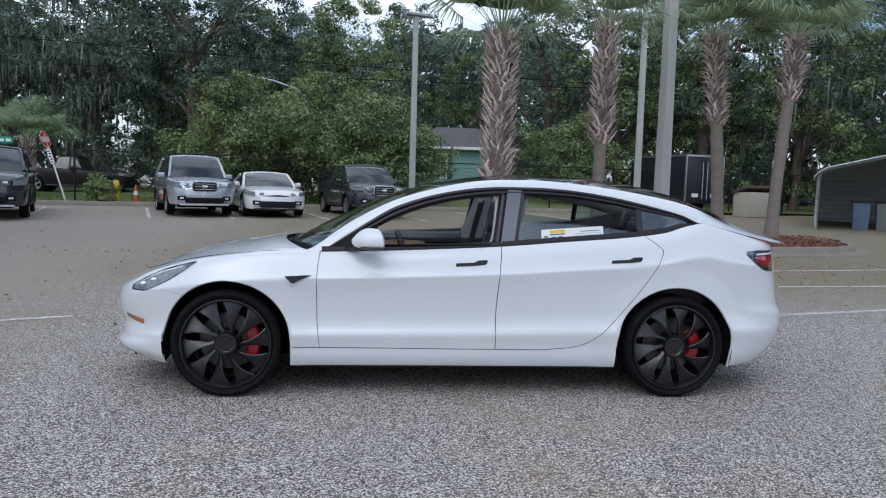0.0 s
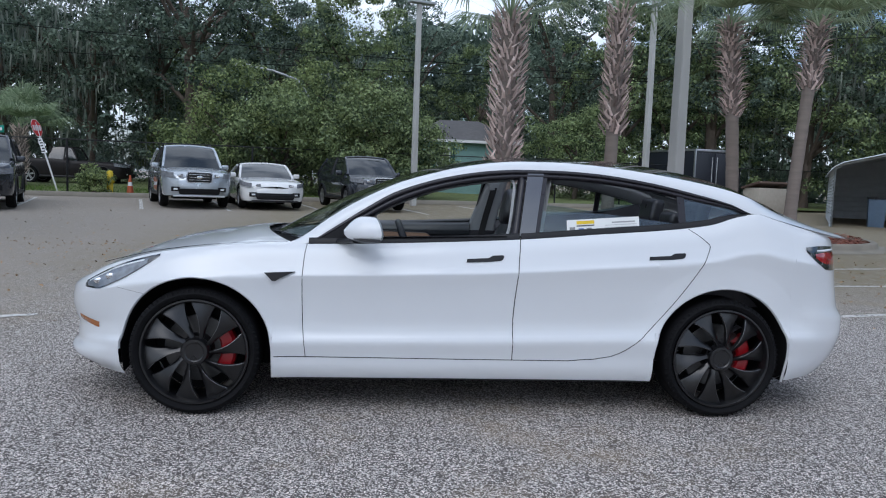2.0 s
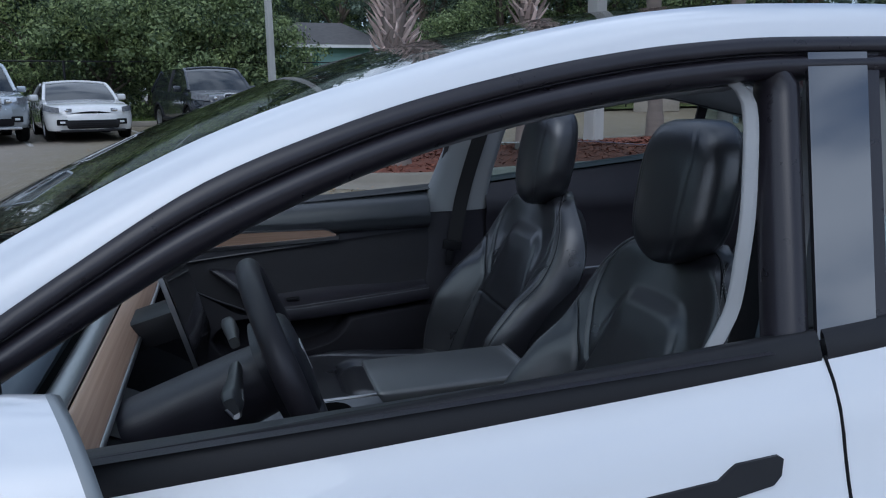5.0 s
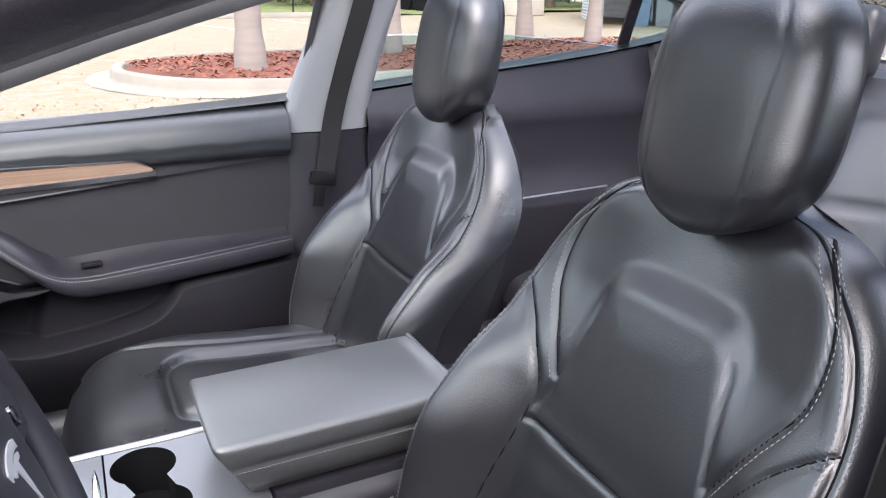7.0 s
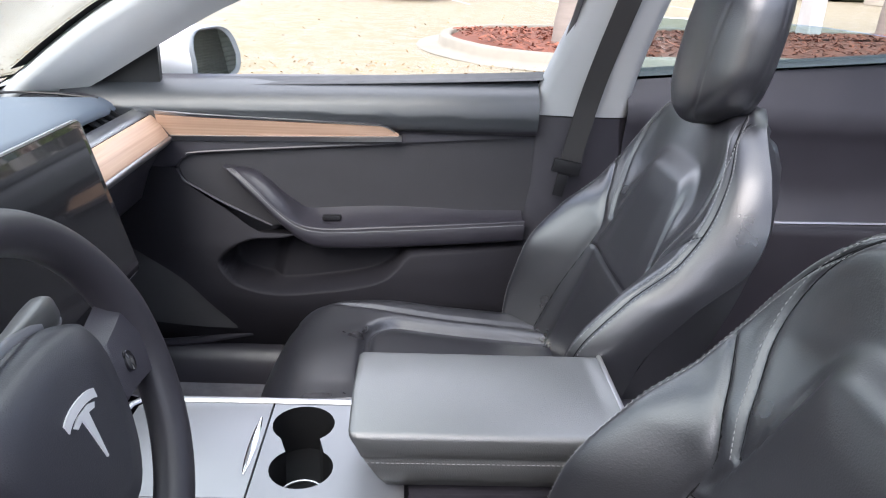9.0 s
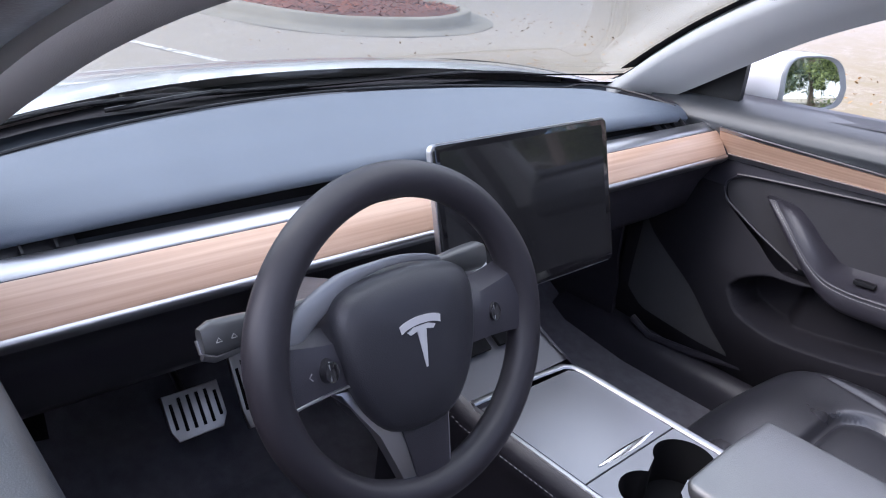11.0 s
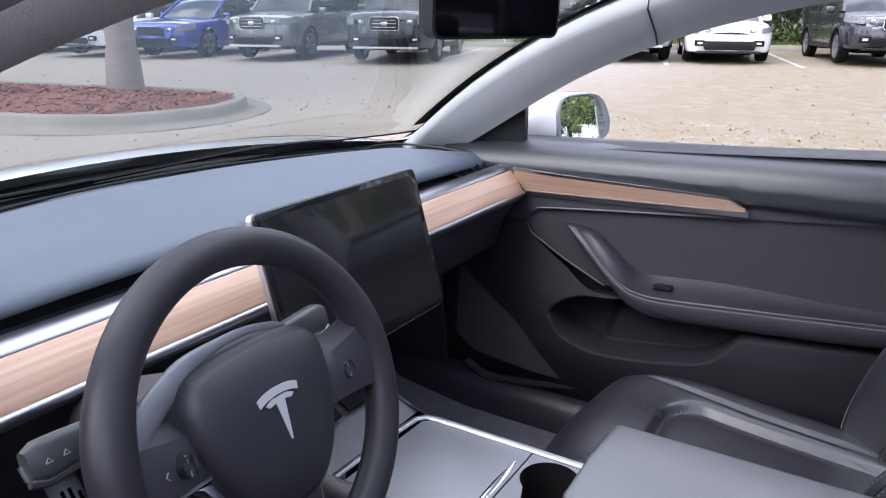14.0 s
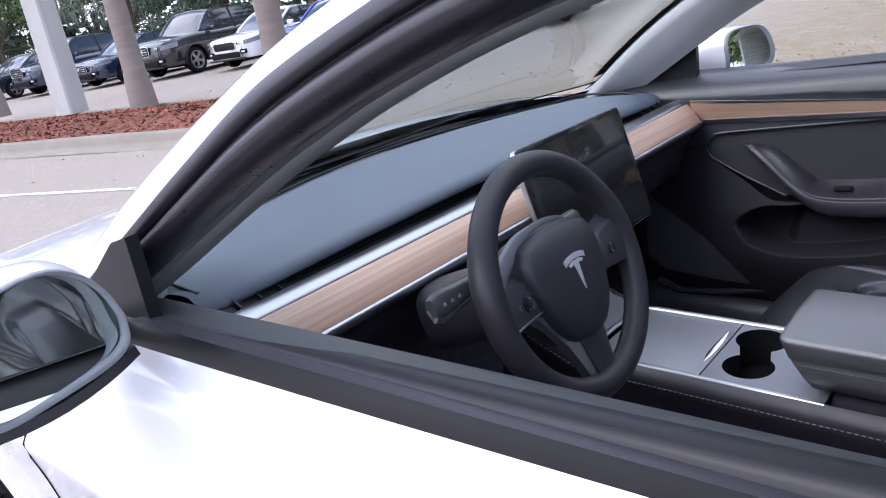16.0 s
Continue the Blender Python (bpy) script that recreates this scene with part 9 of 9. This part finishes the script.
PLACES = [
    # tree, x, y, turn
    (3, -6.0, 25.2, 40), (4, -4.0, 24.4, 100), (3, -2.2, 25.2, 200), (4, -0.6, 24.6, 300), (2, -9.2, 32.0, 10), (4, -0.1, 25.6, 60), (0, -14.6, 34.5, 200), (4, 9.3, 30.5, 30),
    (0, -22.0, 27.0, 60), (0, -19.2, 35.0, 140), (2, -12.0, 36.5, 250), (1, -8.0, 38.0, 220), (2, -6.0, 36.0, 30), (1, -1.5, 34.0, 90), (2, 2.0, 47.0, 180), (1, 6.5, 45.0, 250),
    (2, 9.5, 36.0, 20), (1, 12.5, 33.0, 110), (2, 16.5, 31.5, 310), (0, 21.0, 30.5, 200), (2, 25.0, 27.0, 75), (1, 29.5, 25.0, 160), (0, 34.0, 21.0, 10), (2, 38.5, 17.0, 270),
    (2, -27.0, 31.0, 15), (1, -31.5, 25.5, 100), (2, -37.0, 24.0, 190), (0, -43.0, 21.5, 280), (1, -49.0, 16.0, 40), (2, -52.0, 10.0, 140), (1, -55.0, 3.0, 200), (0, -56.0, -6.0, 260),
    (2, -19.0, 40.0, 45), (1, -12.0, 43.0, 120), (0, -4.5, 44.5, 230), (2, 13.0, 44.0, 330), (1, 20.0, 40.0, 15), (2, 28.0, 35.0, 200), (0, 36.0, 29.0, 90), (1, 43.0, 24.0, 310),
    (1, -30.0, -48.0, 0), (2, -18.0, -52.0, 90), (0, -6.0, -50.0, 180), (1, 6.0, -52.0, 270), (2, 18.0, -50.0, 45), (0, 30.0, -46.0, 130),
    (1, 46.0, 8.0, 20), (2, 50.0, -4.0, 150), (0, 48.0, -18.0, 240),
    (3, -11.0, 38.0, 0), (1, 15.5, 33.0, 80), (1, 20.5, 29.5, 250), (4, 25.0, 27.5, 10), (3, 30.0, 21.5, 100),
]
used = set()
for k, x, y, turn in PLACES:
    mpose = Matrix.Translation(gz(x, y, -0.05)) @ pose(0, 0, 0, 0, 0, turn) @ Matrix.Scale(0.94 + 0.20 * noise.noise((x * 0.7, y * 0.7, 1.0)) if k < 3 else 1.0, 4)
    if k in used:
        copy_thing(TREES[k], mpose)
    else:
        TREES[k].matrix_basis = mpose
        used.add(k)
fb = make_tree(16, 1.0, 0.72, 0.1, M["leaf_bright"], nclus=90, per=60, leaf=0.035, label="small yellow-green bush beside a bollard", low=0.0, cr=0.22)
fb.name = "bush"
fb["category"] = "bush"
fb["group"] = ""
fb.matrix_basis = Matrix.Translation(spot(-8.15, 5.0, 0.05))


# dense far woods closing the view
_g = np.random.default_rng(5)
_cl = []
for _ in range(1500):
    a = _g.uniform(-115, 115)
    R_ = _g.uniform(56, 66)
    hmax = 11.8 + 3.5 * noise.noise((a * 0.09, 0, 3)) + 2.5 * noise.noise((a * 0.35, 5, 3))
    z_ = _g.uniform(0, 1) ** 0.8 * hmax
    _cl.append((R_ * math.sin(radians(a)), R_ * math.cos(radians(a)) - 6, z_ + 0.5, _g.uniform(1.2, 2.2)))
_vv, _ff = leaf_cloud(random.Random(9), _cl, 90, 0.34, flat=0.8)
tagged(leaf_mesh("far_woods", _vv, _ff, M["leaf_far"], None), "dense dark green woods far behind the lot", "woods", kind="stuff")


# ---- palms ----
def make_palm(seed, h, r, boots_from, lean, label, boot_r=None, fronds=32):
    rng = random.Random(seed)
    th = thing("palm_tree", label, "palm tree", group="palms in the islands")
    ln = Vector((*lean, 0))

    def axis(t):
        return ln * (t ** 1.4) + Vector((0, 0, h * t))
    bm = bmesh.new()
    rows = []
    for t in steps(0, 1, 24):
        rr = r * (1.35 - 0.35 * smooth01(t * 6)) * (1 + 0.03 * math.sin(t * 90))
        c = axis(t)
        rows.append([c + Vector((rr * math.cos(a), rr * math.sin(a), 0)) for a in steps(0, math.tau, 14)[:-1]])
    grid(bm, rows, close_v=True, flip=True)
    bmesh.ops.recalc_face_normals(bm, faces=bm.faces[:])
    part("trunk", bm, M["palm_trunk"], th, "ringed grey palm trunk")
    # old leaf bases
    vs, fs = [], []
    br = boot_r or r
    n = int((1 - boots_from) * h / 0.052) * 6
    for i in range(n):
        t = boots_from + (1.02 - boots_from) * i / n
        a = i * 2.39996 + rng.uniform(-0.15, 0.15)
        c = axis(t)
        o = Vector((math.cos(a), math.sin(a), 0))
        q = Vector((-o.y, o.x, 0))
        L = rng.uniform(0.14, 0.28)
        w = rng.uniform(0.020, 0.042)
        p0 = c + o * (br * 0.80)
        p1 = c + o * (br + rng.uniform(0.03, 0.09)) + Vector((0, 0, L * 0.6)) + q * rng.uniform(-0.05, 0.05)
        flare = (0.10 if boots_from > 0.5 else 0.0) * smooth01((t - boots_from) / 0.12)
        p2 = c + o * (br + flare + rng.uniform(0.06, 0.17)) + Vector((0, 0, L - flare * 0.6)) + q * rng.uniform(-0.10, 0.10)
        k = len(vs)
        th_ = 0.012
        vs += [p0 - q * w, p0 + q * w, p1 + q * w * 0.7, p1 - q * w * 0.7, p2 + q * w * 0.18, p2 - q * w * 0.18, p1 + o * th_ + Vector((0, 0, -0.02)), p0 + o * 0.03]
        fs += [(k, k + 1, k + 2, k + 3), (k + 3, k + 2, k + 4, k + 5), (k, k + 3, k + 6, k + 7), (k + 1, k + 7, k + 6, k + 2), (k + 3, k + 5, k + 6), (k + 2, k + 6, k + 4)]
    b = quads("bark_cover", vs, fs, M["boots"], th, "shaggy grey-brown old leaf bases")
    b["kind"] = "stuff"
    top = axis(1.0)
    vs, fs = [], []
    for i in range(fronds):
        a = i * 2.39996
        el = radians(rng.uniform(12, 80))
        d = Vector((math.cos(a) * math.cos(el), math.sin(a) * math.cos(el), math.sin(el)))
        st = rng.uniform(0.8, 1.2)
        hub = top + d * st + Vector((0, 0, -0.10 * st))
        q = d.cross(Vector((0, 0, 1))).normalized()
        u = q.cross(d).normalized()
        k = len(vs)
        vs += [top - q * 0.02, top + q * 0.02, hub + q * 0.012, hub - q * 0.012]
        fs.append((k, k + 1, k + 2, k + 3))
        for j in range(34):
            f = -1.35 + 2.7 * j / 33
            w = d * math.cos(f) + q * math.sin(f)
            L = rng.uniform(1.0, 1.35) * (1.0 - 0.18 * abs(f))
            droop = rng.uniform(0.20, 0.50)
            p1 = hub + w * L * 0.55 + u * 0.04
            p2 = hub + w * L + Vector((0, 0, -droop * L))
            s = w.cross(u).normalized() * 0.017
            k = len(vs)
            vs += [hub - s * 0.5, hub + s * 0.5, p1 + s, p1 - s, p2]
            fs += [(k, k + 1, k + 2, k + 3), (k + 3, k + 2, k + 4)]
    quads("fronds", vs, fs, M["palm_leaf"], th, "green fan-shaped palm fronds")
    return th


M["palm_trunk"] = mat("palm_trunk", (0.21, 0.178, 0.155), rough=0.95, scale=4, var=0.3, grain=0.8, grain_scale=40, stretch=(0.5, 0.5, 3))
M["boots"] = mat("boots", (0.50, 0.405, 0.37), rough=0.95, scale=3, var=0.35, random_isl=0.6)
for seed, x, y, h, r, bf, lean, br in ((1, 1.84, 8.6, 3.92, 0.16, 0.25, (0.03, 0), 0.25), (2, 4.20, 9.7, 4.40, 0.125, 0.46, (0.06, 0), 0.19), (3, 8.0, 12.0, 4.72, 0.145, 0.57, (-0.36, 0), 0.175), (4, 8.67, 10.7, 4.60, 0.130, 0.70, (0.40, 0.1), 0.175),
                                       (5, -9.15, 5.85, 5.0, 0.19, 0.6, (0.1, 0), 0.22), (6, -12.4, 5.25, 5.6, 0.185, 0.7, (-0.5, 0.2), 0.22), (7, -19.3, 5.2, 5.2, 0.19, 0.6, (0, 0), 0.22), (8, -13.6, 24.4, 2.1, 0.16, 0.2, (0, 0), 0.22)):
    p = make_palm(seed, h, r, bf, lean, "fan palm with shaggy trunk standing in mulch" if seed < 8 else "low fan palm behind the fence", br)
    p.matrix_basis = Matrix.Translation(gz(x, y, 0.12))


# ---- buildings and yard beyond ----
def make_house():
    th = thing("house", "small green clapboard house with a grey shingle roof", "house", Matrix.Translation(gz(4.1, 38.0)) @ pose(0, 0, 0, 0, 0, 3))
    green = mat("green_boards", (0.22, 0.36, 0.33), rough=0.8, scale=3, var=0.15)
    w, d, h = 5.4, 7.0, 2.95
    for i in range(15):
        z = i * h / 15
        for nm, a, b in (("board", (-w / 2, -d / 2), (w / 2, -d / 2)), ("board", (-w / 2, d / 2), (-w / 2, -d / 2))):
            bm = bmesh.new()
            a_, b_ = Vector((*a, 0)), Vector((*b, 0))
            dd = (b_ - a_).normalized()
            n = Vector((dd.y, -dd.x, 0))
            rows = [[p + n * 0.03 + Vector((0, 0, z)), p + n * 0.008 + Vector((0, 0, z + h / 15)), p + Vector((0, 0, z + h / 15))] for p in (a_, b_)]
            shell(bm, rows, 0.02)
            part(nm, bm, green, th)
    bm = bmesh.new()
    box(bm, (0.02, 0.02, h / 2), (w - 0.06, d - 0.06, h))
    part("wall", bm, green, th)
    bm = bmesh.new()
    e = 0.45
    pts = [Vector((x * (w / 2 + e), y * (d / 2 + e), h - 0.1)) for x, y in ((-1, -1), (1, -1), (1, 1), (-1, 1))]
    r1, r2 = Vector((-w / 2 + 1.9, 0, h + 1.25)), Vector((w / 2 - 1.2, 0, h + 1.25))
    v = [bm.verts.new(p) for p in pts + [r1, r2]]
    for f in ((0, 1, 5, 4), (1, 2, 5), (2, 3, 4, 5), (3, 0, 4), (3, 2, 1, 0)):
        bm.faces.new([v[i] for i in f])
    part("roof", bm, mat("shingle", (0.13, 0.125, 0.125), rough=0.95, scale=5, var=0.35, grain=0.8, grain_scale=30), th, "weathered grey shingle roof", smooth=False)
    bm = bmesh.new()
    box(bm, (0, -d / 2 - e + 0.01, h - 0.13), (w + 2 * e, 0.03, 0.14))
    part("fascia", bm, M["paint_white"], th)
    for x in (-1.05,):
        win = new("window")
        win.parent = th
        bm = bmesh.new()
        box(bm, (x, -d / 2 - 0.04, 1.85), (0.72, 0.08, 1.35), bevel=0.01)
        part("frame", bm, M["paint_white"], win)
        for dx in (-0.15, 0.15):
            for dz in (-0.45, -0.15, 0.15, 0.45):
                bm = bmesh.new()
                box(bm, (x + dx, -d / 2 - 0.082, 1.85 + dz), (0.25, 0.01, 0.25))
                part("pane", bm, M["car_glass"], win)
        for s in (-1, 1):
            bm = bmesh.new()
            box(bm, (x + s * 0.50, -d / 2 - 0.05, 1.85), (0.26, 0.05, 1.4), bevel=0.008)
            part("shutter", bm, mat("shutter", (0.03, 0.10, 0.08), rough=0.7), win)


make_house()

# black enclosed trailer
tr = thing("cargo_trailer", "black enclosed cargo trailer with pale corner posts", "trailer", Matrix.Translation(gz(13.3, 27.2)) @ pose(0, 0, 0, 0, 0, 106))
bm = bmesh.new()
box(bm, (0.0, 0, 1.45), (3.9, 2.0, 2.05), bevel=0.03)
part("body", bm, mat("trailer_black", (0.014, 0.016, 0.024), rough=0.35, scale=2, var=0.3), tr)
for y in (-0.5, 0.5):
    bm = bmesh.new()
    box(bm, (-1.965, y, 1.42), (0.03, 0.94, 1.86), bevel=0.01)
    dr = part("door", bm, mat("trailer_door", (0.018, 0.020, 0.028), rough=0.35), tr)
    bm = bmesh.new()
    tube(bm, [(-1.995, y * 0.25, 0.62), (-1.995, y * 0.25, 2.2)], 0.018, seg=6)
    part("lock_rod", bm, M["galv"], dr)
    bm = bmesh.new()
    box(bm, (-1.99, y, 0.78), (0.012, 0.34, 0.16))
    part("label_bar", bm, M["paint_white"], dr)
for y in (-1.0, 1.0):
    bm = bmesh.new()
    box(bm, (-1.95, y, 1.45), (0.09, 0.06, 2.1), bevel=0.01)
    part("corner_post", bm, M["alloy"], tr)
    bm = bmesh.new()
    box(bm, (0.0, y * 1.005, 2.47), (3.95, 0.05, 0.08), bevel=0.01)
    part("top_trim", bm, M["alloy"], tr)
    for x in (-0.4, 0.5):
        bm = bmesh.new()
        lathe(bm, [(0.0, 0.1), (0.2, 0.1), (0.34, 0.09), (0.36, 0.0), (0.34, -0.09), (0.0, -0.09)], Matrix.Translation((x, y * 0.98, 0.36)) @ pose(0, 0, 0, 90, 0, 0), seg=24, close=False)
        part("wheel", bm, M["tyre"], tr)
bm = bmesh.new()
box(bm, (-1.97, 0, 2.47), (0.06, 2.05, 0.09), bevel=0.01)
part("rear_trim", bm, M["alloy"], tr)

# low beige shed with a brown lid
sh = thing("garden_shed", "low beige plastic shed with a brown sloping lid", "shed", Matrix.Translation(gz(15.6, 24.2)) @ pose(0, 0, 0, 0, 0, 14))
bm = bmesh.new()
box(bm, (0, 0, 0.52), (1.55, 0.9, 1.04), bevel=0.03)
part("box", bm, mat("beige", (0.42, 0.38, 0.32), rough=0.8, var=0.15), sh)
bm = bmesh.new()
box(bm, (0, 0, 1.14), (1.72, 1.05, 0.10), rot=(-14, 0, 0), bevel=0.03)
part("lid", bm, mat("brown_lid", (0.10, 0.065, 0.05), rough=0.8, var=0.2), sh)


def make_carport():
    th = thing("carport", "grey ribbed metal carport open at the front", "carport", Matrix.Translation(gz(13.75, 17.0)) @ pose(0, 0, 0, 0, 0, -32))
    w, d, h, pk = 6.6, 7.0, 1.85, 2.75
    grey = mat("ribbed_metal", (0.50, 0.53, 0.55), rough=0.5, metal=0.0, scale=4, var=0.15)
    n = 18
    for i in range(n):
        z = i * h / n
        for x, nm in ((0, "wall_sheet"), (w, "wall_sheet")):
            bm = bmesh.new()
            s = 1 if x == 0 else -1
            rows = [[Vector((x, y, z)), Vector((x + s * 0.03, y, z + h / n * 0.3)), Vector((x + s * 0.03, y, z + h / n * 0.7)), Vector((x, y, z + h / n))] for y in (0, d)]
            shell(bm, rows, 0.006)
            part(nm, bm, grey, th)
    for i in range(10):
        z = i * h / 10
        bm = bmesh.new()
        rows = [[Vector((x, d, z)), Vector((x, d - 0.03, z + 0.06)), Vector((x, d, z + h / 10))] for x in (0, w)]
        shell(bm, rows, 0.006)
        part("back_sheet", bm, grey, th)
    prof = [(0.0 - 0.12, h - 0.16), (0.02, h), (0.25, h + 0.14), (w / 2, pk), (w - 0.25, h + 0.14), (w - 0.02, h), (w + 0.12, h - 0.16)]
    m = 28
    for i in range(m):
        y0 = -0.15 + (d + 0.3) * i / m
        y1 = -0.15 + (d + 0.3) * (i + 1) / m
        bm = bmesh.new()
        rows = [[Vector((x, y0, z)) for x, z in prof], [Vector((x, y0 + (y1 - y0) * 0.3, z + 0.03)) for x, z in prof], [Vector((x, y0 + (y1 - y0) * 0.7, z + 0.03)) for x, z in prof], [Vector((x, y1, z)) for x, z in prof]]
        shell(bm, rows, 0.006)
        part("roof_sheet", bm, grey, th)
    bm = bmesh.new()
    tube(bm, [Vector((x, 0.0, z - 0.04)) for x, z in [(0.05, 0)] + [(0.05, h - 0.02)] + prof[2:5] + [(w - 0.05, h - 0.02), (w - 0.05, 0)]], 0.035, seg=6)
    part("front_frame", bm, M["galv"], th)
    bm = bmesh.new()
    bm.faces.new([bm.verts.new(Vector((x, d, z))) for x, z in prof])
    part("gable", bm, grey, th)
    # bins and a bench inside
    def at(x, y):
        return th.matrix_basis @ Matrix.Translation((x, y, 0))
    blue = mat("bin_blue", (0.10, 0.15, 0.22), rough=0.6, var=0.15)
    for x, y, c in ((1.35, 1.6, blue), (2.05, 1.8, mat("bin_grey", (0.16, 0.17, 0.18), rough=0.6))):
        b = thing("waste_bin", "wheeled plastic bin standing in a carport", "bin", at(x, y), group="bins in the carport")
        bm = bmesh.new()
        box(bm, (0, 0, 0.45), (0.46, 0.50, 0.9), bevel=0.03, taper=(1.15, 1.15))
        part("body", bm, c, b)
        bm = bmesh.new()
        box(bm, (0, 0, 0.94), (0.58, 0.62, 0.07), bevel=0.025)
        part("lid", bm, M["black_satin"], b)
    wbn = thing("workbench", "cluttered workbench under a carport roof", "workbench", at(3.4, 4.4))
    bm = bmesh.new()
    box(bm, (0, 0, 0.88), (2.6, 0.7, 0.06), bevel=0.01)
    part("top", bm, mat("bench_wood", (0.24, 0.17, 0.11), rough=0.8, var=0.25), wbn)
    for x in (-1.2, 1.2):
        for y in (-0.28, 0.28):
            bm = bmesh.new()
            box(bm, (x, y, 0.43), (0.08, 0.08, 0.86))
            part("leg", bm, M["galv"], wbn)
    for x, s, c in ((-0.9, 0.3, (0.35, 0.05, 0.03)), (-0.3, 0.22, (0.5, 0.5, 0.48)), (0.3, 0.35, (0.05, 0.06, 0.07)), (0.9, 0.2, (0.4, 0.28, 0.05))):
        b = thing("storage_box", "small box on a workbench", "box", at(3.4 + x, 4.4) @ Matrix.Translation((0, 0, 0.91)))
        bm = bmesh.new()
        box(bm, (0, 0, s / 2), (s * 1.3, 0.3, s), bevel=0.02)
        part("case", bm, mat("box_paint", c, rough=0.6), b)
        bm = bmesh.new()
        box(bm, (0, 0, s + 0.012), (s * 1.34, 0.32, 0.024), bevel=0.008)
        part("lid", bm, M["black_satin"], b)


make_carport()
